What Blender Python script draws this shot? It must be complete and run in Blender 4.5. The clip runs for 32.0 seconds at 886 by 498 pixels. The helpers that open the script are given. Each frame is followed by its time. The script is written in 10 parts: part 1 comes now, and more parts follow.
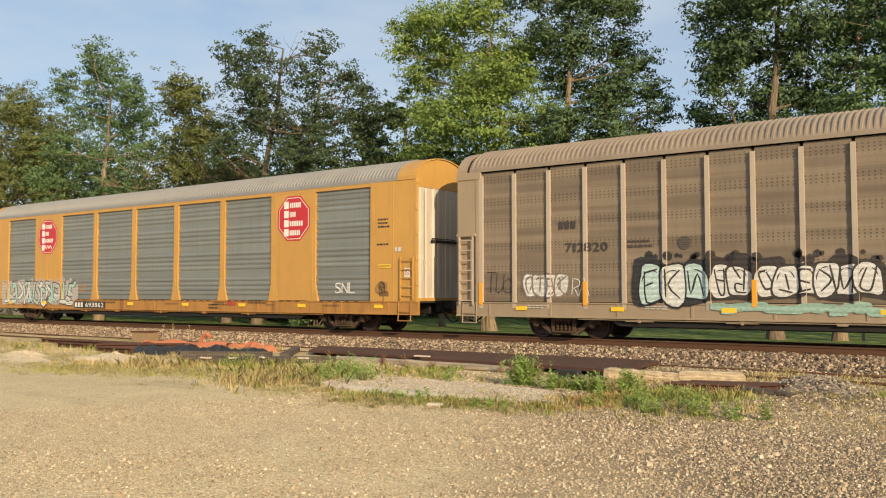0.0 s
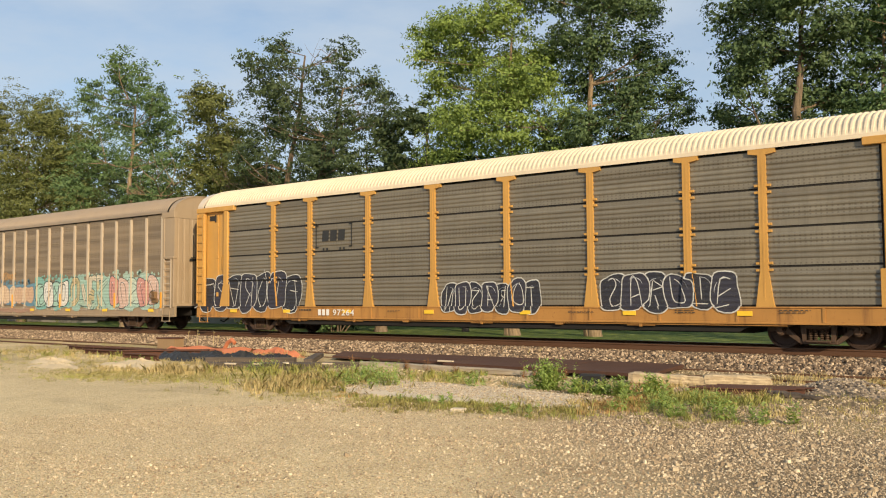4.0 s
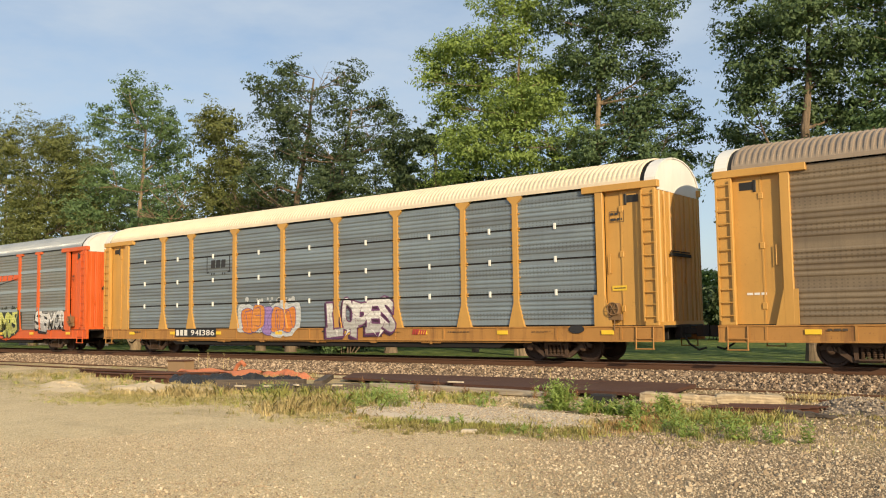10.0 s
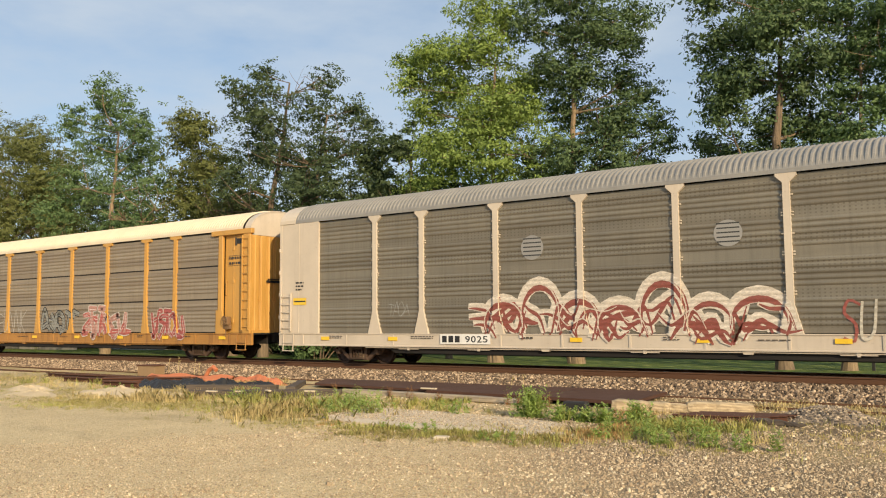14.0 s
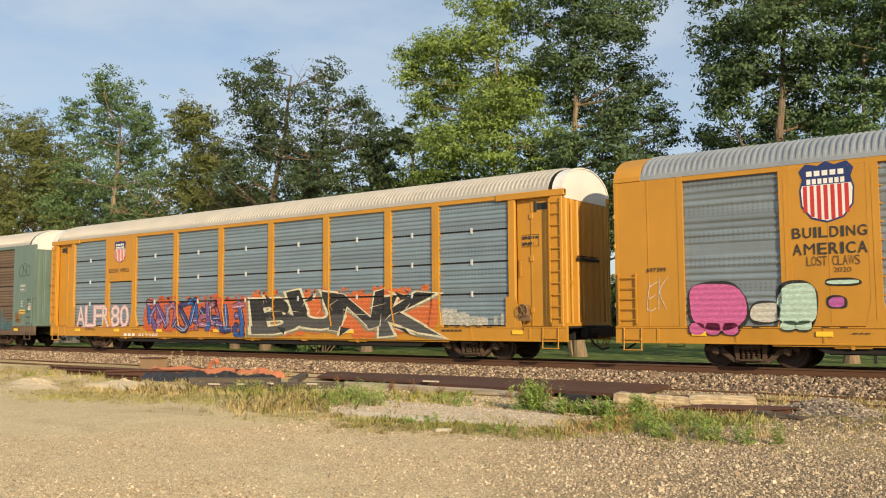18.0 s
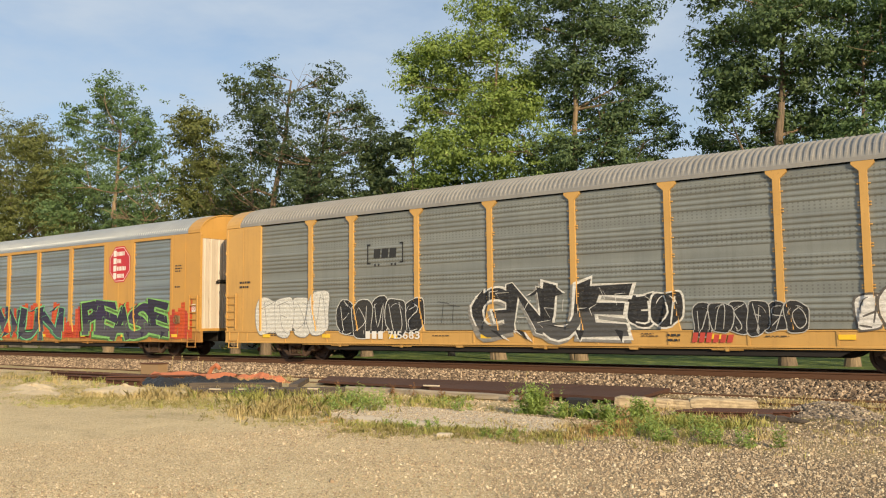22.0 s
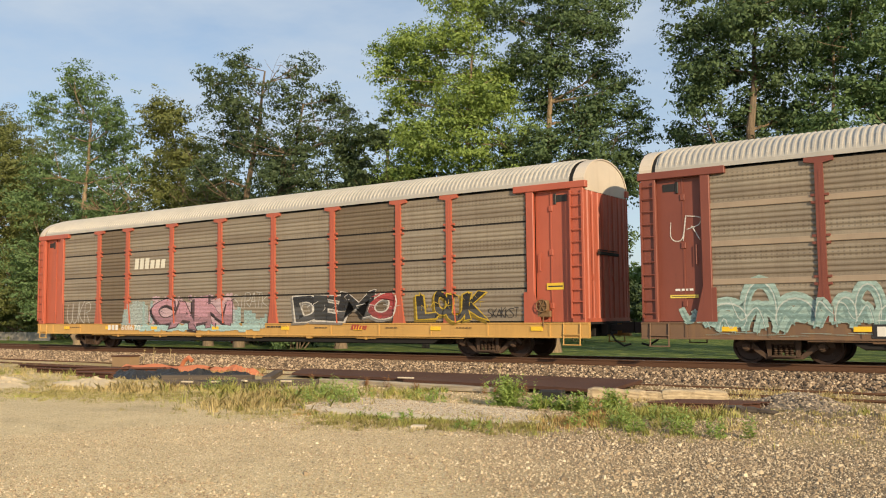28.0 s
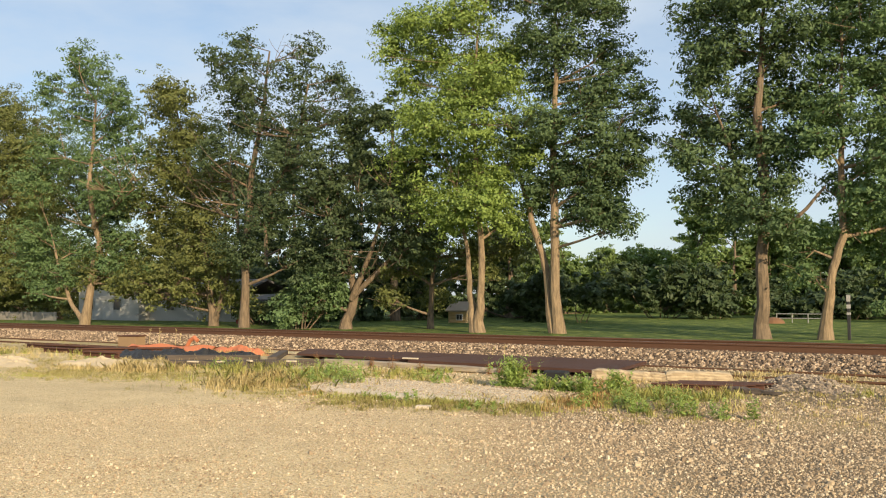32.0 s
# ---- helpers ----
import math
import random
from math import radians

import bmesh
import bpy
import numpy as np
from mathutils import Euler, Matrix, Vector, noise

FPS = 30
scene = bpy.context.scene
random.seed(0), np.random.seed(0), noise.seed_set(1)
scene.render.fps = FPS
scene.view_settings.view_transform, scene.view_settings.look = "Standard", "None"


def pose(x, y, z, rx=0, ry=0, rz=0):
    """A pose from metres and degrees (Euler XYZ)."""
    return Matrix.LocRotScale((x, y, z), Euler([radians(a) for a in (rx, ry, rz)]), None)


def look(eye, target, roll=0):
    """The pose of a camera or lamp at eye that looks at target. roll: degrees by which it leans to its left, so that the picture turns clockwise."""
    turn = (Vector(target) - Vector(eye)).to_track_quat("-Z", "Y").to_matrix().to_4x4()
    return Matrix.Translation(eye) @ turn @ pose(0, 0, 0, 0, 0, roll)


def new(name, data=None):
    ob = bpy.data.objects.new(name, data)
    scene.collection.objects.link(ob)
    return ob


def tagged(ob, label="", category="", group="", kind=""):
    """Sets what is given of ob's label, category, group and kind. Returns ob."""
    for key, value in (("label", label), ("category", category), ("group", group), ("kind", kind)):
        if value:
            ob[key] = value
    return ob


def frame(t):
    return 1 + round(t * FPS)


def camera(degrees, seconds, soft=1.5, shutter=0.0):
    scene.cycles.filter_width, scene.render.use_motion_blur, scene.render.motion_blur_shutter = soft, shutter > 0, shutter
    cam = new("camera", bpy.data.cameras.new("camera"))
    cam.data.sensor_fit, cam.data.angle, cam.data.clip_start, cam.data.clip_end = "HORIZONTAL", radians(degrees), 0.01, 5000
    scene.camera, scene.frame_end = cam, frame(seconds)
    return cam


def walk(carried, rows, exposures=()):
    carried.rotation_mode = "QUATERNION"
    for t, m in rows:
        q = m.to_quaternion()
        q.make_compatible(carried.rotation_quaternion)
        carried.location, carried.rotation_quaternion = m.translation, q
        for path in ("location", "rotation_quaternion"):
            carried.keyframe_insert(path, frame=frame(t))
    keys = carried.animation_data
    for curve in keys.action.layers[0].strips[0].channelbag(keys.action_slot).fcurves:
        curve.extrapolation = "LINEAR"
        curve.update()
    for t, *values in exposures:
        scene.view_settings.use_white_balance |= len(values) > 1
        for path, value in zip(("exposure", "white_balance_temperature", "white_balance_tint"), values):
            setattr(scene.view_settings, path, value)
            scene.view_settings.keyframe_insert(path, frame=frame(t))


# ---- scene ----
cam = camera(54.1, 32.0, soft=1.1)
EYE = (0.01, -0.01, 1.30)
PATH = [
    (0.0, pose(*EYE, 92.90, 0.03, 35.90)),
    (0.5, pose(*EYE, 93.05, 0.12, 35.98)),
    (1.0, pose(*EYE, 93.18, 0.21, 36.26)),
    (1.5, pose(*EYE, 93.21, 0.22, 36.49)),
    (2.0, pose(*EYE, 93.18, 0.33, 36.78)),
    (2.5, pose(*EYE, 93.21, 0.41, 36.96)),
    (3.0, pose(*EYE, 93.33, 0.38, 37.06)),
    (3.5, pose(*EYE, 93.38, 0.42, 37.35)),
    (5.5, pose(*EYE, 92.69, 0.49, 37.39)),
    (6.0, pose(*EYE, 93.43, 0.39, 37.48)),
    (6.5, pose(*EYE, 93.98, 0.32, 37.50)),
    (7.0, pose(*EYE, 94.11, 0.25, 37.60)),
    (7.5, pose(*EYE, 94.64, 0.21, 37.61)),
    (8.0, pose(*EYE, 95.13, 0.07, 37.43)),
    (8.5, pose(*EYE, 95.10, 0.27, 37.23)),
    (9.0, pose(*EYE, 94.70, 0.63, 37.38)),
    (9.5, pose(*EYE, 94.55, 0.73, 37.70)),
    (10.0, pose(*EYE, 94.59, 0.82, 38.05)),
    (10.5, pose(*EYE, 94.69, 0.74, 38.10)),
    (11.0, pose(*EYE, 94.77, 0.67, 38.16)),
    (11.5, pose(*EYE, 94.66, 0.60, 38.03)),
    (12.0, pose(*EYE, 94.62, 0.59, 37.80)),
    (12.5, pose(*EYE, 94.62, 0.57, 37.37)),
    (13.0, pose(*EYE, 94.72, 0.50, 36.99)),
    (13.5, pose(*EYE, 94.89, 0.34, 36.63)),
    (14.0, pose(*EYE, 94.99, 0.36, 36.32)),
    (14.5, pose(*EYE, 95.05, 0.38, 36.12)),
    (16.5, pose(*EYE, 95.25, 0.29, 36.22)),
    (17.0, pose(*EYE, 95.07, 0.37, 36.31)),
    (17.5, pose(*EYE, 94.82, 0.32, 36.35)),
    (18.0, pose(*EYE, 94.53, 0.37, 36.45)),
    (18.5, pose(*EYE, 94.28, 0.41, 36.62)),
    (19.0, pose(*EYE, 94.33, 0.50, 36.89)),
    (19.5, pose(*EYE, 94.33, 0.70, 37.02)),
    (20.0, pose(*EYE, 94.40, 0.56, 36.74)),
    (20.5, pose(*EYE, 94.54, 0.37, 36.42)),
    (21.0, pose(*EYE, 94.81, 0.37, 36.43)),
    (21.5, pose(*EYE, 94.87, 0.55, 36.46)),
    (22.0, pose(*EYE, 94.81, 0.56, 36.49)),
    (22.5, pose(*EYE, 94.79, 0.40, 36.65)),
    (23.0, pose(*EYE, 94.79, 0.19, 36.67)),
    (23.5, pose(*EYE, 94.94, 0.12, 36.53)),
    (24.0, pose(*EYE, 95.29, 0.04, 36.23)),
    (24.5, pose(*EYE, 95.11, 0.36, 35.91)),
    (25.0, pose(*EYE, 94.95, 0.61, 35.66)),
    (25.5, pose(*EYE, 94.80, 0.59, 35.56)),
    (27.5, pose(*EYE, 94.50, 0.52, 34.82)),
    (28.0, pose(*EYE, 94.28, 0.55, 34.80)),
    (28.5, pose(*EYE, 93.81, 0.55, 34.96)),
    (29.0, pose(*EYE, 93.18, 0.45, 35.34)),
    (29.5, pose(*EYE, 92.69, 0.51, 35.73)),
    (30.0, pose(*EYE, 92.36, 0.77, 36.05)),
    (30.5, pose(*EYE, 92.47, 0.96, 35.99)),
    (31.0, pose(*EYE, 92.70, 0.87, 35.62)),
    (31.5, pose(*EYE, 92.95, 0.64, 35.11)),
    (32.0, pose(*EYE, 93.03, 0.39, 35.11)),
]
walk(cam, PATH, [(0.0, 0.04), (28.4, 0.04), (29.8, 0.26), (31.0, 0.24), (32.0, 0.22)])

# ---- world, sun ----
world = bpy.data.worlds.new("sky")
scene.world = world
world.use_nodes = True
wn, wl = world.node_tree.nodes, world.node_tree.links
wn.clear()
SUN_EL, SUN_AZ = radians(19), math.atan2(0.85, -0.53)   # compass angle from +y towards +x
sky = wn.new("ShaderNodeTexSky")
sky.sky_type = "NISHITA"
sky.sun_disc = False
sky.sun_elevation, sky.sun_rotation = SUN_EL, SUN_AZ
sky.air_density, sky.dust_density, sky.ozone_density = 1.0, 0.8, 2.0
tc = wn.new("ShaderNodeTexCoord")
mp = wn.new("ShaderNodeMapping")
mp.inputs["Scale"].default_value = (1.2, 1.2, 3.6)
n1 = wn.new("ShaderNodeTexNoise")
n1.inputs["Scale"].default_value, n1.inputs["Detail"].default_value, n1.inputs["Roughness"].default_value = 4.2, 8, 0.56
rp = wn.new("ShaderNodeValToRGB")
rp.color_ramp.elements[0].position, rp.color_ramp.elements[1].position = 0.30, 0.66
rp.color_ramp.elements[0].color = (0.36, 0.36, 0.36, 1)
cl = wn.new("ShaderNodeRGB")
cl.outputs[0].default_value = (4.3, 4.95, 5.7, 1)
mx = wn.new("ShaderNodeMix")
mx.data_type = "RGBA"
sc = wn.new("ShaderNodeMath")
sc.operation = "MULTIPLY"
sc.inputs[1].default_value = 0.85
bg = wn.new("ShaderNodeBackground")
bg.inputs["Strength"].default_value = 0.13
wo = wn.new("ShaderNodeOutputWorld")
wl.new(tc.outputs["Generated"], mp.inputs["Vector"])
wl.new(mp.outputs[0], n1.inputs["Vector"])
wl.new(n1.outputs["Fac"], rp.inputs["Fac"])
wl.new(rp.outputs["Color"], sc.inputs[0])
wl.new(sc.outputs[0], mx.inputs["Factor"])
wl.new(sky.outputs[0], mx.inputs["A"])
wl.new(cl.outputs[0], mx.inputs["B"])
wl.new(mx.outputs["Result"], bg.inputs["Color"])
wl.new(bg.outputs[0], wo.inputs["Surface"])

sun = new("sun", bpy.data.lights.new("sun", "SUN"))
sun.data.energy, sun.data.angle, sun.data.color = 5.2, radians(0.6), (1.0, 0.80, 0.53)
to_sun = Vector((math.sin(SUN_AZ) * math.cos(SUN_EL), math.cos(SUN_AZ) * math.cos(SUN_EL), math.sin(SUN_EL)))
sun.matrix_world = look(to_sun * 100, (0, 0, 0))


# ---- materials ----
def node_mat(name):
    m = bpy.data.materials.new(name)
    m.use_nodes = True
    nt = m.node_tree
    return m, nt.nodes, nt.links, nt.nodes["Principled BSDF"]


def ramp(nodes, stops):
    r = nodes.new("ShaderNodeValToRGB")
    el = r.color_ramp.elements
    while len(el) < len(stops):
        el.new(0.5)
    for e, (p, c) in zip(el, stops):
        e.position, e.color = p, (*c, 1) if len(c) == 3 else c
    return r


def noise_tex(nodes, links, vec, scale, detail=5, rough=0.6, stretch=None):
    n = nodes.new("ShaderNodeTexNoise")
    n.inputs["Scale"].default_value, n.inputs["Detail"].default_value, n.inputs["Roughness"].default_value = scale, detail, rough
    if stretch:
        m = nodes.new("ShaderNodeMapping")
        m.inputs["Scale"].default_value = stretch
        links.new(vec, m.inputs["Vector"])
        vec = m.outputs[0]
    links.new(vec, n.inputs["Vector"])
    return n.outputs["Fac"]


def mix_rgb(nodes, links, fac, a, b, mode="MIX"):
    m = nodes.new("ShaderNodeMix")
    m.data_type, m.blend_type = "RGBA", mode
    for socket, v in (("Factor", fac), ("A", a), ("B", b)):
        if isinstance(v, (int, float)):
            m.inputs[socket].default_value = v
        elif isinstance(v, tuple):
            m.inputs[socket].default_value = (*v, 1)
        else:
            links.new(v, m.inputs[socket])
    return m.outputs["Result"]


def shifted(nodes, links):
    """Object coordinates, moved by a random step for each object, so that copies differ."""
    c = nodes.new("ShaderNodeTexCoord")
    o = nodes.new("ShaderNodeObjectInfo")
    s = nodes.new("ShaderNodeVectorMath")
    s.operation = "MULTIPLY_ADD"
    s.inputs[1].default_value = (1, 1, 1)
    w = nodes.new("ShaderNodeCombineXYZ")
    k = nodes.new("ShaderNodeMath")
    k.operation, k.inputs[1].default_value = "MULTIPLY", 37.0
    links.new(o.outputs["Random"], k.inputs[0])
    links.new(k.outputs[0], w.inputs[0])
    links.new(k.outputs[0], w.inputs[1])
    links.new(c.outputs["Object"], s.inputs[0])
    links.new(w.outputs[0], s.inputs[2])
    return s.outputs[0]


def paint_mat(name, col, grime=(0.09, 0.06, 0.04), dirt=0.35, rough=0.5, metal=0.0, bump=0.05, streak=0.5, vary=0.12):
    """Weathered paint on steel: soft fading, grain, rust and vertical streaks."""
    m, n, l, p = node_mat(name)
    v = shifted(n, l)
    soft = noise_tex(n, l, v, 0.9, 4, 0.6)
    fine = noise_tex(n, l, v, 14, 6, 0.7)
    st = noise_tex(n, l, v, 2.2, 5, 0.65, (1.6, 1.6, 0.14))
    lo = tuple(max(0, c * (1 - vary * 1.6)) for c in col)
    hi = tuple(min(1, c * (1 + vary) + 0.01) for c in col)
    c = mix_rgb(n, l, soft, lo, hi)
    r1 = ramp(n, [(0.52, (0, 0, 0)), (0.78, (dirt * streak, dirt * streak, dirt * streak))])
    l.new(st, r1.inputs[0])
    c = mix_rgb(n, l, r1.outputs[0], c, grime)
    r2 = ramp(n, [(0.60, (0, 0, 0)), (0.75, (dirt, dirt, dirt))])
    l.new(fine, r2.inputs[0])
    c = mix_rgb(n, l, r2.outputs[0], c, grime)
    l.new(c, p.inputs["Base Color"])
    rr = ramp(n, [(0.3, (rough - 0.12,) * 3), (0.8, (min(1, rough + 0.2),) * 3)])
    l.new(soft, rr.inputs[0])
    l.new(rr.outputs[0], p.inputs["Roughness"])
    p.inputs["Metallic"].default_value = metal
    if bump:
        b = n.new("ShaderNodeBump")
        b.inputs["Strength"].default_value, b.inputs["Distance"].default_value = bump, 0.02
        l.new(fine, b.inputs["Height"])
        l.new(b.outputs[0], p.inputs["Normal"])
    return m


def panel_mat(name, col, grime, metal=0.35, rough=0.45, dirt=0.55, holes=True, band=0.35):
    """Galvanised side screens: sooty, banded from top to bottom, with rows of small vent holes."""
    m, n, l, p = node_mat(name)
    v = shifted(n, l)
    tc = n.new("ShaderNodeTexCoord")
    soft = noise_tex(n, l, v, 1.1, 5, 0.62)
    st = noise_tex(n, l, v, 3.0, 6, 0.7, (2.4, 1, 0.10))
    bandn = noise_tex(n, l, v, 2.6, 3, 0.5, (0.04, 1, 1.3))
    fine = noise_tex(n, l, v, 26, 4, 0.7)
    c = mix_rgb(n, l, soft, tuple(x * 0.82 for x in col), tuple(min(1, x * 1.12) for x in col))
    r0 = ramp(n, [(0.42, (0, 0, 0)), (0.62, (band,) * 3)])
    l.new(bandn, r0.inputs[0])
    c = mix_rgb(n, l, r0.outputs[0], c, grime)
    r1 = ramp(n, [(0.47, (0, 0, 0)), (0.78, (dirt * 0.6,) * 3)])
    l.new(st, r1.inputs[0])
    c = mix_rgb(n, l, r1.outputs[0], c, grime)
    r2 = ramp(n, [(0.5, (0, 0, 0)), (0.8, (dirt * 0.5,) * 3)])
    l.new(fine, r2.inputs[0])
    c = mix_rgb(n, l, r2.outputs[0], c, grime)
    if holes:
        sx = n.new("ShaderNodeSeparateXYZ")
        l.new(tc.outputs["Object"], sx.inputs[0])

        def wave(sock, freq, power):
            a = n.new("ShaderNodeMath")
            a.operation, a.inputs[1].default_value = "MULTIPLY", freq * 2 * math.pi
            l.new(sock, a.inputs[0])
            b = n.new("ShaderNodeMath")
            b.operation = "COSINE"
            l.new(a.outputs[0], b.inputs[0])
            g = n.new("ShaderNodeMath")
            g.operation, g.inputs[1].default_value = "GREATER_THAN", power
            l.new(b.outputs[0], g.inputs[0])
            return g.outputs[0]
        def times(a, b):
            k = n.new("ShaderNodeMath")
            k.operation = "MULTIPLY"
            l.new(a, k.inputs[0])
            if isinstance(b, float):
                k.inputs[1].default_value = b
            else:
                l.new(b, k.inputs[1])
            return k.outputs[0]
        dot = times(times(wave(sx.outputs[0], 8.0, 0.45), wave(sx.outputs[2], 12.0, 0.1)), holes if isinstance(holes, float) else 0.30)
        rows_ = times(dot, wave(sx.outputs[2], 1.5, 0.1))
        c = mix_rgb(n, l, rows_, c, (0.02, 0.018, 0.015))
    l.new(c, p.inputs["Base Color"])
    p.inputs["Metallic"].default_value = metal
    rr = ramp(n, [(0.3, (rough - 0.08,) * 3), (0.8, (min(1, rough + 0.25),) * 3)])
    l.new(soft, rr.inputs[0])
    l.new(rr.outputs[0], p.inputs["Roughness"])
    b = n.new("ShaderNodeBump")
    b.inputs["Strength"].default_value, b.inputs["Distance"].default_value = 0.08, 0.01
    l.new(fine, b.inputs["Height"])
    l.new(b.outputs[0], p.inputs["Normal"])
    return m


_paint = {}


def P(col, rough=0.55):
    """A flat spray paint or plain small-part colour with a light grain."""
    key = (tuple(round(c, 3) for c in col), rough)
    if key not in _paint:
        _paint[key] = paint_mat("spray_paint", col, dirt=0.22, rough=rough, bump=0.02, vary=0.10, streak=0.6)
    return _paint[key]


def leaf_mat(name, dark, light, trans=0.24):
    m, n, l, p = node_mat(name)
    g = n.new("ShaderNodeNewGeometry")
    c = n.new("ShaderNodeTexCoord")
    big = noise_tex(n, l, c.outputs["Object"], 0.35, 3, 0.6)
    a = mix_rgb(n, l, g.outputs["Random Per Island"], dark, light)
    c2 = mix_rgb(n, l, big, tuple(x * 0.7 for x in dark), tuple(min(1, x * 1.15) for x in light))
    c3 = mix_rgb(n, l, 0.5, a, c2)
    l.new(c3, p.inputs["Base Color"])
    p.inputs["Roughness"].default_value = 0.55
    p.inputs["Specular IOR Level"].default_value = 0.25
    t = n.new("ShaderNodeBsdfTranslucent")
    l.new(mix_rgb(n, l, 1.0, c3, (1.0, 1.0, 0.45), "MULTIPLY"), t.inputs["Color"])
    s = n.new("ShaderNodeMixShader")
    s.inputs[0].default_value = trans
    l.new(p.outputs[0], s.inputs[1])
    l.new(t.outputs[0], s.inputs[2])
    l.new(s.outputs[0], n["Material Output"].inputs["Surface"])
    return m


def bark_mat(name, a, b):
    m, n, l, p = node_mat(name)
    c = n.new("ShaderNodeTexCoord")
    f = noise_tex(n, l, c.outputs["Object"], 6, 7, 0.7, (1.5, 1.5, 0.25))
    s = noise_tex(n, l, c.outputs["Object"], 0.8, 3)
    r = ramp(n, [(0.35, a), (0.65, b)])
    l.new(f, r.inputs[0])
    l.new(mix_rgb(n, l, s, r.outputs[0], mix_rgb(n, l, 0.5, r.outputs[0], (0.12, 0.11, 0.09))), p.inputs["Base Color"])
    p.inputs["Roughness"].default_value = 0.9
    bp = n.new("ShaderNodeBump")
    bp.inputs["Strength"].default_value, bp.inputs["Distance"].default_value = 0.7, 0.05
    l.new(f, bp.inputs["Height"])
    l.new(bp.outputs[0], p.inputs["Normal"])
    return m


def stone_mat(name, stops, rough=0.9):
    m, n, l, p = node_mat(name)
    g = n.new("ShaderNodeNewGeometry")
    c = n.new("ShaderNodeTexCoord")
    r = ramp(n, stops)
    l.new(g.outputs["Random Per Island"], r.inputs[0])
    f = noise_tex(n, l, c.outputs["Object"], 40, 4, 0.7)
    l.new(mix_rgb(n, l, 0.35, r.outputs[0], mix_rgb(n, l, f, r.outputs[0], (0.26, 0.20, 0.14))), p.inputs["Base Color"])
    p.inputs["Roughness"].default_value = rough
    return m


def wood_mat(name, a, b, axis=(0.15, 3, 3)):
    m, n, l, p = node_mat(name)
    c = n.new("ShaderNodeTexCoord")
    f = noise_tex(n, l, c.outputs["Object"], 5, 6, 0.7, axis)
    r = ramp(n, [(0.3, a), (0.7, b)])
    l.new(f, r.inputs[0])
    l.new(r.outputs[0], p.inputs["Base Color"])
    p.inputs["Roughness"].default_value = 0.85
    bp = n.new("ShaderNodeBump")
    bp.inputs["Strength"].default_value, bp.inputs["Distance"].default_value = 0.4, 0.01
    l.new(f, bp.inputs["Height"])
    l.new(bp.outputs[0], p.inputs["Normal"])
    return m


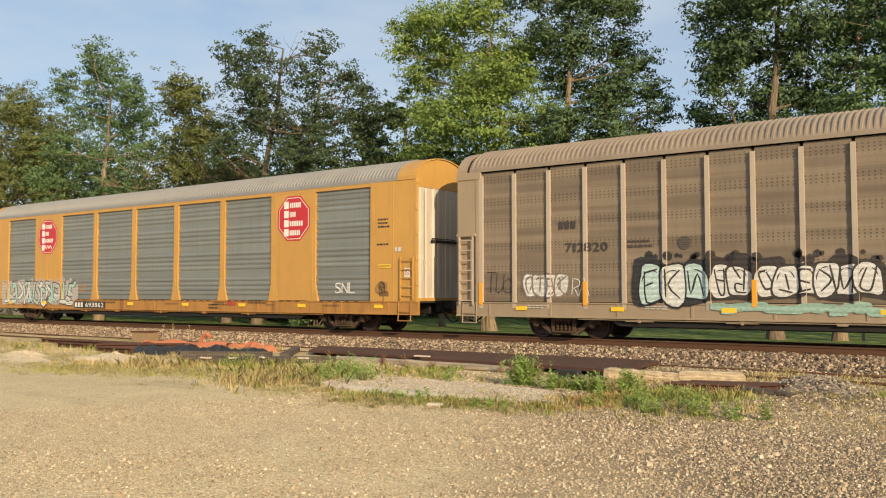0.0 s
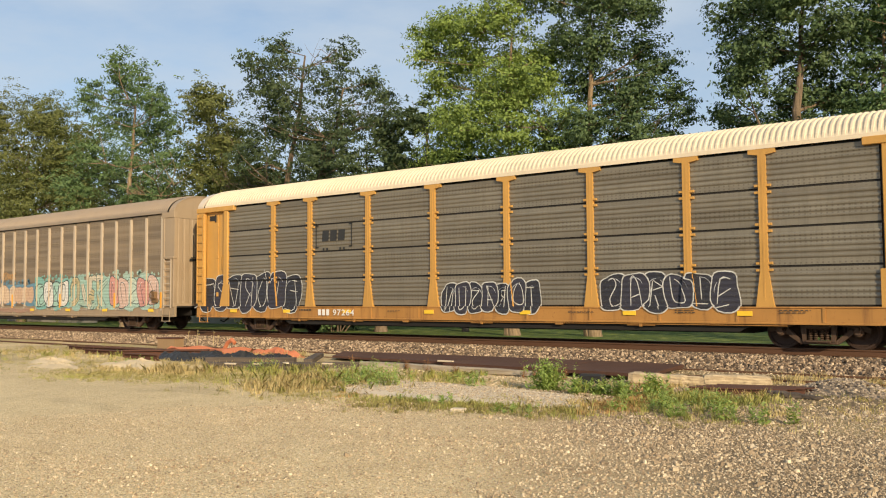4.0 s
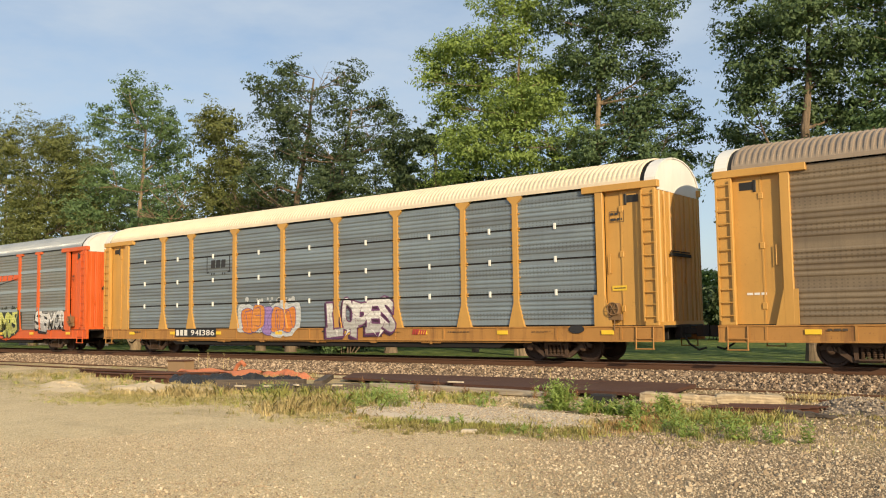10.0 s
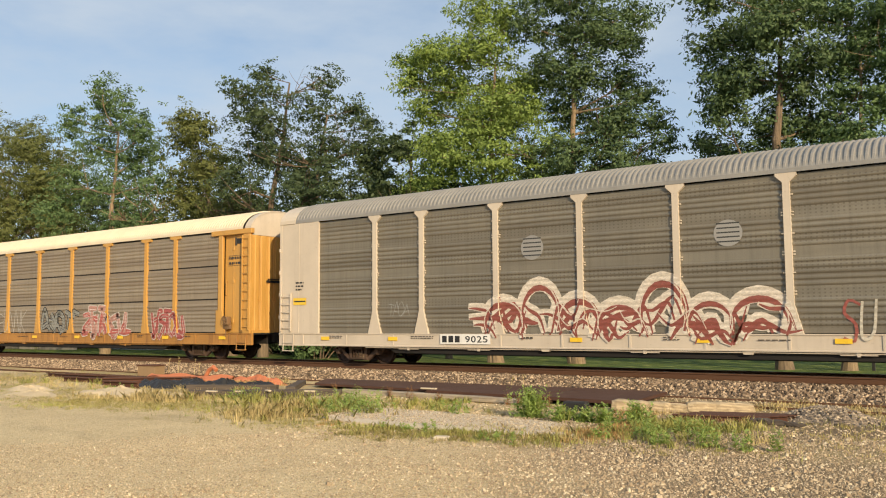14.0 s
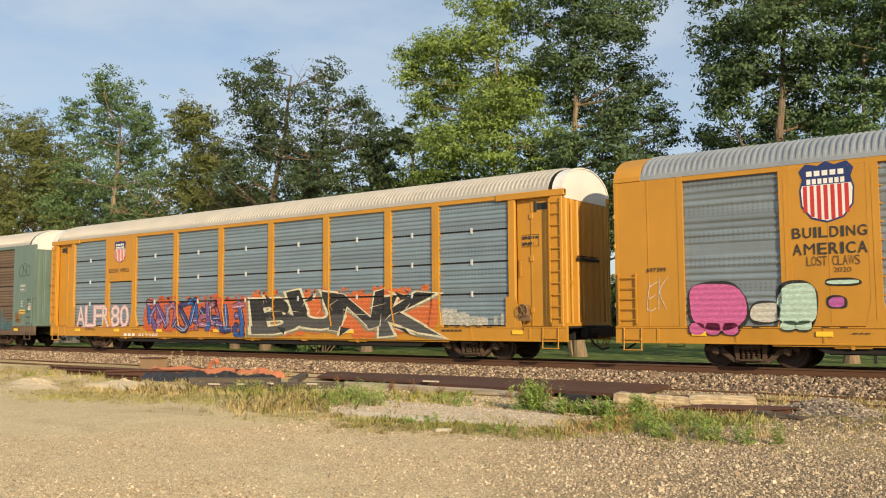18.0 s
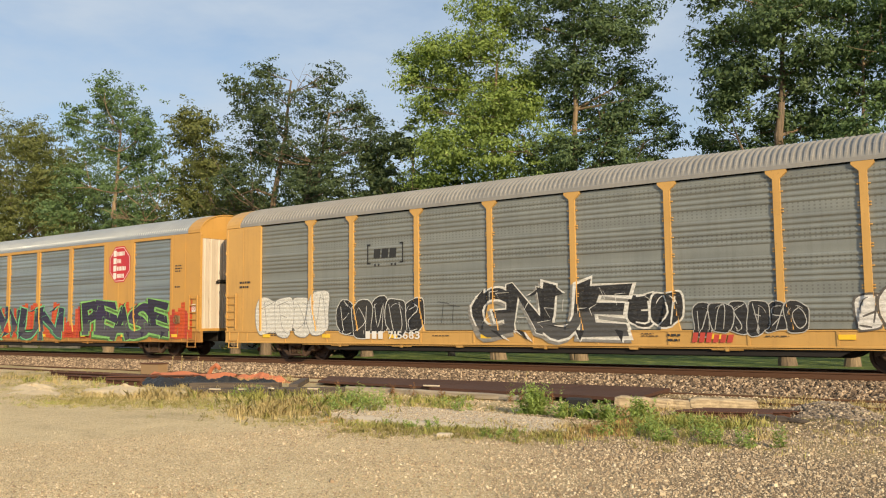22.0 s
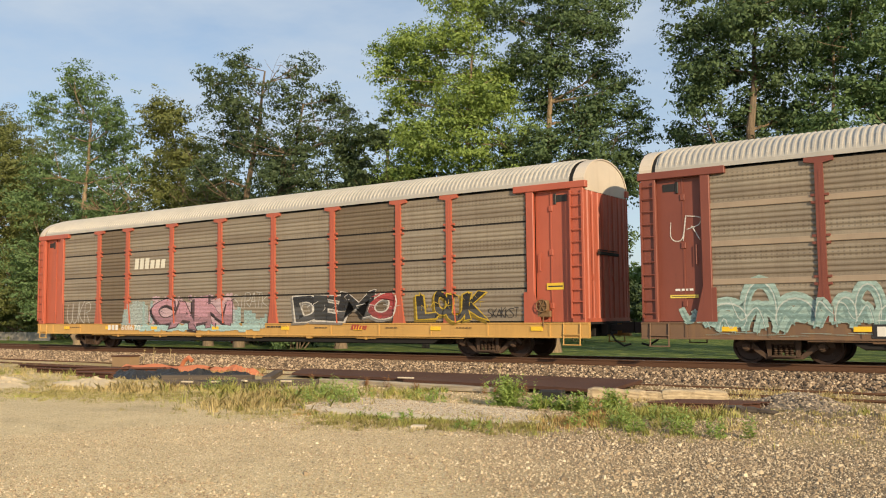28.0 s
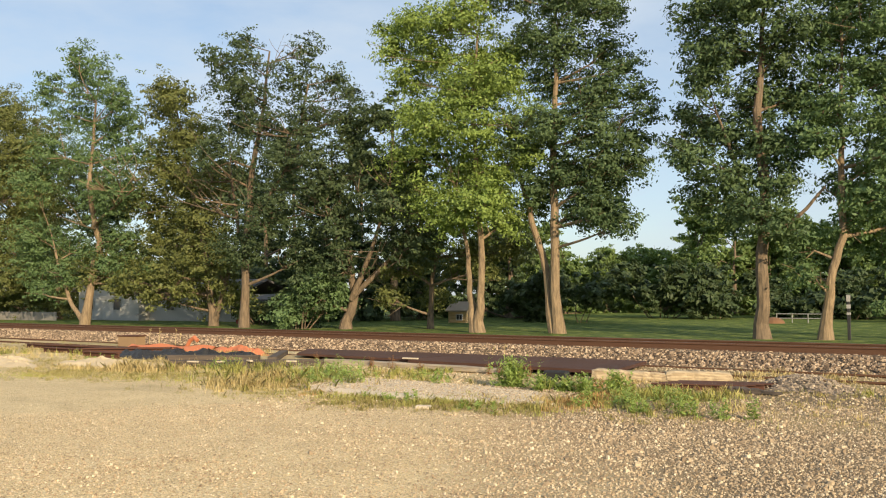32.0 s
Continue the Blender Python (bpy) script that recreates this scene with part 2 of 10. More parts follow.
def ground_mat():
    """Gravel yard, weedy strip and lawn in one sheet, blended over ragged borders."""
    m, n, l, p = node_mat("yard_and_lawn")
    c = n.new("ShaderNodeTexCoord")
    v = c.outputs["Object"]
    sx = n.new("ShaderNodeSeparateXYZ")
    l.new(v, sx.inputs[0])
    big = noise_tex(n, l, v, 0.22, 5, 0.6)
    mid = noise_tex(n, l, v, 1.3, 6, 0.65)
    fine = noise_tex(n, l, v, 34, 6, 0.8)
    vo = n.new("ShaderNodeTexVoronoi")
    vo.inputs["Scale"].default_value = 40
    vo.inputs["Randomness"].default_value = 1.0
    l.new(v, vo.inputs["Vector"])
    gr = ramp(n, [(0.34, (0.36, 0.25, 0.125)), (0.5, (0.73, 0.555, 0.30)), (0.66, (0.92, 0.80, 0.48))])
    l.new(fine, gr.inputs[0])
    vs = n.new("ShaderNodeSeparateColor")
    l.new(vo.outputs["Color"], vs.inputs[0])
    vr = ramp(n, [(0.0, (0.27, 0.195, 0.11)), (0.35, (0.64, 0.50, 0.29)), (0.8, (0.83, 0.68, 0.42)), (1.0, (0.95, 0.88, 0.66))])
    l.new(vs.outputs[0], vr.inputs[0])
    gravel = mix_rgb(n, l, 0.62, gr.outputs[0], vr.outputs[0])
    pt = ramp(n, [(0.40, (0.0,) * 3), (0.66, (0.28,) * 3)])
    l.new(mid, pt.inputs[0])
    gravel = mix_rgb(n, l, pt.outputs[0], mix_rgb(n, l, 0.35, gravel, (0.635, 0.473, 0.251)), (0.939, 0.762, 0.460))
    # damp muddy smears, drawn out along the wheel tracks
    mud = noise_tex(n, l, v, 0.55, 6, 0.68, (0.55, 1.5, 1))
    ms = ramp(n, [(0.53, (0.0,) * 3), (0.70, (0.45,) * 3)])
    l.new(mud, ms.inputs[0])
    gravel = mix_rgb(n, l, ms.outputs[0], gravel, mix_rgb(n, l, fine, (0.19, 0.13, 0.07), (0.50, 0.37, 0.21)))
    # coarser, dirtier gravel towards the track end, in a ragged patch; its dark also paints shade between stones
    dm = n.new("ShaderNodeMath")
    dm.operation, dm.inputs[1].default_value = "MULTIPLY_ADD", 0.55
    l.new(sx.outputs[1], dm.inputs[0])
    l.new(sx.outputs[0], dm.inputs[2])
    dn = n.new("ShaderNodeMath")
    dn.operation, dn.inputs[1].default_value = "MULTIPLY_ADD", 7.0
    l.new(big, dn.inputs[0])
    l.new(dm.outputs[0], dn.inputs[2])
    dr = ramp(n, [(0.0, (0,) * 3), (1.0, (0.88,) * 3)])
    mr = n.new("ShaderNodeMapRange")
    mr.inputs["From Min"].default_value, mr.inputs["From Max"].default_value = 1.6, 5.2
    l.new(dn.outputs[0], mr.inputs["Value"])
    l.new(mr.outputs[0], dr.inputs[0])
    gravel = mix_rgb(n, l, dr.outputs[0], gravel, mix_rgb(n, l, fine, (0.055, 0.038, 0.024), (0.26, 0.19, 0.118)))
    weeds = mix_rgb(n, l, fine, (0.20, 0.165, 0.07), (0.55, 0.43, 0.21))
    # the noise ramp paints sunlit and shaded dapples into the lawn's green
    lw = ramp(n, [(0.36, (0.06, 0.10, 0.02)), (0.54, (0.14, 0.19, 0.04)), (0.68, (0.38, 0.40, 0.11))])
    l.new(mid, lw.inputs[0])
    lawn = mix_rgb(n, l, fine, mix_rgb(n, l, 0.4, lw.outputs[0], (0.05, 0.08, 0.02)), lw.outputs[0])

    def edge(at, width, wob):
        a = n.new("ShaderNodeMath")
        a.operation, a.inputs[1].default_value, a.inputs[2].default_value = "MULTIPLY_ADD", wob, -at - wob * 0.5
        l.new(mid, a.inputs[0])
        s = n.new("ShaderNodeMath")
        s.operation = "ADD"
        l.new(sx.outputs[1], s.inputs[0])
        l.new(a.outputs[0], s.inputs[1])
        d = n.new("ShaderNodeMath")
        d.operation, d.use_clamp = "DIVIDE", True
        d.inputs[1].default_value = width
        l.new(s.outputs[0], d.inputs[0])
        return d.outputs[0]
    w1 = n.new("ShaderNodeMath")
    w1.operation, w1.inputs[1].default_value = "MULTIPLY", 0.75
    l.new(edge(11.0, 1.2, 3.0), w1.inputs[0])
    tog = n.new("ShaderNodeMath")
    tog.operation = "MULTIPLY"
    rr = ramp(n, [(0.42, (0,) * 3), (0.6, (1,) * 3)])
    l.new(big, rr.inputs[0])
    l.new(w1.outputs[0], tog.inputs[0])
    l.new(rr.outputs[0], tog.inputs[1])
    col = mix_rgb(n, l, tog.outputs[0], gravel, weeds)
    col = mix_rgb(n, l, edge(26.6, 0.8, 1.0), col, lawn)
    l.new(col, p.inputs["Base Color"])
    p.inputs["Roughness"].default_value = 0.95
    p.inputs["Specular IOR Level"].default_value = 0.2
    b = n.new("ShaderNodeBump")
    b.inputs["Strength"].default_value, b.inputs["Distance"].default_value = 1.0, 0.02
    l.new(vo.outputs["Distance"], b.inputs["Height"])
    b.invert = True
    l.new(b.outputs[0], p.inputs["Normal"])
    return m


_spray = {}


def spray_mat(col, thin=False):
    """Sprayed paint: worn in fine specks, and following the ribs beneath it; thin coats let the sheet show through."""
    key = tuple(round(x, 3) for x in col) + (thin,)
    if key in _spray:
        return _spray[key]
    m, n, l, p = node_mat("spray_paint")
    c = n.new("ShaderNodeTexCoord")
    v = c.outputs["Object"]
    soft = noise_tex(n, l, v, 1.6, 4, 0.6)
    fine = noise_tex(n, l, v, 14, 5, 0.75, (0.6, 1, 1.6))
    dirt = tuple(x * 0.55 + 0.035 for x in col)
    r = ramp(n, [(0.42, (0, 0, 0)), (0.72, (0.6,) * 3)])
    l.new(fine, r.inputs[0])
    base = mix_rgb(n, l, soft, tuple(min(1, x * 1.08) for x in col), tuple(x * 0.88 for x in col))
    l.new(mix_rgb(n, l, r.outputs[0], base, dirt), p.inputs["Base Color"])
    p.inputs["Roughness"].default_value = 0.62
    a = ramp(n, [(0.36, (0.86 if thin else 1.0,) * 3), (0.70, (0.25 if thin else 0.72,) * 3)])
    l.new(fine, a.inputs[0])
    l.new(a.outputs[0], p.inputs["Alpha"])
    sx = n.new("ShaderNodeSeparateXYZ")
    l.new(v, sx.inputs[0])
    k = n.new("ShaderNodeMath")
    k.operation, k.inputs[1].default_value = "MULTIPLY", 2 * math.pi / 0.1424
    l.new(sx.outputs[2], k.inputs[0])
    w = n.new("ShaderNodeMath")
    w.operation = "SINE"
    l.new(k.outputs[0], w.inputs[0])
    b = n.new("ShaderNodeBump")
    b.inputs["Strength"].default_value, b.inputs["Distance"].default_value = 0.45, 0.012
    l.new(w.outputs[0], b.inputs["Height"])
    l.new(b.outputs[0], p.inputs["Normal"])
    _spray[key] = m
    return m


M_GROUND = ground_mat()
M_BALLAST = stone_mat("ballast_stone", [(0.0, (0.04, 0.025, 0.017)), (0.35, (0.14, 0.094, 0.060)), (0.7, (0.34, 0.245, 0.160)), (1.0, (0.66, 0.51, 0.35))])
M_STONE = stone_mat("limestone_chips", [(0.0, (0.20, 0.145, 0.090)), (0.3, (0.36, 0.270, 0.168)), (0.75, (0.53, 0.415, 0.268)), (1.0, (0.80, 0.68, 0.48))])
M_RAIL = paint_mat("rusty_rail", (0.13, 0.062, 0.032), (0.05, 0.028, 0.017), 0.4, 0.75, 0.3, 0.2)
M_RAILTOP = paint_mat("worn_rail_head", (0.22, 0.15, 0.11), (0.1, 0.06, 0.04), 0.3, 0.4, 0.6, 0.05)
M_RUST = paint_mat("rusty_steel", (0.105, 0.042, 0.024), (0.05, 0.022, 0.015), 0.5, 0.8, 0.2, 0.25)
# dark steel, taken near to black to include the shade below the sills
M_UNDER = paint_mat("shade_dark_steel", (0.015, 0.012, 0.010), (0.045, 0.028, 0.018), 0.4, 0.75, 0.2, 0.15)
M_TRUCK = paint_mat("greasy_cast_steel", (0.095, 0.056, 0.034), (0.03, 0.02, 0.015), 0.5, 0.75, 0.2, 0.2)
M_WHEEL = paint_mat("wheel_steel", (0.07, 0.040, 0.027), (0.02, 0.016, 0.013), 0.5, 0.6, 0.5, 0.1)
M_DARK = P((0.015, 0.014, 0.013))
M_TIMBER = wood_mat("weathered_timber", (0.20, 0.155, 0.11), (0.50, 0.42, 0.31))
M_TIE = wood_mat("creosoted_timber", (0.05, 0.038, 0.03), (0.14, 0.11, 0.085))


# ---- mesh tools ----
class MB:
    """Collects vertices and faces, then gives one mesh."""

    def __init__(self):
        self.v, self.f = [], []

    def add(self, vs, fs):
        k = len(self.v)
        self.v += [tuple(p) for p in vs]
        self.f += [tuple(i + k for i in q) for q in fs]
        return self

    def box(self, x0, x1, y0, y1, z0, z1, c=0.0):
        """A box; c chamfers its edges."""
        if c <= 0:
            vs = [(x, y, z) for x in (x0, x1) for y in (y0, y1) for z in (z0, z1)]
            return self.add(vs, [(0, 1, 3, 2), (4, 6, 7, 5), (0, 4, 5, 1), (2, 3, 7, 6), (0, 2, 6, 4), (1, 5, 7, 3)])
        bm = bmesh.new()
        bmesh.ops.create_cube(bm, size=1)
        for p in bm.verts:
            p.co = ((x0 + x1) / 2 + p.co.x * (x1 - x0), (y0 + y1) / 2 + p.co.y * (y1 - y0), (z0 + z1) / 2 + p.co.z * (z1 - z0))
        bmesh.ops.bevel(bm, geom=bm.edges[:], offset=c, segments=1, affect="EDGES")
        return self.bm(bm)

    def bm(self, bm):
        bm.verts.ensure_lookup_table()
        self.add([p.co[:] for p in bm.verts], [[p.index for p in q.verts] for q in bm.faces])
        bm.free()
        return self

    def prism(self, outline, axis, a, b):
        """A closed outline of (u, v), pushed along an axis from a to b."""
        n = len(outline)
        def at(u, v, w):
            return {"x": (w, u, v), "y": (u, w, v), "z": (u, v, w)}[axis]
        vs = [at(u, v, a) for u, v in outline] + [at(u, v, b) for u, v in outline]
        fs = [(i, (i + 1) % n, n + (i + 1) % n, n + i) for i in range(n)]
        return self.add(vs, fs + [tuple(range(n))[::-1], tuple(range(n, 2 * n))])

    def tube(self, pts, radii, sides=8, cap=True):
        rings, q, last = [], None, None
        for i, p in enumerate(pts):
            p = Vector(p)
            d = Vector(pts[min(i + 1, len(pts) - 1)]) - Vector(pts[max(i - 1, 0)])
            q = d.to_track_quat("Z", "X") if q is None else last.rotation_difference(d) @ q
            last = d
            r = radii[i] if isinstance(radii, (list, tuple)) else radii
            rings.append([p + q @ Vector((r * math.cos(a), r * math.sin(a), 0)) for a in (2 * math.pi * k / sides for k in range(sides))])
        vs = [p for ring in rings for p in ring]
        fs = [(i * sides + k, i * sides + (k + 1) % sides, (i + 1) * sides + (k + 1) % sides, (i + 1) * sides + k) for i in range(len(pts) - 1) for k in range(sides)]
        if cap:
            fs += [tuple(range(sides))[::-1], tuple(range((len(pts) - 1) * sides, len(pts) * sides))]
        return self.add(vs, fs)

    def lathe(self, prof, centre, axis="y", sides=28):
        """Turns a profile of (radius, along) about an axis through a centre."""
        vs, n = [], len(prof)
        for k in range(sides):
            a = 2 * math.pi * k / sides
            for r, h in prof:
                u, w = r * math.cos(a), r * math.sin(a)
                o = {"y": (u, h, w), "x": (h, u, w), "z": (u, w, h)}[axis]
                vs.append(tuple(c + d for c, d in zip(centre, o)))
        fs = [(k * n + i, k * n + i + 1, (k + 1) % sides * n + i + 1, (k + 1) % sides * n + i) for k in range(sides) for i in range(n - 1)]
        return self.add(vs, fs)

    def mesh(self, name="mesh", smooth=False):
        me = bpy.data.meshes.new(name)
        me.from_pydata(self.v, [], self.f)
        if smooth:
            me.polygons.foreach_set("use_smooth", [True] * len(me.polygons))
        me.update()
        return me


def fast_mesh(name, verts, sides):
    """A mesh of separate polygons with the same number of sides, from an array (count * sides, 3)."""
    me = bpy.data.meshes.new(name)
    n = len(verts)
    me.vertices.add(n)
    me.vertices.foreach_set("co", np.asarray(verts, np.float32).ravel())
    me.loops.add(n)
    me.loops.foreach_set("vertex_index", np.arange(n, dtype=np.int32))
    me.polygons.add(n // sides)
    me.polygons.foreach_set("loop_start", np.arange(0, n, sides, dtype=np.int32))
    me.update(calc_edges=True)
    return me


def indexed_mesh(name, verts, faces):
    """A mesh of triangles from arrays of vertices and indices."""
    me = bpy.data.meshes.new(name)
    me.vertices.add(len(verts))
    me.vertices.foreach_set("co", np.asarray(verts, np.float32).ravel())
    f = np.asarray(faces, np.int32)
    me.loops.add(f.size)
    me.loops.foreach_set("vertex_index", f.ravel())
    me.polygons.add(len(f))
    me.polygons.foreach_set("loop_start", np.arange(0, f.size, f.shape[1], dtype=np.int32))
    me.update(calc_edges=True)
    me.shade_flat()
    return me


def part(name, mb, material, parent, label="", at=None):
    """Links a mesh as one object under a thing or a part; a shared mesh takes its material on the object."""
    me = mb.mesh(name) if isinstance(mb, MB) else mb
    ob = new(name, me)
    if material is not None:
        if not me.materials:
            me.materials.append(None)
        ob.material_slots[0].link = "OBJECT"
        ob.material_slots[0].material = material
    if parent is not None:
        ob.parent = parent
    if at is not None:
        ob.matrix_basis = at
    if label:
        ob["label"] = label
    return ob


def thing(name, label, category, group="", kind="", at=None):
    ob = new(name)
    ob.empty_display_size = 0.3
    if at is not None:
        ob.matrix_basis = at
    return tagged(ob, label, category, group, kind)


def solid(name, mb, material, label, category="", group="", kind="", at=None):
    """A thing that is one mesh."""
    return tagged(part(name, mb, material, None, "", at), label, category, group, kind)


# ---- the plan: x along the track, y across it, z up from the rail heads ----
TRACK_Y = 23.2
GROUND = -0.42
ROOF_PROFILE = [(-1.5, 4.93), (-1.495, 5.03), (-1.43, 5.16), (-1.28, 5.34), (-1.06, 5.49), (-0.76, 5.61), (-0.42, 5.69), (-0.12, 5.715), (0.12, 5.715), (0.42, 5.69), (0.76, 5.61), (1.06, 5.49), (1.28, 5.34), (1.43, 5.16), (1.495, 5.03), (1.5, 4.93)]


def ground_height(x, y):
    """The yard is nearly flat, the lawn behind the track lies a little lower."""
    g = GROUND + 0.035 * noise.noise((x * 0.25, y * 0.25, 0)) + 0.012 * noise.noise((x * 1.1, y * 1.1, 3))
    if y > 25:
        g -= min(1.0, (y - 25) / 6) * 0.22
    return g


def build_ground():
    def steps(a, b, fine0, fine1, fine, coarse):
        out, v = [], a
        while v < b:
            out.append(v)
            v += fine if fine0 <= v < fine1 else coarse * (1 + min(abs(v - fine0), abs(v - fine1)) / 25)
        return out + [b]
    xs = steps(-1800, 1800, -45, 12, 0.5, 2)
    ys = steps(-1200, 2400, 2, 30, 0.4, 2)
    mb = MB()
    mb.v = [(x, y, ground_height(x, y) if abs(x) < 300 and abs(y) < 300 else GROUND - 0.3) for x in xs for y in ys]
    ny = len(ys)
    mb.f = [(i * ny + j, (i + 1) * ny + j, (i + 1) * ny + j + 1, i * ny + j + 1) for i in range(len(xs) - 1) for j in range(ny - 1)]
    solid("ground", mb.mesh("ground", True), M_GROUND, "pale gravel yard running into weeds and lawn", "ground", kind="structure")


def stones(rng, xy, z, size, flat=0.75):
    """Rough little faceted stones, open where they sit in the ground, as arrays."""
    n = len(xy)
    base = np.array([(1, 0, 0), (-1, 0, 0), (0, 1, 0), (0, -1, 0), (0, 0, 1), (0, 0, -1)], float)
    tri = np.array([(0, 2, 4), (2, 1, 4), (1, 3, 4), (3, 0, 4), (2, 0, 5), (1, 2, 5), (3, 1, 5), (0, 3, 5)])
    v = np.repeat(base[None], n, 0) * (1 + rng.uniform(-0.35, 0.35, (n, 6, 3))) + rng.uniform(-0.25, 0.25, (n, 6, 3))
    v *= size[:, None, None]
    v[:, :, 2] *= flat
    a = rng.uniform(0, 6.28, n)
    ca, sa = np.cos(a)[:, None], np.sin(a)[:, None]
    x, y = v[:, :, 0] * ca - v[:, :, 1] * sa, v[:, :, 0] * sa + v[:, :, 1] * ca
    v[:, :, 0], v[:, :, 1] = x + xy[:, :1], y + xy[:, 1:]
    v[:, :, 2] += z[:, None]
    tri = tri[:4]
    f = tri[None] + (np.arange(n) * 6)[:, None, None]
    return v.reshape(-1, 3), f.reshape(-1, 3)


def chunks(rng, xy, z, size, sides=4, flat=0.7):
    """Angular broken stones: an uneven foot ring, a smaller uneven top, flat facets; as arrays."""
    n = len(xy)
    a = 2 * math.pi * (np.arange(sides)[None] + rng.uniform(-0.3, 0.3, (n, sides))) / sides + rng.uniform(0, 6.28, (n, 1))
    r0, r1 = rng.uniform(0.75, 1.3, (n, sides)), rng.uniform(0.3, 0.95, (n, sides))
    low = np.stack([np.cos(a) * r0, np.sin(a) * r0, rng.uniform(-0.5, -0.2, (n, sides))], 2)
    top = np.stack([np.cos(a) * r1, np.sin(a) * r1, rng.uniform(0.35, 1.0, (n, sides))], 2)
    v = np.concatenate([low, top], 1)
    v[:, :, 0] *= rng.uniform(0.7, 1.3, (n, 1))
    v *= size[:, None, None]
    v[:, :, 2] *= flat
    v[:, :, 0] += xy[:, :1]
    v[:, :, 1] += xy[:, 1:]
    v[:, :, 2] += z[:, None]
    tri = []
    for i in range(sides):
        j = (i + 1) % sides
        tri += [(i, j, sides + j), (i, sides + j, sides + i)]
    tri += [(sides, sides + i, sides + i + 1) for i in range(1, sides - 1)]
    f = np.array(tri)[None] + (np.arange(n) * 2 * sides)[:, None, None]
    return v.reshape(-1, 3), f.reshape(-1, 3)


def ballast_z(y):
    """Top of the ballast across the main track."""
    d = abs(y - TRACK_Y)
    return np.where(d < 1.75, -0.20, -0.20 - (d - 1.75) * 0.16)


def rail_profile(h=0.17):
    half = [(0.0, 0), (0.036, 0), (0.036, -0.035), (0.012, -0.05), (0.010, -h + 0.03), (0.07, -h + 0.012), (0.07, -h)]
    return [(-u, v) for u, v in half[1:]][::-1] + [(u, v) for u, v in half[1:]]


def build_track():
    # the ballast bed with sloping shoulders, near-black for the shade between its stones
    mb = MB()
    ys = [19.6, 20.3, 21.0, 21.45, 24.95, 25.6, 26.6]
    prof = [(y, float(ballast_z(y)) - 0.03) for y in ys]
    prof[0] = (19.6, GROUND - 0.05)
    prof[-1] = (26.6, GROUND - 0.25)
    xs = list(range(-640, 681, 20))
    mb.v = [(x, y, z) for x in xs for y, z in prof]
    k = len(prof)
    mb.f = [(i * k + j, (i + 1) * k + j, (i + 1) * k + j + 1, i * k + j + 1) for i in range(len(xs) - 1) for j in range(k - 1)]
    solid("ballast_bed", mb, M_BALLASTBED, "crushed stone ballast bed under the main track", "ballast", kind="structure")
    rng = np.random.default_rng(3)
    n = 42000
    x = rng.uniform(-46, 3, n)
    y = rng.uniform(19.7, 22.35, n)
    z = ballast_z(y) + rng.uniform(-0.02, 0.02, n)
    v, f = chunks(rng, np.stack([x, y], 1), z, 0.018 + 0.034 * rng.random(n) ** 1.5, 4, 0.9)
    solid("ballast_stones", indexed_mesh("ballast_stones", v, f), M_BALLAST, "loose grey-tan crushed ballast stones", "ballast", kind="stuff")
    for k, off in enumerate((-0.755, 0.755)):
        r = solid("rail", MB().prism([(u + TRACK_Y + off, w) for u, w in rail_profile()], "x", -640, 680), M_RAIL, "rust-brown steel rail of the main track", "rail", "rails of the main track", "structure")
        part("rail_head", MB().box(-640, 680, TRACK_Y + off - 0.034, TRACK_Y + off + 0.034, 0.0, 0.004), M_RAILTOP, r, "wheel-worn running surface")
    # ties of the main track: single ones along the stretch in view, the rest joined
    tie = MB().box(-0.115, 0.115, -1.3, 1.3, -0.40, -0.175, 0.012).mesh("tie")
    for i in range(96):
        part("tie", tie, M_TIE, None, at=pose(-46 + i * 0.54, TRACK_Y, 0, 0, 0, (i * 37 % 5 - 2) * 0.3)).parent = TRACK_TIES
    # the old siding in front of it, half buried
    for off in (-0.755, 0.755):
        solid("siding_rail", MB().prism([(u + 18.72 + off, w - 0.375) for u, w in rail_profile(0.14)], "x", -640, 680), M_RAIL, "old rusty rail half buried in gravel", "rail", "rails of the siding", "structure")


# near-black stands in for shade in the gaps between ballast stones
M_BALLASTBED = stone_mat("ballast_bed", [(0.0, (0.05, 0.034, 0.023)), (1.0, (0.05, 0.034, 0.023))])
TRACK_TIES = thing("track_ties", "dark creosoted wooden ties sunk in ballast", "railway ties", kind="structure")


# ---- railcars ----
HALF = 13.5                 # half the body length
SILL0, SILL1, EAVE = 0.60, 1.03, 4.93
POSTS_STD = [-11.8, -9.0, -7.05, -4.25, -1.45, 1.35, 4.15, 6.95, 8.9, 11.6]
_shared = {}


def shared(key, make):
    if key not in _shared:
        _shared[key] = make()
    return _shared[key]


def panel_mesh(width, pitch, groups, z0, z1, deep=0.025):
    """A corrugated sheet, its ribs lying along the car in groups parted by flat bands; its face looks to -y."""
    def make():
        prof = [(-1.405, z0)]
        for q in range(groups):
            s0, s1 = z0 + (z1 - z0) * q / groups, z0 + (z1 - z0) * (q + 1) / groups
            if pitch > 0.25:
                lo, hi, n = s0, s1, 3
            else:
                lo, hi, n = s0 + 0.16 * (s1 - s0), s1 - 0.10 * (s1 - s0), max(2, round((s1 - s0) * 0.74 / pitch))
            for i in range(n):
                z, d = lo + (hi - lo) * i / n, (hi - lo) / n
                prof += [(-1.405 - deep * c, z + d * u) for u, c in ((0.04, 0.0), (0.18, 0.55), (0.34, 1.0), (0.56, 1.0), (0.72, 0.55), (0.86, 0.0))]
        prof += [(-1.405, z1), (-1.385, z1), (-1.385, z0)]
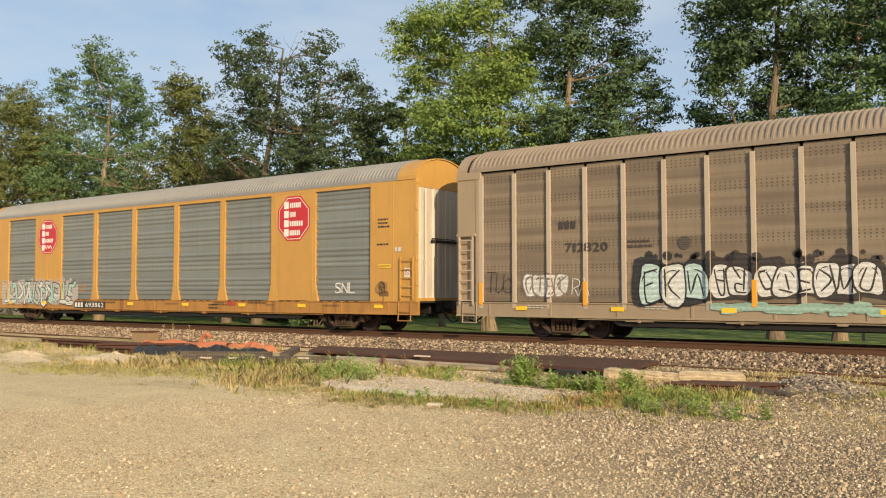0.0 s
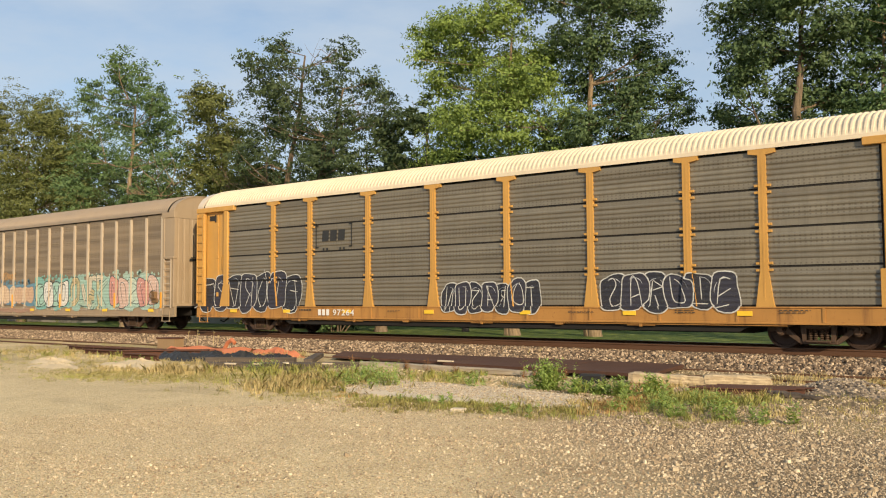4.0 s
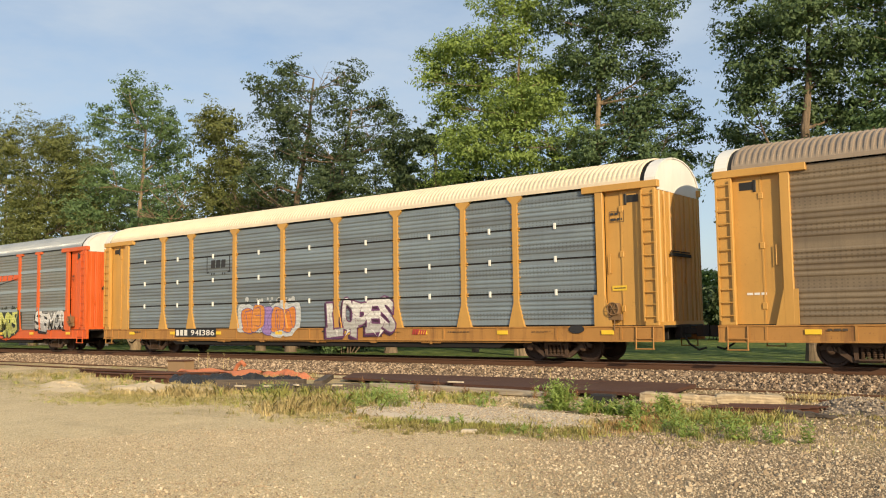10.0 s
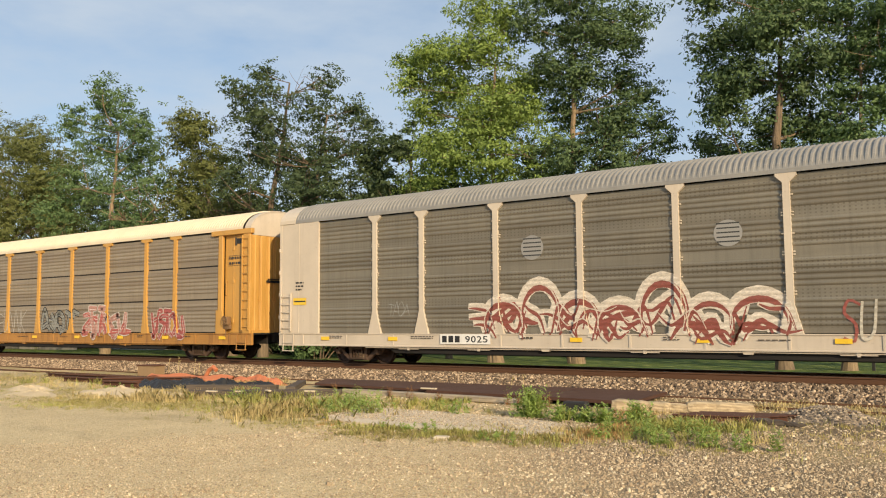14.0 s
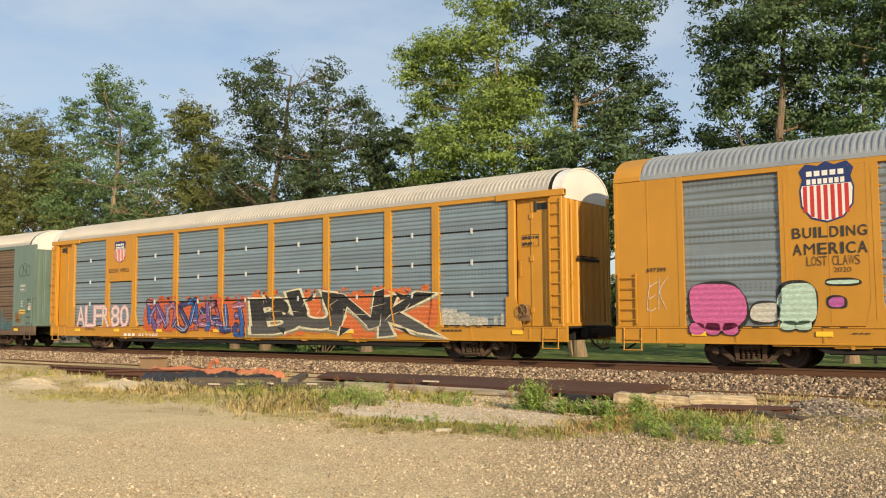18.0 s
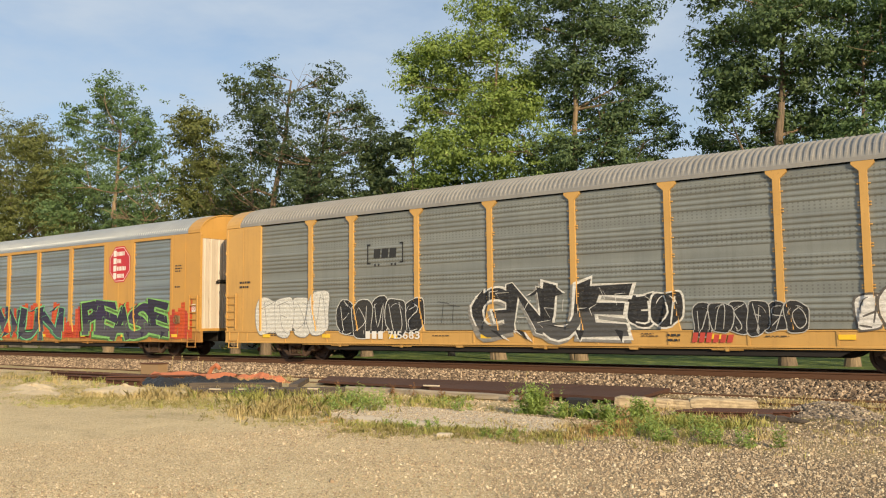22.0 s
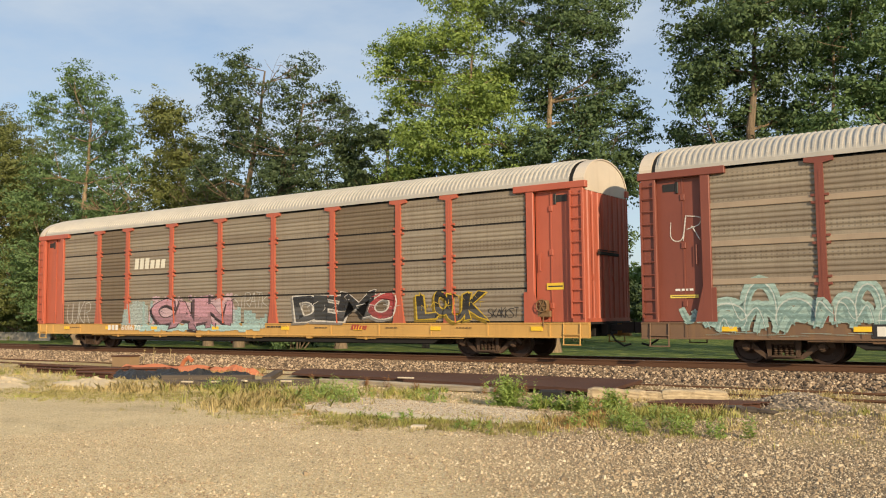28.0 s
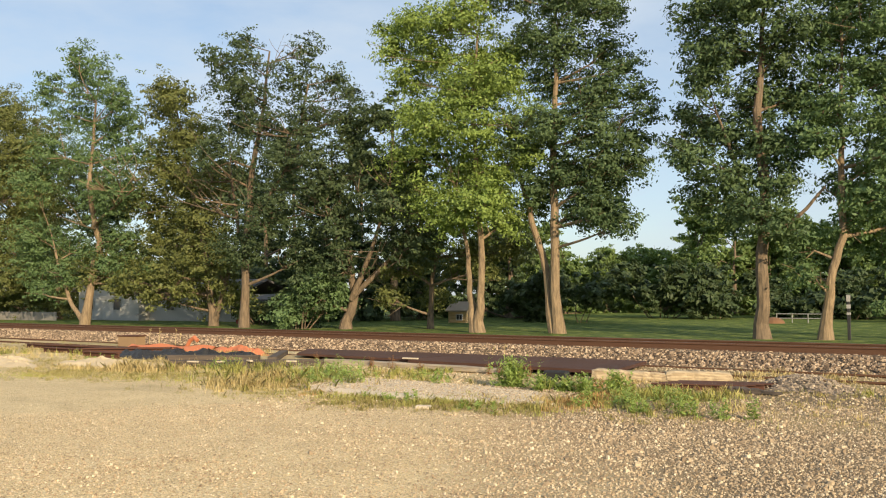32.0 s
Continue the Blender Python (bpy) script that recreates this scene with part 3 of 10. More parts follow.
        return MB().prism(prof, "x", -width / 2, width / 2).mesh("side_panel")
    return shared(("panel", round(width, 2), pitch, groups, round(z0, 2), round(z1, 2), deep), make)


def add_panel(car, spec, i, a, b, g, at, lo=1.05, hi=4.90, seams=None):
    """A bay's screen: one tall sheet, or several with narrow dark gaps between them."""
    seams = seams or spec["seams"]
    if seams > 1:
        part("backing", shared(("backing", round(b - a, 2), lo), lambda: MB().box(-(b - a) / 2, (b - a) / 2, -1.378, -1.36, lo, hi).mesh("backing")), M_UNDER, car, "", at @ pose((a + b) / 2, 0, 0))
    for k in range(seams):
        z0, z1 = lo + (hi - lo) * k / seams, lo + (hi - lo) * (k + 1) / seams
        gap = 0.028 if seams > 1 else 0.0
        me = panel_mesh(b - a - 2 * g, spec["pitch"], max(1, round((z1 - z0) / 0.96)), z0 + gap, z1 - gap, spec.get("deep", 0.025))
        part("side_panel", me, spec["panels"][i % len(spec["panels"])] if "panels" in spec else spec["panel"], car, "", at @ pose((a + b) / 2, 0, 0))


def post_mesh(style):
    def make():
        mb = MB()
        if style in ("tee", "teeclip"):
            w = 0.095
            out = [(-0.22, 1.03), (0.22, 1.03), (0.20, 1.16), (w, 1.95), (w, 4.78), (0.33, 4.82), (0.33, 4.93), (-0.33, 4.93), (-0.33, 4.82), (-w, 4.78), (-w, 1.95), (-0.20, 1.16)]
        elif style == "flare":
            w = 0.085
            out = [(-0.27, 1.03), (0.27, 1.03), (0.25, 1.12), (w, 1.75), (w, 4.70), (0.25, 4.86), (0.25, 4.93), (-0.25, 4.93), (-0.25, 4.86), (-w, 4.70), (-w, 1.75), (-0.25, 1.12)]
        elif style == "frame":
            w = 0.13
            out = [(-0.26, 1.03), (0.26, 1.03), (0.24, 1.10), (w, 1.6), (w, 4.93), (-w, 4.93), (-w, 1.6), (-0.24, 1.10)]
        else:
            w = 0.055
            out = [(-w, 0.85), (w, 0.85), (w, 4.80), (-w, 4.80)]
        mb.prism([(u, v) for u, v in out], "y", -1.49, -1.37)
        if style == "flare":
            for sd in (-1, 1):
                for z in (1.98, 2.05, 2.94, 3.01, 3.9, 3.97, 1.5, 2.5, 3.45, 4.4):
                    mb.box(sd * 0.11 - 0.035, sd * 0.11 + 0.035, -1.465, -1.40, z - 0.015, z + 0.015)
        if style == "frame":
            for sd in (-1, 1):
                for i in range(8):
                    z = 1.75 + i * 0.42
                    mb.box(sd * 0.155 - 0.035, sd * 0.155 + 0.035, -1.455, -1.40, z - 0.018, z + 0.018)
        if style == "teeclip":
            for sd in (-1, 1):
                for z in (2.0125, 2.975, 3.9375):
                    for dz in (-0.085, 0.085):
                        mb.box(sd * 0.14 - 0.06, sd * 0.14 + 0.06, -1.478, -1.40, z + dz - 0.03, z + dz + 0.03)
        if style in ("tee", "frame", "teeclip"):
            mb.box(-0.02, 0.02, -1.497, -1.49, 1.2, 4.7)
        return mb.mesh("post")
    return shared(("post", style), make)


def roof_mesh(x0, x1, pitch=0.152, high=0.046):
    def make():
        mb = MB()
        n = round((x1 - x0) / pitch)
        xs, hs = [], []
        for i in range(n):
            a, d = x0 + (x1 - x0) * i / n, (x1 - x0) / n
            for u, h in ((0.0, 0), (0.36, 0), (0.47, 1), (0.80, 1), (0.91, 0)):
                xs.append(a + d * u)
                hs.append(h * high)
        xs.append(x1), hs.append(0)
        k = len(ROOF_PROFILE)
        for x, h in zip(xs, hs):
            for j, (y, z) in enumerate(ROOF_PROFILE):
                g = h * (0.7 if j in (2, k - 3) else 1.0) if 1 < j < k - 2 else 0
                r = Vector((y, z - 4.6)).normalized()
                mb.v.append((x, y + r.x * g, z + r.y * g))
        mb.f = [(i * k + j, i * k + j + 1, (i + 1) * k + j + 1, (i + 1) * k + j) for i in range(len(xs) - 1) for j in range(k - 1)]
        return mb.mesh("roof")
    return shared(("roof", x0, x1), make)


def hood_mesh(x0, x1, grow=0.02, bottom=4.93):
    """A plain arched cap over the end of the roof."""
    def make():
        mb = MB()
        prof = [(y * (1 + grow / 1.5), z + (grow if 4.95 < z else 0)) for y, z in ROOF_PROFILE]
        prof[0] = (prof[0][0], bottom)
        prof[-1] = (prof[-1][0], bottom)
        inner = [(y * 0.97, z - 0.03) for y, z in prof][::-1]
        return mb.prism(prof + inner, "x", x0, x1).mesh("roof_cap")
    return shared(("hood", x0, x1, grow, bottom), make)


def end_wall_mesh(style):
    """The end at +x: folding doors with upright ribs below an arched head."""
    def make():
        leaf, top, sill = MB(), MB(), MB()
        x = HALF - 0.10
        w = 0.69
        prof = [(x - 0.05, 0.006), (x, 0.006), (x, w * 0.18), (x + 0.035, w * 0.22), (x + 0.035, w * 0.42), (x, w * 0.46), (x, w * 0.62), (x + 0.035, w * 0.66), (x + 0.035, w * 0.84), (x, w * 0.88), (x, w - 0.006), (x - 0.05, w - 0.006)]
        leaf.prism(prof, "z", 1.05, 4.70)
        rod = MB().tube([(x + 0.055, 0, 1.1), (x + 0.055, 0, 4.6)], 0.016, 6).box(x + 0.03, x + 0.08, -0.03, 0.03, 2.2, 2.34)
        bar = MB().box(x + 0.05, x + 0.09, -0.36, 0.36, 2.93, 3.02, 0.008).box(x + 0.05, x + 0.075, -0.30, 0.30, 3.05, 3.08)
        sill.box(x - 0.02, x + 0.09, -1.42, 1.42, 1.03, 1.14)
        arch = [(y * 0.965, z - 0.03) for y, z in ROOF_PROFILE[1:-1]]
        top.prism([(-1.38, 4.71)] + [p for p in arch] + [(1.38, 4.71)], "x", x - 0.05, x + 0.02)
        return leaf.mesh("end_door"), top.mesh("end_head"), rod.mesh("lock_rod"), sill.mesh("door_sill"), bar.mesh("lock_bar")
    return shared(("end", style), make)


def ladder_mesh(z0, z1, x0, x1, n, y=-1.56):
    def make():
        mb = MB()
        for x in (x0, x1):
            mb.box(x - 0.022, x + 0.022, y - 0.01, y + 0.035, z0, z1)
        for i in range(n):
            z = z0 + 0.12 + (z1 - z0 - 0.24) * i / (n - 1)
            mb.tube([(x0, y, z), (x1, y, z)], 0.017, 6)
        return mb.mesh("ladder")
    return shared(("ladder", z0, z1, x0, x1, n), make)


def sideframe_mesh():
    """The cast side frame of a truck, bearing caps and springs with it, facing -y."""
    def make():
        mb = MB()
        mb.prism([(-1.14, 0.40), (-1.16, 0.50), (-0.92, 0.62), (-0.45, 0.71), (0.45, 0.71), (0.92, 0.62), (1.16, 0.50), (1.14, 0.40), (0.84, 0.50), (0.42, 0.59), (-0.42, 0.59), (-0.84, 0.50)], "y", -1.10, -0.97)
        mb.box(-0.42, 0.42, -1.10, -0.97, 0.12, 0.20, 0.012)
        for s in (-1, 1):
            mb.lathe([(0.0, -1.20), (0.075, -1.20), (0.085, -1.17), (0.11, -1.16), (0.12, -1.10), (0.12, -1.0)], (s * 0.885, 0, 0.43), "y", 14)
            mb.prism([(s * 0.72, 0.50), (s * 0.84, 0.42), (s * 0.42, 0.12), (s * 0.36, 0.20)], "y", -1.09, -0.98)
            mb.prism([(s * 0.28, 0.18), (s * 0.37, 0.18), (s * 0.42, 0.62), (s * 0.28, 0.62)], "y", -1.13, -0.97)
            mb.box(s * 0.885 - 0.16, s * 0.885 + 0.16, -1.09, -0.98, 0.50, 0.58, 0.01)
        for x in (-0.19, -0.065, 0.065, 0.19):
            for k in range(6):
                mb.lathe([(0.035, -0.018), (0.055, 0.0), (0.035, 0.018)], (x, -1.12, 0.24 + k * 0.045), "z", 8)
        mb.box(-0.28, 0.28, -1.19, -1.07, 0.17, 0.215, 0.008)
        mb.box(-0.27, 0.27, -1.19, -1.07, 0.49, 0.58, 0.01)
        return mb.mesh("side_frame", False)
    return shared("sideframe", make)


def wheelset_mesh():
    def make():
        mb = MB()
        for s in (-1, 1):
            prof = [(0.0, s * 0.80), (0.10, s * 0.80), (0.11, s * 0.77), (0.20, s * 0.745), (0.34, s * 0.765), (0.36, s * 0.80), (0.415, s * 0.80), (0.42, s * 0.72), (0.45, s * 0.70), (0.445, s * 0.675), (0.36, s * 0.67), (0.33, s * 0.72), (0.10, s * 0.70), (0.08, s * 0.66)]
            mb.lathe(prof, (0, 0, 0), "y", 22)
            for a in (0, 120, 240):
                u, w = 0.25 * math.cos(radians(a)), 0.25 * math.sin(radians(a))
                mb.lathe([(0.0, s * 0.772), (0.03, s * 0.772), (0.035, s * 0.75)], (u, 0, w), "y", 8)
        mb.lathe([(0.08, -0.7), (0.075, 0.0), (0.08, 0.7)], (0, 0, 0), "y", 12)
        mb.lathe([(0.0, -1.13), (0.07, -1.13), (0.07, -0.8)], (0, 0, 0), "y", 10)
        mb.lathe([(0.07, 0.8), (0.07, 1.13), (0.0, 1.13)], (0, 0, 0), "y", 10)
        return mb.mesh("wheelset", False)
    return shared("wheelset", make)


def add_truck(car, x, wheels):
    tr = part("truck", shared("bolster", lambda: MB().box(-0.2, 0.2, -1.1, 1.1, 0.45, 0.72, 0.02).box(-0.75, 0.75, -0.12, 0.12, 0.30, 0.50, 0.02).mesh("bolster")), M_TRUCK, car, "greasy cast steel two-axle truck", pose(x, 0, 0))
    for turn in (0, 180):
        part("side_frame", sideframe_mesh(), M_TRUCK, tr, at=pose(0, 0, 0, 0, 0, turn))
    for dx in (-0.885, 0.885):
        w = part("wheelset", wheelset_mesh(), M_WHEEL, tr, "brown steel wheels on an axle", pose(dx, 0, 0.42))
        wheels.append((w, dx))


def coupler_mesh():
    def make():
        mb = MB()
        mb.box(13.0, 13.95, -0.10, 0.10, 0.78, 0.96, 0.02)
        mb.prism([(13.90, -0.16), (14.10, -0.20), (14.24, -0.14), (14.24, -0.04), (14.10, -0.02), (14.12, 0.06), (14.23, 0.10), (14.20, 0.19), (14.0, 0.20), (13.90, 0.14)], "z", 0.72, 1.02)
        mb.box(13.35, 13.55, -0.35, 0.35, 0.68, 1.05, 0.02)
        mb.tube([(13.6, -0.28, 0.75), (13.75, -0.30, 0.52), (14.0, -0.28, 0.36), (14.2, -0.26, 0.42)], 0.03, 7)
        return mb.mesh("coupler")
    return shared("coupler", make)


M_BRAKE = paint_mat("brown_brake_gear", (0.20, 0.115, 0.05), (0.07, 0.045, 0.03), 0.5, 0.7, 0.1, 0.2)


def brake_mesh():
    """A hand brake wheel and its gear box on the side near one end."""
    def make():
        mb = MB()
        mb.lathe([(0.15, -1.60), (0.17, -1.615), (0.185, -1.60), (0.17, -1.585), (0.15, -1.60)], (12.12, 0, 1.50), "y", 18)
        for a in range(0, 360, 60):
            mb.tube([(12.12, -1.60, 1.50), (12.12 + 0.165 * math.cos(radians(a)), -1.60, 1.50 + 0.165 * math.sin(radians(a)))], 0.012, 5)
        mb.box(12.0, 12.26, -1.57, -1.36, 1.34, 1.66, 0.03)
        mb.box(11.92, 12.34, -1.50, -1.40, 1.18, 1.36, 0.02)
        mb.tube([(12.12, -1.50, 1.2), (12.12, -1.52, 0.9)], 0.015, 6)
        return mb.mesh("hand_brake")
    return shared("brake", make)


def step_mesh():
    def make():
        mb = MB()
        for x in (12.75, 13.25):
            mb.tube([(x, -1.50, 1.0), (x, -1.53, 0.42)], 0.018, 6)
        mb.box(12.73, 13.27, -1.56, -1.48, 0.40, 0.43, 0.006)
        mb.box(12.75, 13.25, -1.54, -1.50, 0.68, 0.71)
        return mb.mesh("step")
    return shared("step", make)


def underframe_mesh():
    def make():
        mb = MB()
        mb.box(-13.2, 13.2, -0.42, 0.42, 0.62, 1.0, 0.02)
        mb.prism([(-8.9, 0.66), (-8.3, 0.34), (8.3, 0.34), (8.9, 0.66)], "y", -0.55, 0.55)
        for sd in (-1, 1):
            mb.prism([(-8.8, 0.71), (-8.2, 0.40), (8.2, 0.40), (8.8, 0.71)], "y", sd * 1.34 - 0.02, sd * 1.34 + 0.02)
        mb.box(-HALF, HALF, -1.36, 1.36, 0.98, 1.04)
        for i in range(-6, 7):
            mb.prism([(-1.36, 0.98), (1.36, 0.98), (0.45, 0.66), (-0.45, 0.66)], "x", i * 2 - 0.05, i * 2 + 0.05)
        mb.tube([(-12.5, -0.95, 0.70), (-4, -1.0, 0.66), (6, -1.0, 0.66), (12.8, -0.95, 0.72)], 0.022, 6)
        mb.tube([(-9, -1.15, 0.58), (2, -1.18, 0.55), (9, -1.1, 0.60)], 0.016, 6)
        mb.lathe([(0, -0.45), (0.22, -0.43), (0.25, -0.3), (0.25, 0.3), (0.22, 0.43), (0, 0.45)], (1.6, -0.75, 0.62), "x", 16)
        mb.box(-1.6, -1.0, -1.05, -0.7, 0.48, 0.86, 0.02)
        mb.box(3.2, 3.5, -1.15, -0.85, 0.50, 0.80, 0.02)
        return mb.mesh("underframe")
    return shared("under", make)


def sill_mesh():
    """A side sill: a shallow channel with lips."""
    def make():
        prof = [(-1.36, SILL0), (-1.50, SILL0), (-1.50, SILL0 + 0.035), (-1.475, SILL0 + 0.05), (-1.475, SILL1 - 0.05), (-1.50, SILL1 - 0.035), (-1.50, SILL1), (-1.36, SILL1)]
        mb = MB().prism(prof[::-1], "x", -HALF, HALF)
        for i in range(-6, 7):
            mb.box(i * 2.05 - 0.03, i * 2.05 + 0.03, -1.495, -1.47, SILL0 + 0.04, SILL1 - 0.04)
        mb.tube([(-9.4, -1.45, SILL0 - 0.03), (-3, -1.45, SILL0 - 0.035), (4, -1.45, SILL0 - 0.03), (9.4, -1.45, SILL0 - 0.035)], 0.016, 6)
        return mb.mesh("side_sill")
    return shared("sill", make)


def jack_pad_mesh():
    return shared("jackpad", lambda: MB().prism([(-0.16, SILL0 + 0.02), (0.16, SILL0 + 0.02), (0.11, SILL0 - 0.08), (-0.11, SILL0 - 0.08)], "y", -1.47, -1.30).mesh("jack_pad"))


def add_end(car, spec, turn):
    """Corner panels, ladder and end doors; built for the end at +x and turned about for the other."""
    at = pose(0, 0, 0, 0, 0, turn)
    main, hood = spec["paint"], spec["hood"]
    leaf, top, rod, dsill, bar = end_wall_mesh("doors")
    for i in range(4):
        d = part("end_door", leaf, spec.get("enddoor", main), car, "", at @ pose(0, -1.38 + i * 0.69, 0))
        part("lock_rod", rod, spec.get("enddoor", main), d, "", pose(0, 0.34, 0))
        if i in (1, 2):
            part("lock_bar", bar, M_UNDER, d, "dark locking bar", pose(0, 0.34, 0))
    part("door_sill", dsill, main, car, "", at)
    part("end_head", top, hood, car, "", at)
    flip = [Matrix.Identity(4), Matrix.Diagonal((1, -1, 1, 1))]
    for side, m in enumerate(flip):
        near = at @ m
        if spec["ends"] == "recess":
            def col():
                mb = MB()
                mb.box(13.02, 13.42, -1.50, -1.38, 1.03, 4.80, 0.015)          # corner post
                mb.box(11.60, 11.84, -1.50, -1.38, 1.03, 4.80, 0.015)          # door jamb
                mb.prism([(11.5, 1.03), (12.05, 1.03), (11.84, 1.9), (11.5, 1.9)], "y", -1.497, -1.46)
                mb.box(11.20, 13.50, -1.53, -1.36, 4.76, 4.95, 0.012)          # head beam
                return mb.mesh("end_frame")
            def door():
                return MB().prism([(11.84, -1.34), (12.32, -1.34), (12.32, -1.37), (12.36, -1.37), (12.36, -1.36), (13.04, -1.36), (13.04, -1.30), (11.84, -1.28)], "z", 1.05, 4.76).mesh("corner_door")
            part("end_frame", shared("endframe", col), main, car, "", near)
            cd = part("corner_door", shared("cornerdoor", door), main, car, "", near)
            for z in (1.5, 3.0, 4.25):
                part("hinge", shared("hinge", lambda: MB().box(12.28, 12.40, -1.39, -1.34, -0.08, 0.08, 0.01).mesh("hinge")), main, cd, "", pose(0, 0, z))
            part("door_slot", shared("doorslot", lambda: MB().box(12.50, 12.86, -1.372, -1.34, 4.42, 4.62).box(12.44, 12.52, -1.39, -1.34, 4.36, 4.66, 0.01).mesh("door_slot")), M_DARK, cd, "dark slot at the head of the door")
            part("grab_iron", shared("grabiron", lambda: MB().tube([(12.0, -1.35, 2.5), (12.0, -1.42, 2.5), (12.0, -1.42, 3.0), (12.0, -1.35, 3.0)], 0.014, 6).mesh("grab_iron")), main, cd)
            part("ladder", ladder_mesh(1.15, 4.70, 13.04, 13.40, 11), main, car, "", near)
        elif spec["ends"] == "narrow":
            def corner():
                mb = MB()
                mb.box(12.66, 12.80, -1.49, -1.38, 0.85, 4.80, 0.012)
                mb.box(12.80, 13.44, -1.40, -1.34, 1.05, 4.80)
                mb.box(13.36, 13.46, -1.49, -1.36, 1.03, 3.05, 0.012)
                mb.box(12.78, 13.48, -1.52, -1.34, 3.0, 3.1, 0.01)
                mb.box(12.60, 13.48, -1.50, -1.36, 4.72, 4.95, 0.012)
                mb.box(12.78, 13.46, -1.47, -1.36, 3.1, 4.75)
                return mb.mesh("corner_panel")
            part("corner_panel", shared("narrow", corner), main, car, "", near)
            part("ladder", ladder_mesh(0.95, 3.0, 12.86, 13.34, 7), spec["post"], car, "", near)
        else:
            def sheet():
                mb = MB()
                mb.box(11.62, 13.46, -1.49, -1.40, 1.03, 4.93, 0.012)
                mb.box(12.50, 12.53, -1.50, -1.48, 1.05, 4.92)
                mb.box(11.55, 11.70, -1.50, -1.42, 1.03, 4.93)
                mb.box(13.38, 13.47, -1.505, -1.40, 1.03, 4.93)
                for z in (1.6, 2.4, 3.2, 4.0):
                    mb.box(13.44, 13.50, -1.52, -1.44, z - 0.06, z + 0.06, 0.01)
                return mb.mesh("corner_panel")
            part("corner_panel", shared("cornersheet", sheet), main, car, "", near)
            part("ladder", ladder_mesh(1.10, 2.45, 12.86, 13.36, 5), main, car, "", near)
        part("step", step_mesh(), spec["sill"], car, "", near)
    if turn == 0:
        part("hand_brake", brake_mesh(), spec.get("brake", M_BRAKE), car, "hand brake wheel and gear box", at)
    part("coupler", coupler_mesh(), M_UNDER, car, "dark cast steel coupler and air hose", at)


def railcar(spec):
    """One enclosed car carrier; x along the car, -y the side towards the yard."""
    car = thing("railcar", spec["label"], "railcar", "cars of the train")
    wheels = []
    part("underframe", underframe_mesh(), M_UNDER, car)
    for turn in (0, 180):
        at = pose(0, 0, 0, 0, 0, turn)
        part("side_sill", sill_mesh(), spec["sill"], car, "", at)
        for x in (-7.6, -4.9, 0.4, 5.6):
            part("sill_bracket", shared("sillbracket", lambda: MB().prism([(-0.05, 0.71), (0.05, 0.71), (0.035, 0.60), (-0.035, 0.60)], "y", -1.47, -1.40).tube([(-0.4, -1.44, 0.635), (0.4, -1.44, 0.635)], 0.014, 6).mesh("sill_bracket")), spec["sill"], car, "", at @ pose(x, 0, -0.10))
        for x in (-2.6, 3.1):
            part("jack_pad", jack_pad_mesh(), spec["sill"], car, "", at @ pose(x, 0, 0))
        posts = spec["posts"]
        for i, x in enumerate(posts):
            if 0 < i < len(posts) - 1 or spec["style"] == "thin":
                part("post", post_mesh("teeclip" if spec["style"] == "tee" and spec["seams"] == 4 else spec["style"]), spec["post"], car, "", at @ pose(x, 0, 0))
        for i, (a, b) in enumerate(zip(posts, posts[1:])):
            g = 0.04 if spec["style"] == "thin" else 0.06
            if i in spec.get("plain", ()) :
                w = b - a
                lo = 1.04 if not spec.get("halfplain") else 2.95
                sheet = shared(("sheet", round(w, 2), lo), lambda: MB().box(-w / 2, w / 2, -1.485, -1.40, lo, 4.92, 0.012).box(-0.012, 0.012, -1.492, -1.48, lo + 0.05, 4.88).mesh("plain_panel"))
                part("plain_panel", sheet, spec["paint"], car, "", at @ pose((a + b) / 2, 0, 0))
                if spec.get("halfplain"):
                    add_panel(car, spec, i, a, b, g, at, 1.05, 2.94, 2 if turn == 0 else 1)
                continue
            add_panel(car, spec, i, a, b, g, at, seams=spec["seams"] if turn == 0 else 1)
            if spec.get("latches") and turn == 0:
                for z in (2.0125, 2.975, 3.9375):
                    part("latch", shared("latch", lambda: MB().box(-0.035, 0.035, -1.455, -1.40, -0.09, 0.09, 0.008).mesh("latch")), spec["latches"], car, "small pale latch", at @ pose((a + b) / 2, 0, z))
            if spec.get("bands") and turn == 0:
                for z in (2.03, 2.99, 3.95):
                    part("band", shared(("band", round(b - a, 2)), lambda: MB().box(-(b - a) / 2 + 0.1, (b - a) / 2 - 0.1, -1.446, -1.40, -0.07, 0.07, 0.006).mesh("band")), spec["bands"], car, "flat pale strip across the panel", at @ pose((a + b) / 2, 0, z))
        if spec["style"] == "frame" and turn == 0:
            def slots():
                mb = MB()
                for a, b in zip(posts, posts[1:]):
                    x = a + 0.34
                    while x < b - 0.5:
                        mb.box(x, x + 0.17, -1.503, -1.47, 1.002, 1.026)
                        x += 0.40
                return mb.mesh("drain_slots")
            part("drain_slots", shared("slots", slots), M_DARK, car, "row of dark drain slots over the sill")["kind"] = "stuff"
        if spec["style"] == "frame":
            def rails():
                return MB().box(-HALF, HALF, -1.488, -1.40, 4.80, 4.94, 0.01).mesh("top_rail")
            part("top_rail", shared("toprail", rails), spec["paint"], car, "", at)
        for x in (-11.2, -8.2, -5.2, -1.6, 2.0, 5.3, 8.4, 11.9):
            part("reflector", shared("refl", lambda: MB().box(-0.19, 0.19, -1.51, -1.494, 0.80, 0.92, 0.003).mesh("reflector")), P((0.85, 0.55, 0.03), 0.35), car, "yellow reflective sheet", at @ pose(x, 0, 0))
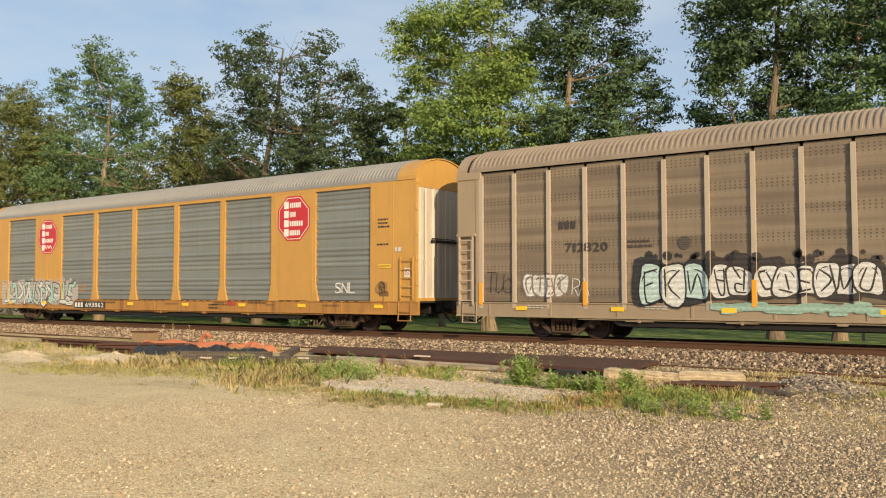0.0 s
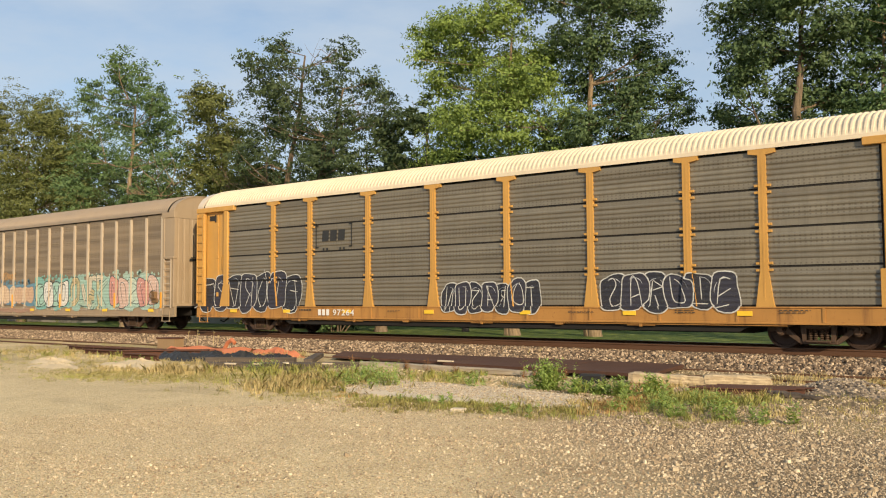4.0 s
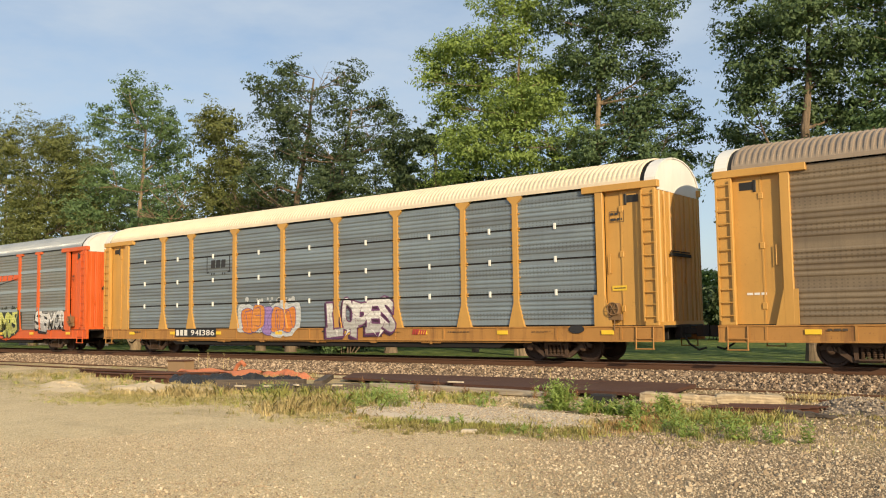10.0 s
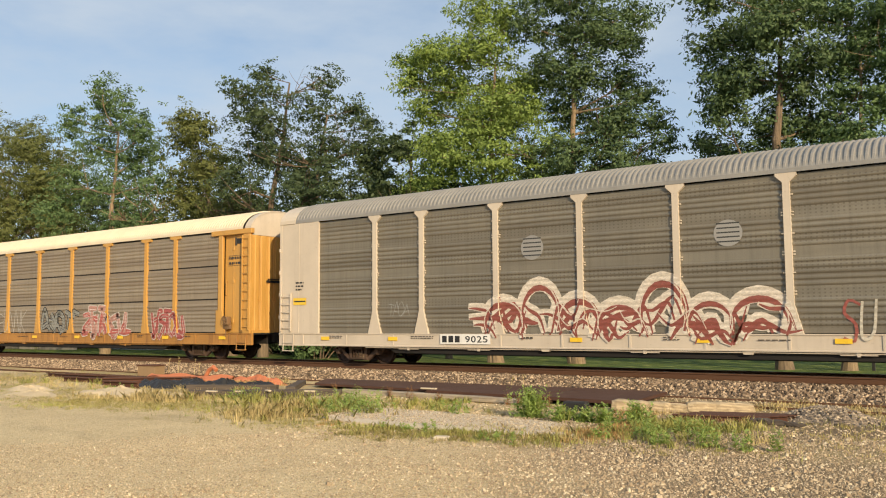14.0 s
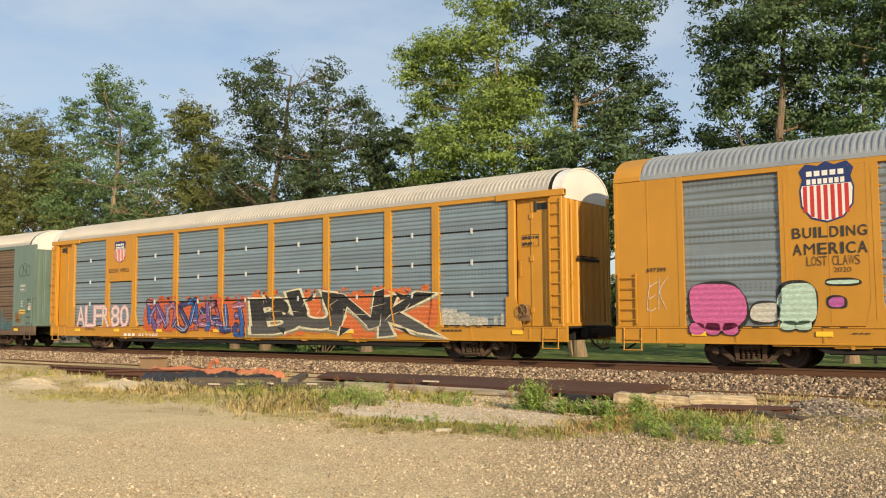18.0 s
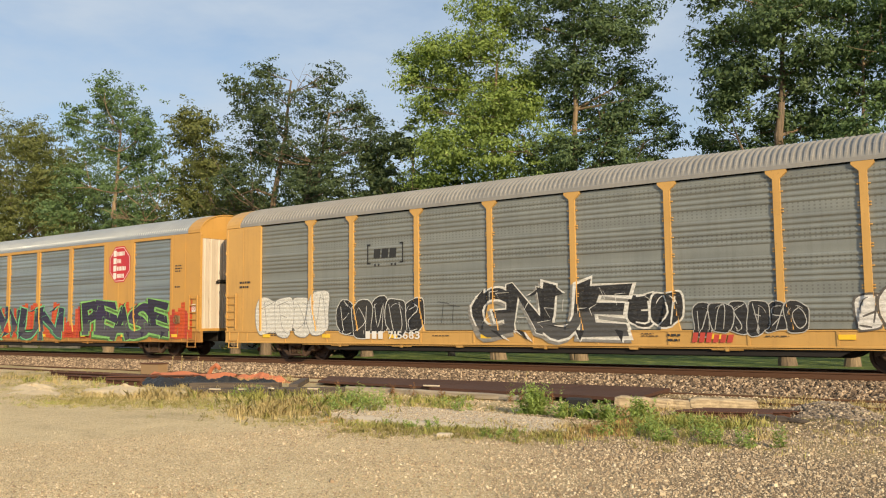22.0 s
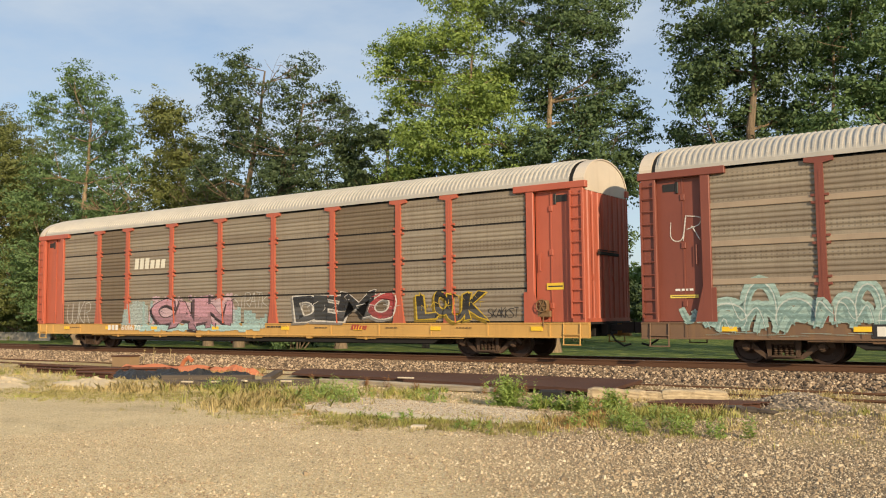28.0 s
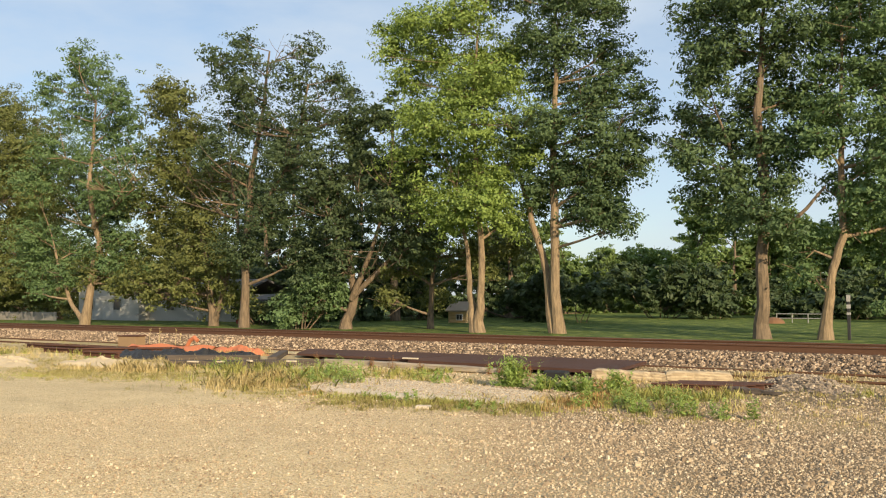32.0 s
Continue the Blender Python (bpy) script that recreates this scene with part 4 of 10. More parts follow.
    for x in spec.get("marks", ()):
        part("reflector", shared("vrefl", lambda: MB().box(-0.06, 0.06, -1.512, -1.496, 0.95, 1.62, 0.003).mesh("reflector")), P((0.80, 0.36, 0.02), 0.35), car, "upright orange reflective strip", pose(x, 0, 0))
    if spec["caps"]:
        part("roof", roof_mesh(-12.72, 12.72), spec["roof"], car)
        for turn in (0, 180):
            part("roof_cap", hood_mesh(12.70, 13.46), spec["hoodside"], car, "", pose(0, 0, 0, 0, 0, turn))
    else:
        part("roof", roof_mesh(-13.0, 13.0), spec["roof"], car)
        for turn in (0, 180):
            # a black arch fills the gap before the cap, in place of its shade
            part("roof_lining", hood_mesh(12.9, 13.2, -0.05), M_DARK, car, "black arch for the shaded gap at the end of the roof", pose(0, 0, 0, 0, 0, turn))
            part("roof_cap", hood_mesh(13.12, 13.45, 0.0), spec["hood"], car, "", pose(0, 0, 0, 0, 0, turn))
    for turn in (0, 180):
        add_end(car, spec, turn)
    for x in (-10.03, 10.03):
        add_truck(car, x, wheels)
    return car, wheels


# ---- the train ----
YEL = paint_mat("yellow_car_paint", (0.53, 0.288, 0.066), (0.14, 0.075, 0.03), 0.42)
YEL_OLD = paint_mat("faded_yellow_car_paint", (0.56, 0.325, 0.092), (0.12, 0.07, 0.035), 0.45)
YEL_NEW = paint_mat("fresh_yellow_car_paint", (0.51, 0.24, 0.019), (0.16, 0.08, 0.02), 0.22)
YEL_SILL = paint_mat("rust_stained_yellow_sill", (0.42, 0.205, 0.048), (0.13, 0.055, 0.024), 0.95, 0.65, 0.0, 0.1, 0.9, 0.22)
ORANGE = paint_mat("orange_car_paint", (0.62, 0.11, 0.018), (0.10, 0.04, 0.02), 0.3)
RED_OLD = paint_mat("faded_red_car_paint", (0.42, 0.10, 0.055), (0.09, 0.04, 0.03), 0.5)
RED_DARK = paint_mat("oxide_red_car_paint", (0.20, 0.055, 0.035), (0.06, 0.03, 0.02), 0.45)
TEAL = paint_mat("teal_car_paint", (0.13, 0.195, 0.17), (0.10, 0.07, 0.045), 0.5)
CREAM = paint_mat("chalky_white_car_paint", (0.58, 0.50, 0.40), (0.20, 0.14, 0.09), 0.4)
WHITE = paint_mat("white_car_paint", (0.74, 0.72, 0.66), (0.25, 0.18, 0.11), 0.3)
TAN = paint_mat("tan_dirty_car_paint", (0.34, 0.255, 0.165), (0.10, 0.07, 0.05), 0.4)
TAN_LIGHT = paint_mat("pale_dirty_posts", (0.46, 0.38, 0.29), (0.14, 0.10, 0.07), 0.5)
GALV = panel_mat("grey_galvanised_screen", (0.275, 0.292, 0.272), (0.11, 0.105, 0.09), dirt=0.42, band=0.22)
GALV_PALE = panel_mat("pale_dusty_screen", (0.345, 0.345, 0.305), (0.15, 0.14, 0.115), dirt=0.4, band=0.18)
GALV_BLUE = panel_mat("blue_grey_galvanised_screen", (0.255, 0.290, 0.285), (0.11, 0.105, 0.09), dirt=0.45)
GALV_NEW = panel_mat("bright_galvanised_screen", (0.255, 0.335, 0.39), (0.12, 0.13, 0.14), dirt=0.3, band=0.25)
GALV_SKY = panel_mat("pale_blue_grey_screen", (0.265, 0.32, 0.35), (0.12, 0.12, 0.115), dirt=0.35, band=0.45)
GALV_SOOT = panel_mat("sooty_galvanised_screen", (0.255, 0.23, 0.18), (0.10, 0.08, 0.055))
GALV_BROWN = panel_mat("brown_sooty_screen", (0.245, 0.19, 0.125), (0.075, 0.05, 0.035), metal=0.2)
GALV_TAN = panel_mat("tan_vented_screen", (0.265, 0.205, 0.14), (0.10, 0.075, 0.055), metal=0.1, rough=0.6, dirt=0.35, holes=0.55, band=0.5)
GALV_STAIN = panel_mat("rust_stained_tan_screen", (0.315, 0.268, 0.203), (0.12, 0.08, 0.052), metal=0.15, rough=0.55, dirt=0.6)
GALV_STAIN_DARK = panel_mat("rust_browned_screen", (0.20, 0.155, 0.105), (0.08, 0.052, 0.035), metal=0.15, rough=0.6, dirt=0.6)
RUSTY = panel_mat("rust_brown_screen", (0.18, 0.125, 0.082), (0.06, 0.035, 0.024), metal=0.1, rough=0.65, dirt=0.7)
ROOF_GREY = paint_mat("grey_galvanised_roof", (0.28, 0.27, 0.25), (0.12, 0.10, 0.08), 0.45, 0.6, 0.15, 0.05)
ROOF_BLUE = paint_mat("blue_grey_roof", (0.32, 0.345, 0.36), (0.13, 0.125, 0.11), 0.4, 0.45, 0.3, 0.05)
ROOF_CREAM = paint_mat("cream_stained_roof", (0.70, 0.60, 0.44), (0.35, 0.22, 0.10), 0.35, 0.6, 0.0, 0.05)
ROOF_TAN = paint_mat("tan_sooty_roof", (0.30, 0.235, 0.17), (0.10, 0.07, 0.05), 0.5, 0.6, 0.1, 0.05)
ROOF_WHITE = paint_mat("dull_white_roof", (0.47, 0.44, 0.385), (0.22, 0.17, 0.11), 0.4, 0.5, 0.15, 0.05)

POST_GREY = paint_mat("grey_worn_posts", (0.36, 0.335, 0.275), (0.12, 0.085, 0.06), 0.5)
DOOR_DARK = paint_mat("dark_brown_doors", (0.045, 0.038, 0.032), (0.12, 0.07, 0.035), 0.4, 0.7)
BAND_BLUE = paint_mat("pale_blue_steel", (0.34, 0.40, 0.42), (0.15, 0.14, 0.13), 0.4, 0.45, 0.3)
BROWN_SILL = paint_mat("brown_rusty_sill", (0.17, 0.10, 0.058), (0.36, 0.20, 0.06), 0.6, 0.7)
BAND_TAN = paint_mat("tan_steel", (0.36, 0.28, 0.20), (0.15, 0.10, 0.07), 0.4, 0.6, 0.1)

POSTS_THIN = [-12.6 + 1.1455 * i for i in range(23)]


def rack(label, paint, panel, roof, style="tee", ends="recess", caps=False, post=None, sill=None, hood=None, seams=1, pitch=0.14, **more):
    d = dict(label=label, paint=paint, panel=panel, roof=roof, style=style, ends=ends, caps=caps, post=post or paint, sill=sill or (YEL_SILL if paint is YEL else paint),
             hood=hood or WHITE, hoodside=paint, seams=seams, pitch=pitch, posts=POSTS_STD)
    d.update(more)
    return d


SPECS = [
    rack("tan enclosed railcar with many thin posts, vented panels and white graffiti", TAN, GALV_TAN, ROOF_TAN, "thin", "narrow", False, TAN_LIGHT, TAN, TAN, 1, 0.32, posts=POSTS_THIN, deep=0.008, marks=[POSTS_THIN[i] for i in (0, 3, 7, 11, 15, 19, 22)]),
    rack("yellow enclosed railcar with grey panels and two red octagons", YEL, GALV, ROOF_GREY, "frame", "sheet", True, plain=(1, 7), pitch=0.16, hood=YEL, enddoor=CREAM),
    rack("yellow enclosed railcar with grey panels, cream roof and lime graffiti", YEL, GALV_PALE, ROOF_CREAM, "tee", "recess", hood=CREAM),
    rack("yellow enclosed railcar with soot-grey panels, cream roof and blue tags", YEL, GALV_SOOT, ROOF_CREAM, "tee", "recess", hood=CREAM, seams=4),
    rack("brown enclosed railcar with many thin posts and a long colourful mural", TAN, GALV_TAN, ROOF_TAN, "thin", "narrow", False, TAN_LIGHT, TAN, TAN, 1, 0.32, posts=POSTS_THIN, deep=0.008, marks=[POSTS_THIN[i] for i in (0, 3, 7, 11, 15, 19, 22)]),
    rack("yellow enclosed railcar with blue-grey panels and faint white tags", YEL, GALV_BLUE, ROOF_TAN, "flare", "sheet", True, hood=YEL, enddoor=DOOR_DARK, brake=M_DARK),
    rack("yellow enclosed railcar with brown sooty panels and pale graffiti", YEL, GALV_BROWN, ROOF_TAN, "tee", "recess", hood=WHITE),
    rack("yellow enclosed railcar with blue-grey panels, cream roof and bubble graffiti", YEL, GALV_SKY, ROOF_CREAM, "flare", "recess", hood=WHITE, seams=4, latches=P((0.7, 0.7, 0.66))),
    rack("orange enclosed railcar with grey panels and a pink and green mural", ORANGE, GALV, ROOF_BLUE, "tee", "recess", hood=WHITE, bands=BAND_BLUE),
    rack("chalky white enclosed railcar with grey panels and red-brown graffiti", CREAM, GALV_SOOT, ROOF_GREY, "flare", "sheet", True, hood=YEL_NEW, enddoor=CREAM),
    rack("yellow enclosed railcar with soot-grey panels, cream roof and red tags", YEL, GALV_STAIN, ROOF_CREAM, "tee", "recess", hood=CREAM, seams=3),
    rack("fresh yellow enclosed railcar with bright grey panels and a shield", YEL_NEW, GALV_SKY, ROOF_BLUE, "frame", "sheet", True, plain=(1, 7), pitch=0.16, hood=YEL_NEW, enddoor=CREAM),
    rack("fresh yellow enclosed railcar with blue-grey panels and orange mural", YEL_NEW, GALV_NEW, ROOF_WHITE, "frame", "recess", hood=WHITE, plain=(1,), halfplain=True, seams=4, latches=P((0.45, 0.47, 0.47))),
    rack("teal enclosed railcar with rust-brown panels and yellowed graffiti", TEAL, RUSTY, ROOF_WHITE, "frame", "sheet", False, post=POST_GREY, hood=WHITE, seams=4, sill=RUSTY, marks=POSTS_STD[1:-1]),
    rack("yellow enclosed railcar with grey panels and black and white graffiti", YEL_OLD, GALV, ROOF_GREY, "flare", "sheet", True, hood=YEL, enddoor=CREAM),
    rack("yellow enclosed railcar with grey panels, red octagons and red mural", YEL, GALV_SKY, ROOF_BLUE, "frame", "sheet", True, plain=(1, 7), pitch=0.16, hood=YEL, enddoor=CREAM),
    rack("yellow enclosed railcar with brown sooty panels and a shield", YEL, GALV_SOOT, ROOF_TAN, "tee", "recess", hood=WHITE, plain=(1,), halfplain=True, sill=YEL_OLD),
    rack("oxide red enclosed railcar with brown-grey panels and pale green graffiti", RED_DARK, GALV_STAIN, ROOF_WHITE, "tee", "recess", hood=CREAM, seams=4, sill=BROWN_SILL, bands=BAND_TAN),
    rack("faded red enclosed railcar with brown-grey panels, last of the train", RED_OLD, GALV_STAIN, ROOF_WHITE, "tee", "recess", hood=CREAM, seams=4, sill=YEL_OLD,
         panels=[GALV_STAIN, GALV_STAIN_DARK, GALV_STAIN, GALV_STAIN, GALV_STAIN, GALV_STAIN, GALV_STAIN_DARK, GALV_STAIN, GALV_STAIN]),
]
CARS = [railcar(s) for s in SPECS]


SURGE_T = [0, 5, 7, 9, 11, 12, 12.5, 13, 13.6, 14, 15, 16.5, 19, 20, 21, 24, 32]
SURGE_X = [-0.05, -0.05, -0.17, -0.15, -0.12, -0.14, 0.25, 0.48, 0.44, -0.16, -0.12, 0.0, 0.0, 0.05, 0.0, 0.0, -0.03]


def car_x(k, t):
    """Middle of the k-th car at t seconds; the train slows a little and surges slightly."""
    return -15.16 + 17.975 * t - 0.0158 * t * t - 28.5 * k + 13.5 + float(np.interp(t, SURGE_T, SURGE_X))


# ---- paint on the cars: lettering, emblems, graffiti ----
_glyphs = {}


def glyph(ch, fat=0.0):
    """Triangles of one letter of the built-in font, with the box of its plain form."""
    if (ch, fat) not in _glyphs:
        cu = bpy.data.curves.new("letter", "FONT")
        cu.body, cu.size, cu.offset, cu.resolution_u = ch, 1.0, fat, 4
        ob = bpy.data.objects.new("letter", cu)
        me = bpy.data.meshes.new_from_object(ob)
        me.calc_loop_triangles()
        tri = [[(me.vertices[i].co.x, me.vertices[i].co.y) for i in t.vertices] for t in me.loop_triangles]
        xs = [p[0] for t in tri for p in t] or [0, 0.3]
        ys = [p[1] for t in tri for p in t] or [0, 0.7]
        _glyphs[ch, fat] = tri, (min(xs), max(xs), min(ys), max(ys))
        bpy.data.objects.remove(ob)
        bpy.data.curves.remove(cu)
        bpy.data.meshes.remove(me)
    return _glyphs[ch, fat]


def clip(poly, axis, at, keep_low):
    out = []
    for a, b in zip(poly, poly[1:] + poly[:1]):
        ia, ib = (a[axis] <= at) == keep_low, (b[axis] <= at) == keep_low
        if ia:
            out.append(a)
        if ia != ib and a[axis] != b[axis]:
            u = (at - a[axis]) / (b[axis] - a[axis])
            out.append((a[0] + (b[0] - a[0]) * u, a[1] + (b[1] - a[1]) * u))
    return out


def foot_width(style, z):
    """Half the width of a post at a height; posts spread towards their feet."""
    z0, z1, a, b = {"tee": (1.16, 1.95, 0.20, 0.095), "flare": (1.12, 1.75, 0.25, 0.085), "frame": (1.10, 1.6, 0.24, 0.13), "thin": (0, 1, 0.055, 0.055)}[style]
    return a + (b - a) * min(1, max(0, (z - z0) / (z1 - z0))) + 0.004


def zones(spec, height=3.0):
    """Stretches of the side at a height and how far out their skin lies."""
    hw = foot_width(spec["style"], height)
    posts, z = spec["posts"], []
    edge = 11.6 if spec["style"] != "thin" else 12.65
    z.append((-13.6, -edge, {"recess": 1.37, "sheet": 1.507, "narrow": 1.476}[spec["ends"]]))
    x = -edge
    for i, p in enumerate(posts):
        if abs(p) > edge - 0.2:
            continue
        z.append((x, p - hw, None))
        z.append((p - hw, p + hw, 1.499))
        x = p + hw
    z.append((x, edge, None))
    z.append((edge, 13.6, {"recess": 1.37, "sheet": 1.507, "narrow": 1.476}[spec["ends"]]))
    plain = [(posts[i], posts[i + 1]) for i in spec.get("plain", ())]
    out = []
    for a, b, y in z:
        if y is None:
            y = 1.494 if any(u - 0.2 < (a + b) / 2 < v + 0.2 for u, v in plain) else 1.432
        out.append((a, b, y))
    return out


def lay_paint(car, spec, polys, mats, name="graffiti", label="", flat=None):
    """Lays coloured polygons (points, layer, colour index) on the side of a car, following posts and sill."""
    mb, idx = MB(), []
    cuts = [-9, SILL1 + 0.01] + ([] if flat or spec["style"] == "thin" else [1.22, 1.40, 1.58, 1.76, 1.94]) + [99]
    strips = [(a, b, zones(spec, min(3.0, a + 0.03) if a > 0 else 0.9)) for a, b in zip(cuts, cuts[1:])]
    pieces = []
    for pts, layer, mi in polys:
        zlo, zhi = min(p[1] for p in pts), max(p[1] for p in pts)
        if flat:
            pieces.append((pts, layer, mi, None))
            continue
        for a, b, zs in strips:
            if zhi <= a or zlo >= b:
                continue
            q = clip(pts, 1, a, False) if zlo < a else pts
            q = clip(q, 1, b, True) if q and zhi > b else q
            if len(q) > 2:
                pieces.append((q, layer, mi, zs))
    for pts, layer, mi, zs in pieces:
        if not flat:
            pts = clip(pts, 1, SILL0 + 0.02, False)
            if len(pts) < 3:
                continue
        lo, hi = min(p[0] for p in pts), max(p[0] for p in pts)
        for a, b, y in ([(-99, 99, flat)] if flat else zs):
            if hi <= a or lo >= b:
                continue
            q = pts
            if lo < a:
                q = clip(q, 0, a, False)
            if q and hi > b:
                q = clip(q, 0, b, True)
            if len(q) < 3:
                continue
            bands = [(-9, 99, flat)] if flat else [(-9, SILL1 + 0.01, 1.508)]
            if not flat and 1.43 < y < 1.44:
                cuts = [1.05 + 3.85 * i / spec["seams"] for i in range(1, spec["seams"])]
                z = SILL1 + 0.01
                for cut in cuts:
                    bands.append((z, cut - 0.028, y))
                    z = cut + 0.028
                bands.append((z, 99, y))
            elif not flat and spec.get("halfplain") and 1.49 < y < 1.495:
                bands += [(SILL1 + 0.01, 1.967, 1.432), (2.023, 2.94, 1.432), (2.95, 99, y)]
            elif not flat:
                bands.append((SILL1 + 0.01, 99, y))
            zlo, zhi = min(w for u, w in q), max(w for u, w in q)
            for za, zb, skin in bands:
                if zhi <= za or zlo >= zb:
                    continue
                r = q
                if zlo < za:
                    r = clip(r, 1, za, False)
                if r and zhi > zb:
                    r = clip(r, 1, zb, True)
                if len(r) < 3:
                    continue
                yy = skin + 0.0012 * layer
                k = len(mb.v)
                mb.v += [(u, -yy, w) for u, w in r]
                mb.f.append(tuple(range(k, k + len(r))))
                idx.append(mi)
    if not mb.f:
        return None
    me = mb.mesh(name)
    for m in mats:
        me.materials.append(m)
    me.polygons.foreach_set("material_index", idx)
    ob = new(name, me)
    ob.parent = car
    if name in ("graffiti", "service_stencil"):
        ob["kind"] = "stuff"
    if label:
        ob["label"] = label
    return ob


def word_polys(word, x0, x1, z0, z1, fat, rng, layer, colour, jitter=0.0, gap=0.06):
    """Letters stretched to fill a strip; colour may be a list, one for each letter in turn."""
    out = []
    n = max(1, len(word))
    wide = [0.5 if c in "I1" else 1.25 if c in "MW" else 1.0 for c in word] or [1.0]
    unit, at = (x1 - x0) / sum(wide), 0.0
    for i, ch in enumerate(word):
        cell, mid = unit * wide[i], x0 + unit * (at + wide[i] / 2)
        at += wide[i]
        if ch == " ":
            continue
        base = glyph(ch, 0.0)[1]
        tri, _ = glyph(ch, fat * ((0.0 if fat < 0.02 else 0.45) if ch in "MWN" else 1.0))
        bw, bh = max(0.1, base[1] - base[0]), max(0.1, base[3] - base[2])
        dz, rot, grow = (rng.uniform(-1, 1) * jitter * (z1 - z0), rng.uniform(-1, 1) * jitter * 0.9, 1 + rng.uniform(-0.6, 0.4) * jitter)
        w, h = cell * (1 - gap) * grow * (0.62 if ch in "I1" else 1), (z1 - z0) * 0.94 * grow
        cx, cz = mid, (z0 + z1) / 2 + dz
        c = colour[i % len(colour)] if isinstance(colour, (list, tuple)) else colour
        for t in tri:
            pts = []
            for u, v in t:
                p, q = (u - base[0]) / bw - 0.5, (v - base[2]) / bh - 0.5
                if jitter:
                    p, q = p + 0.10 * math.sin(4.2 * q + i * 1.7) * (1 if i % 2 else -1), q + 0.09 * math.sin(3.5 * p + i * 2.3) + 0.06 * (i % 3 - 1) * p
                a, b = p * w, q * h
                pts.append((cx + a * math.cos(rot) - b * math.sin(rot) * 0.6, cz + a * math.sin(rot) * 0.3 + b * math.cos(rot)))
            out.append((pts, layer + 0.02 * (i % 7), c))
    return out


def ribbon(pts, width, layer, colour, taper=0.0):
    """A stroke along a polyline, as quads."""
    out = []
    n = len(pts)
    side = []
    for i, p in enumerate(pts):
        a, b = pts[max(0, i - 1)], pts[min(n - 1, i + 1)]
        d = Vector((b[0] - a[0], b[1] - a[1]))
        d = d.normalized() if d.length > 1e-6 else Vector((1, 0))
        w = width * (1 - taper * abs(2 * i / max(1, n - 1) - 1)) / 2
        side.append(((p[0] - d.y * w, p[1] + d.x * w), (p[0] + d.y * w, p[1] - d.x * w)))
    for (a, b), (c, d) in zip(side, side[1:]):
        out.append(([a, b, d, c], layer, colour))
    return out


def blob(cx, cz, rx, rz, rng, layer, colour, n=26, wob=0.12, power=2.6):
    p = rng.uniform(0, 6.28, 3)
    ring = []
    for i in range(n):
        a = 2 * math.pi * i / n
        k = 1 + wob * math.sin(2 * a + p[0]) + wob * 0.6 * math.sin(3 * a + p[1]) + wob * 0.4 * math.sin(5 * a + p[2])
        c, s = math.cos(a), math.sin(a)
        ring.append((cx + rx * k * math.copysign(abs(c) ** (2 / power), c), cz + rz * k * math.copysign(abs(s) ** (2 / power), s)))
    return [([(cx, cz), ring[i], ring[(i + 1) % n]], layer, colour) for i in range(n)]


def cloud_polys(x0, x1, z0, z1, rng, layer, colour, step=0.55):
    out = []
    n = max(2, int((x1 - x0) / step))
    for i in range(n):
        u = x0 + (x1 - x0) * (i + 0.5) / n
        h = (z1 - z0) / 2 * rng.uniform(0.85, 1.12)
        out += blob(u, (z0 + z1) / 2 + rng.uniform(-0.05, 0.05), (x1 - x0) / n * 0.85, h, rng, layer + 0.015 * i, colour, 18, 0.10, 3.2)
        for _ in range(3 if z1 - z0 > 0.8 else 0):
            r = rng.uniform(0.04, 0.13)
            out += blob(u + rng.uniform(-0.5, 0.5) * step, z1 + rng.uniform(-0.03, 0.16), r, r, rng, layer + 0.013, colour, 8, 0.06, 2.0)
    return out


# letter-like stroke figures in a unit cell
SKELETONS = [
    [[(0.1, 0), (0.1, 1)], [(0.1, 0.95), (0.8, 0.9), (0.85, 0.6), (0.2, 0.5)], [(0.4, 0.5), (0.9, 0)]],
    [[(0.9, 0.9), (0.3, 1), (0.1, 0.72), (0.8, 0.35), (0.7, 0.02), (0.05, 0.08)]],
    [[(0.05, 0), (0.15, 1), (0.85, 0.05), (0.9, 1)]],
    [[(0.15, 1), (0.1, 0.02), (0.9, 0.0)], [(0.12, 0.5), (0.75, 0.55)], [(0.15, 1), (0.9, 0.95)]],
    [[(0.5, 1), (0.08, 0.7), (0.1, 0.2), (0.5, 0), (0.9, 0.25), (0.9, 0.75), (0.5, 1)]],
    [[(0.02, 0), (0.45, 1), (0.6, 0.95), (0.98, 0)], [(0.2, 0.35), (0.8, 0.35)]],
    [[(0.1, 1), (0.12, 0.2), (0.5, 0), (0.88, 0.25), (0.9, 1)]],
    [[(0.15, 0), (0.12, 1)], [(0.9, 1), (0.2, 0.5), (0.95, 0)]],
    [[(0.02, 1), (0.98, 0.95)], [(0.5, 0.95), (0.5, 0.02)]],
]


def smooth_line(pts, n):
    """Points of a soft curve through the corners given."""
    out = []
    for i in range(len(pts) - 1):
        p0, p1, p2, p3 = (Vector(pts[max(0, min(len(pts) - 1, i + k))]) for k in (-1, 0, 1, 2))
        for j in range(n):
            t = j / n
            out.append(tuple(0.5 * (2 * p1 + (p2 - p0) * t + (2 * p0 - 5 * p1 + 4 * p2 - p3) * t * t + (3 * p1 - p0 - 3 * p2 + p3) * t ** 3)))
    return out + [tuple(pts[-1])]


def brush(pts, width, layer, colour, taper, capped):
    """A stroke with rounded ends and joints."""
    out = ribbon(pts, width, layer, colour, taper)
    for i, (x, z) in enumerate(pts):
        if capped or 0 < i < len(pts) - 1:
            r = width / 2 * (1 - taper * abs(2 * i / max(1, len(pts) - 1) - 1))
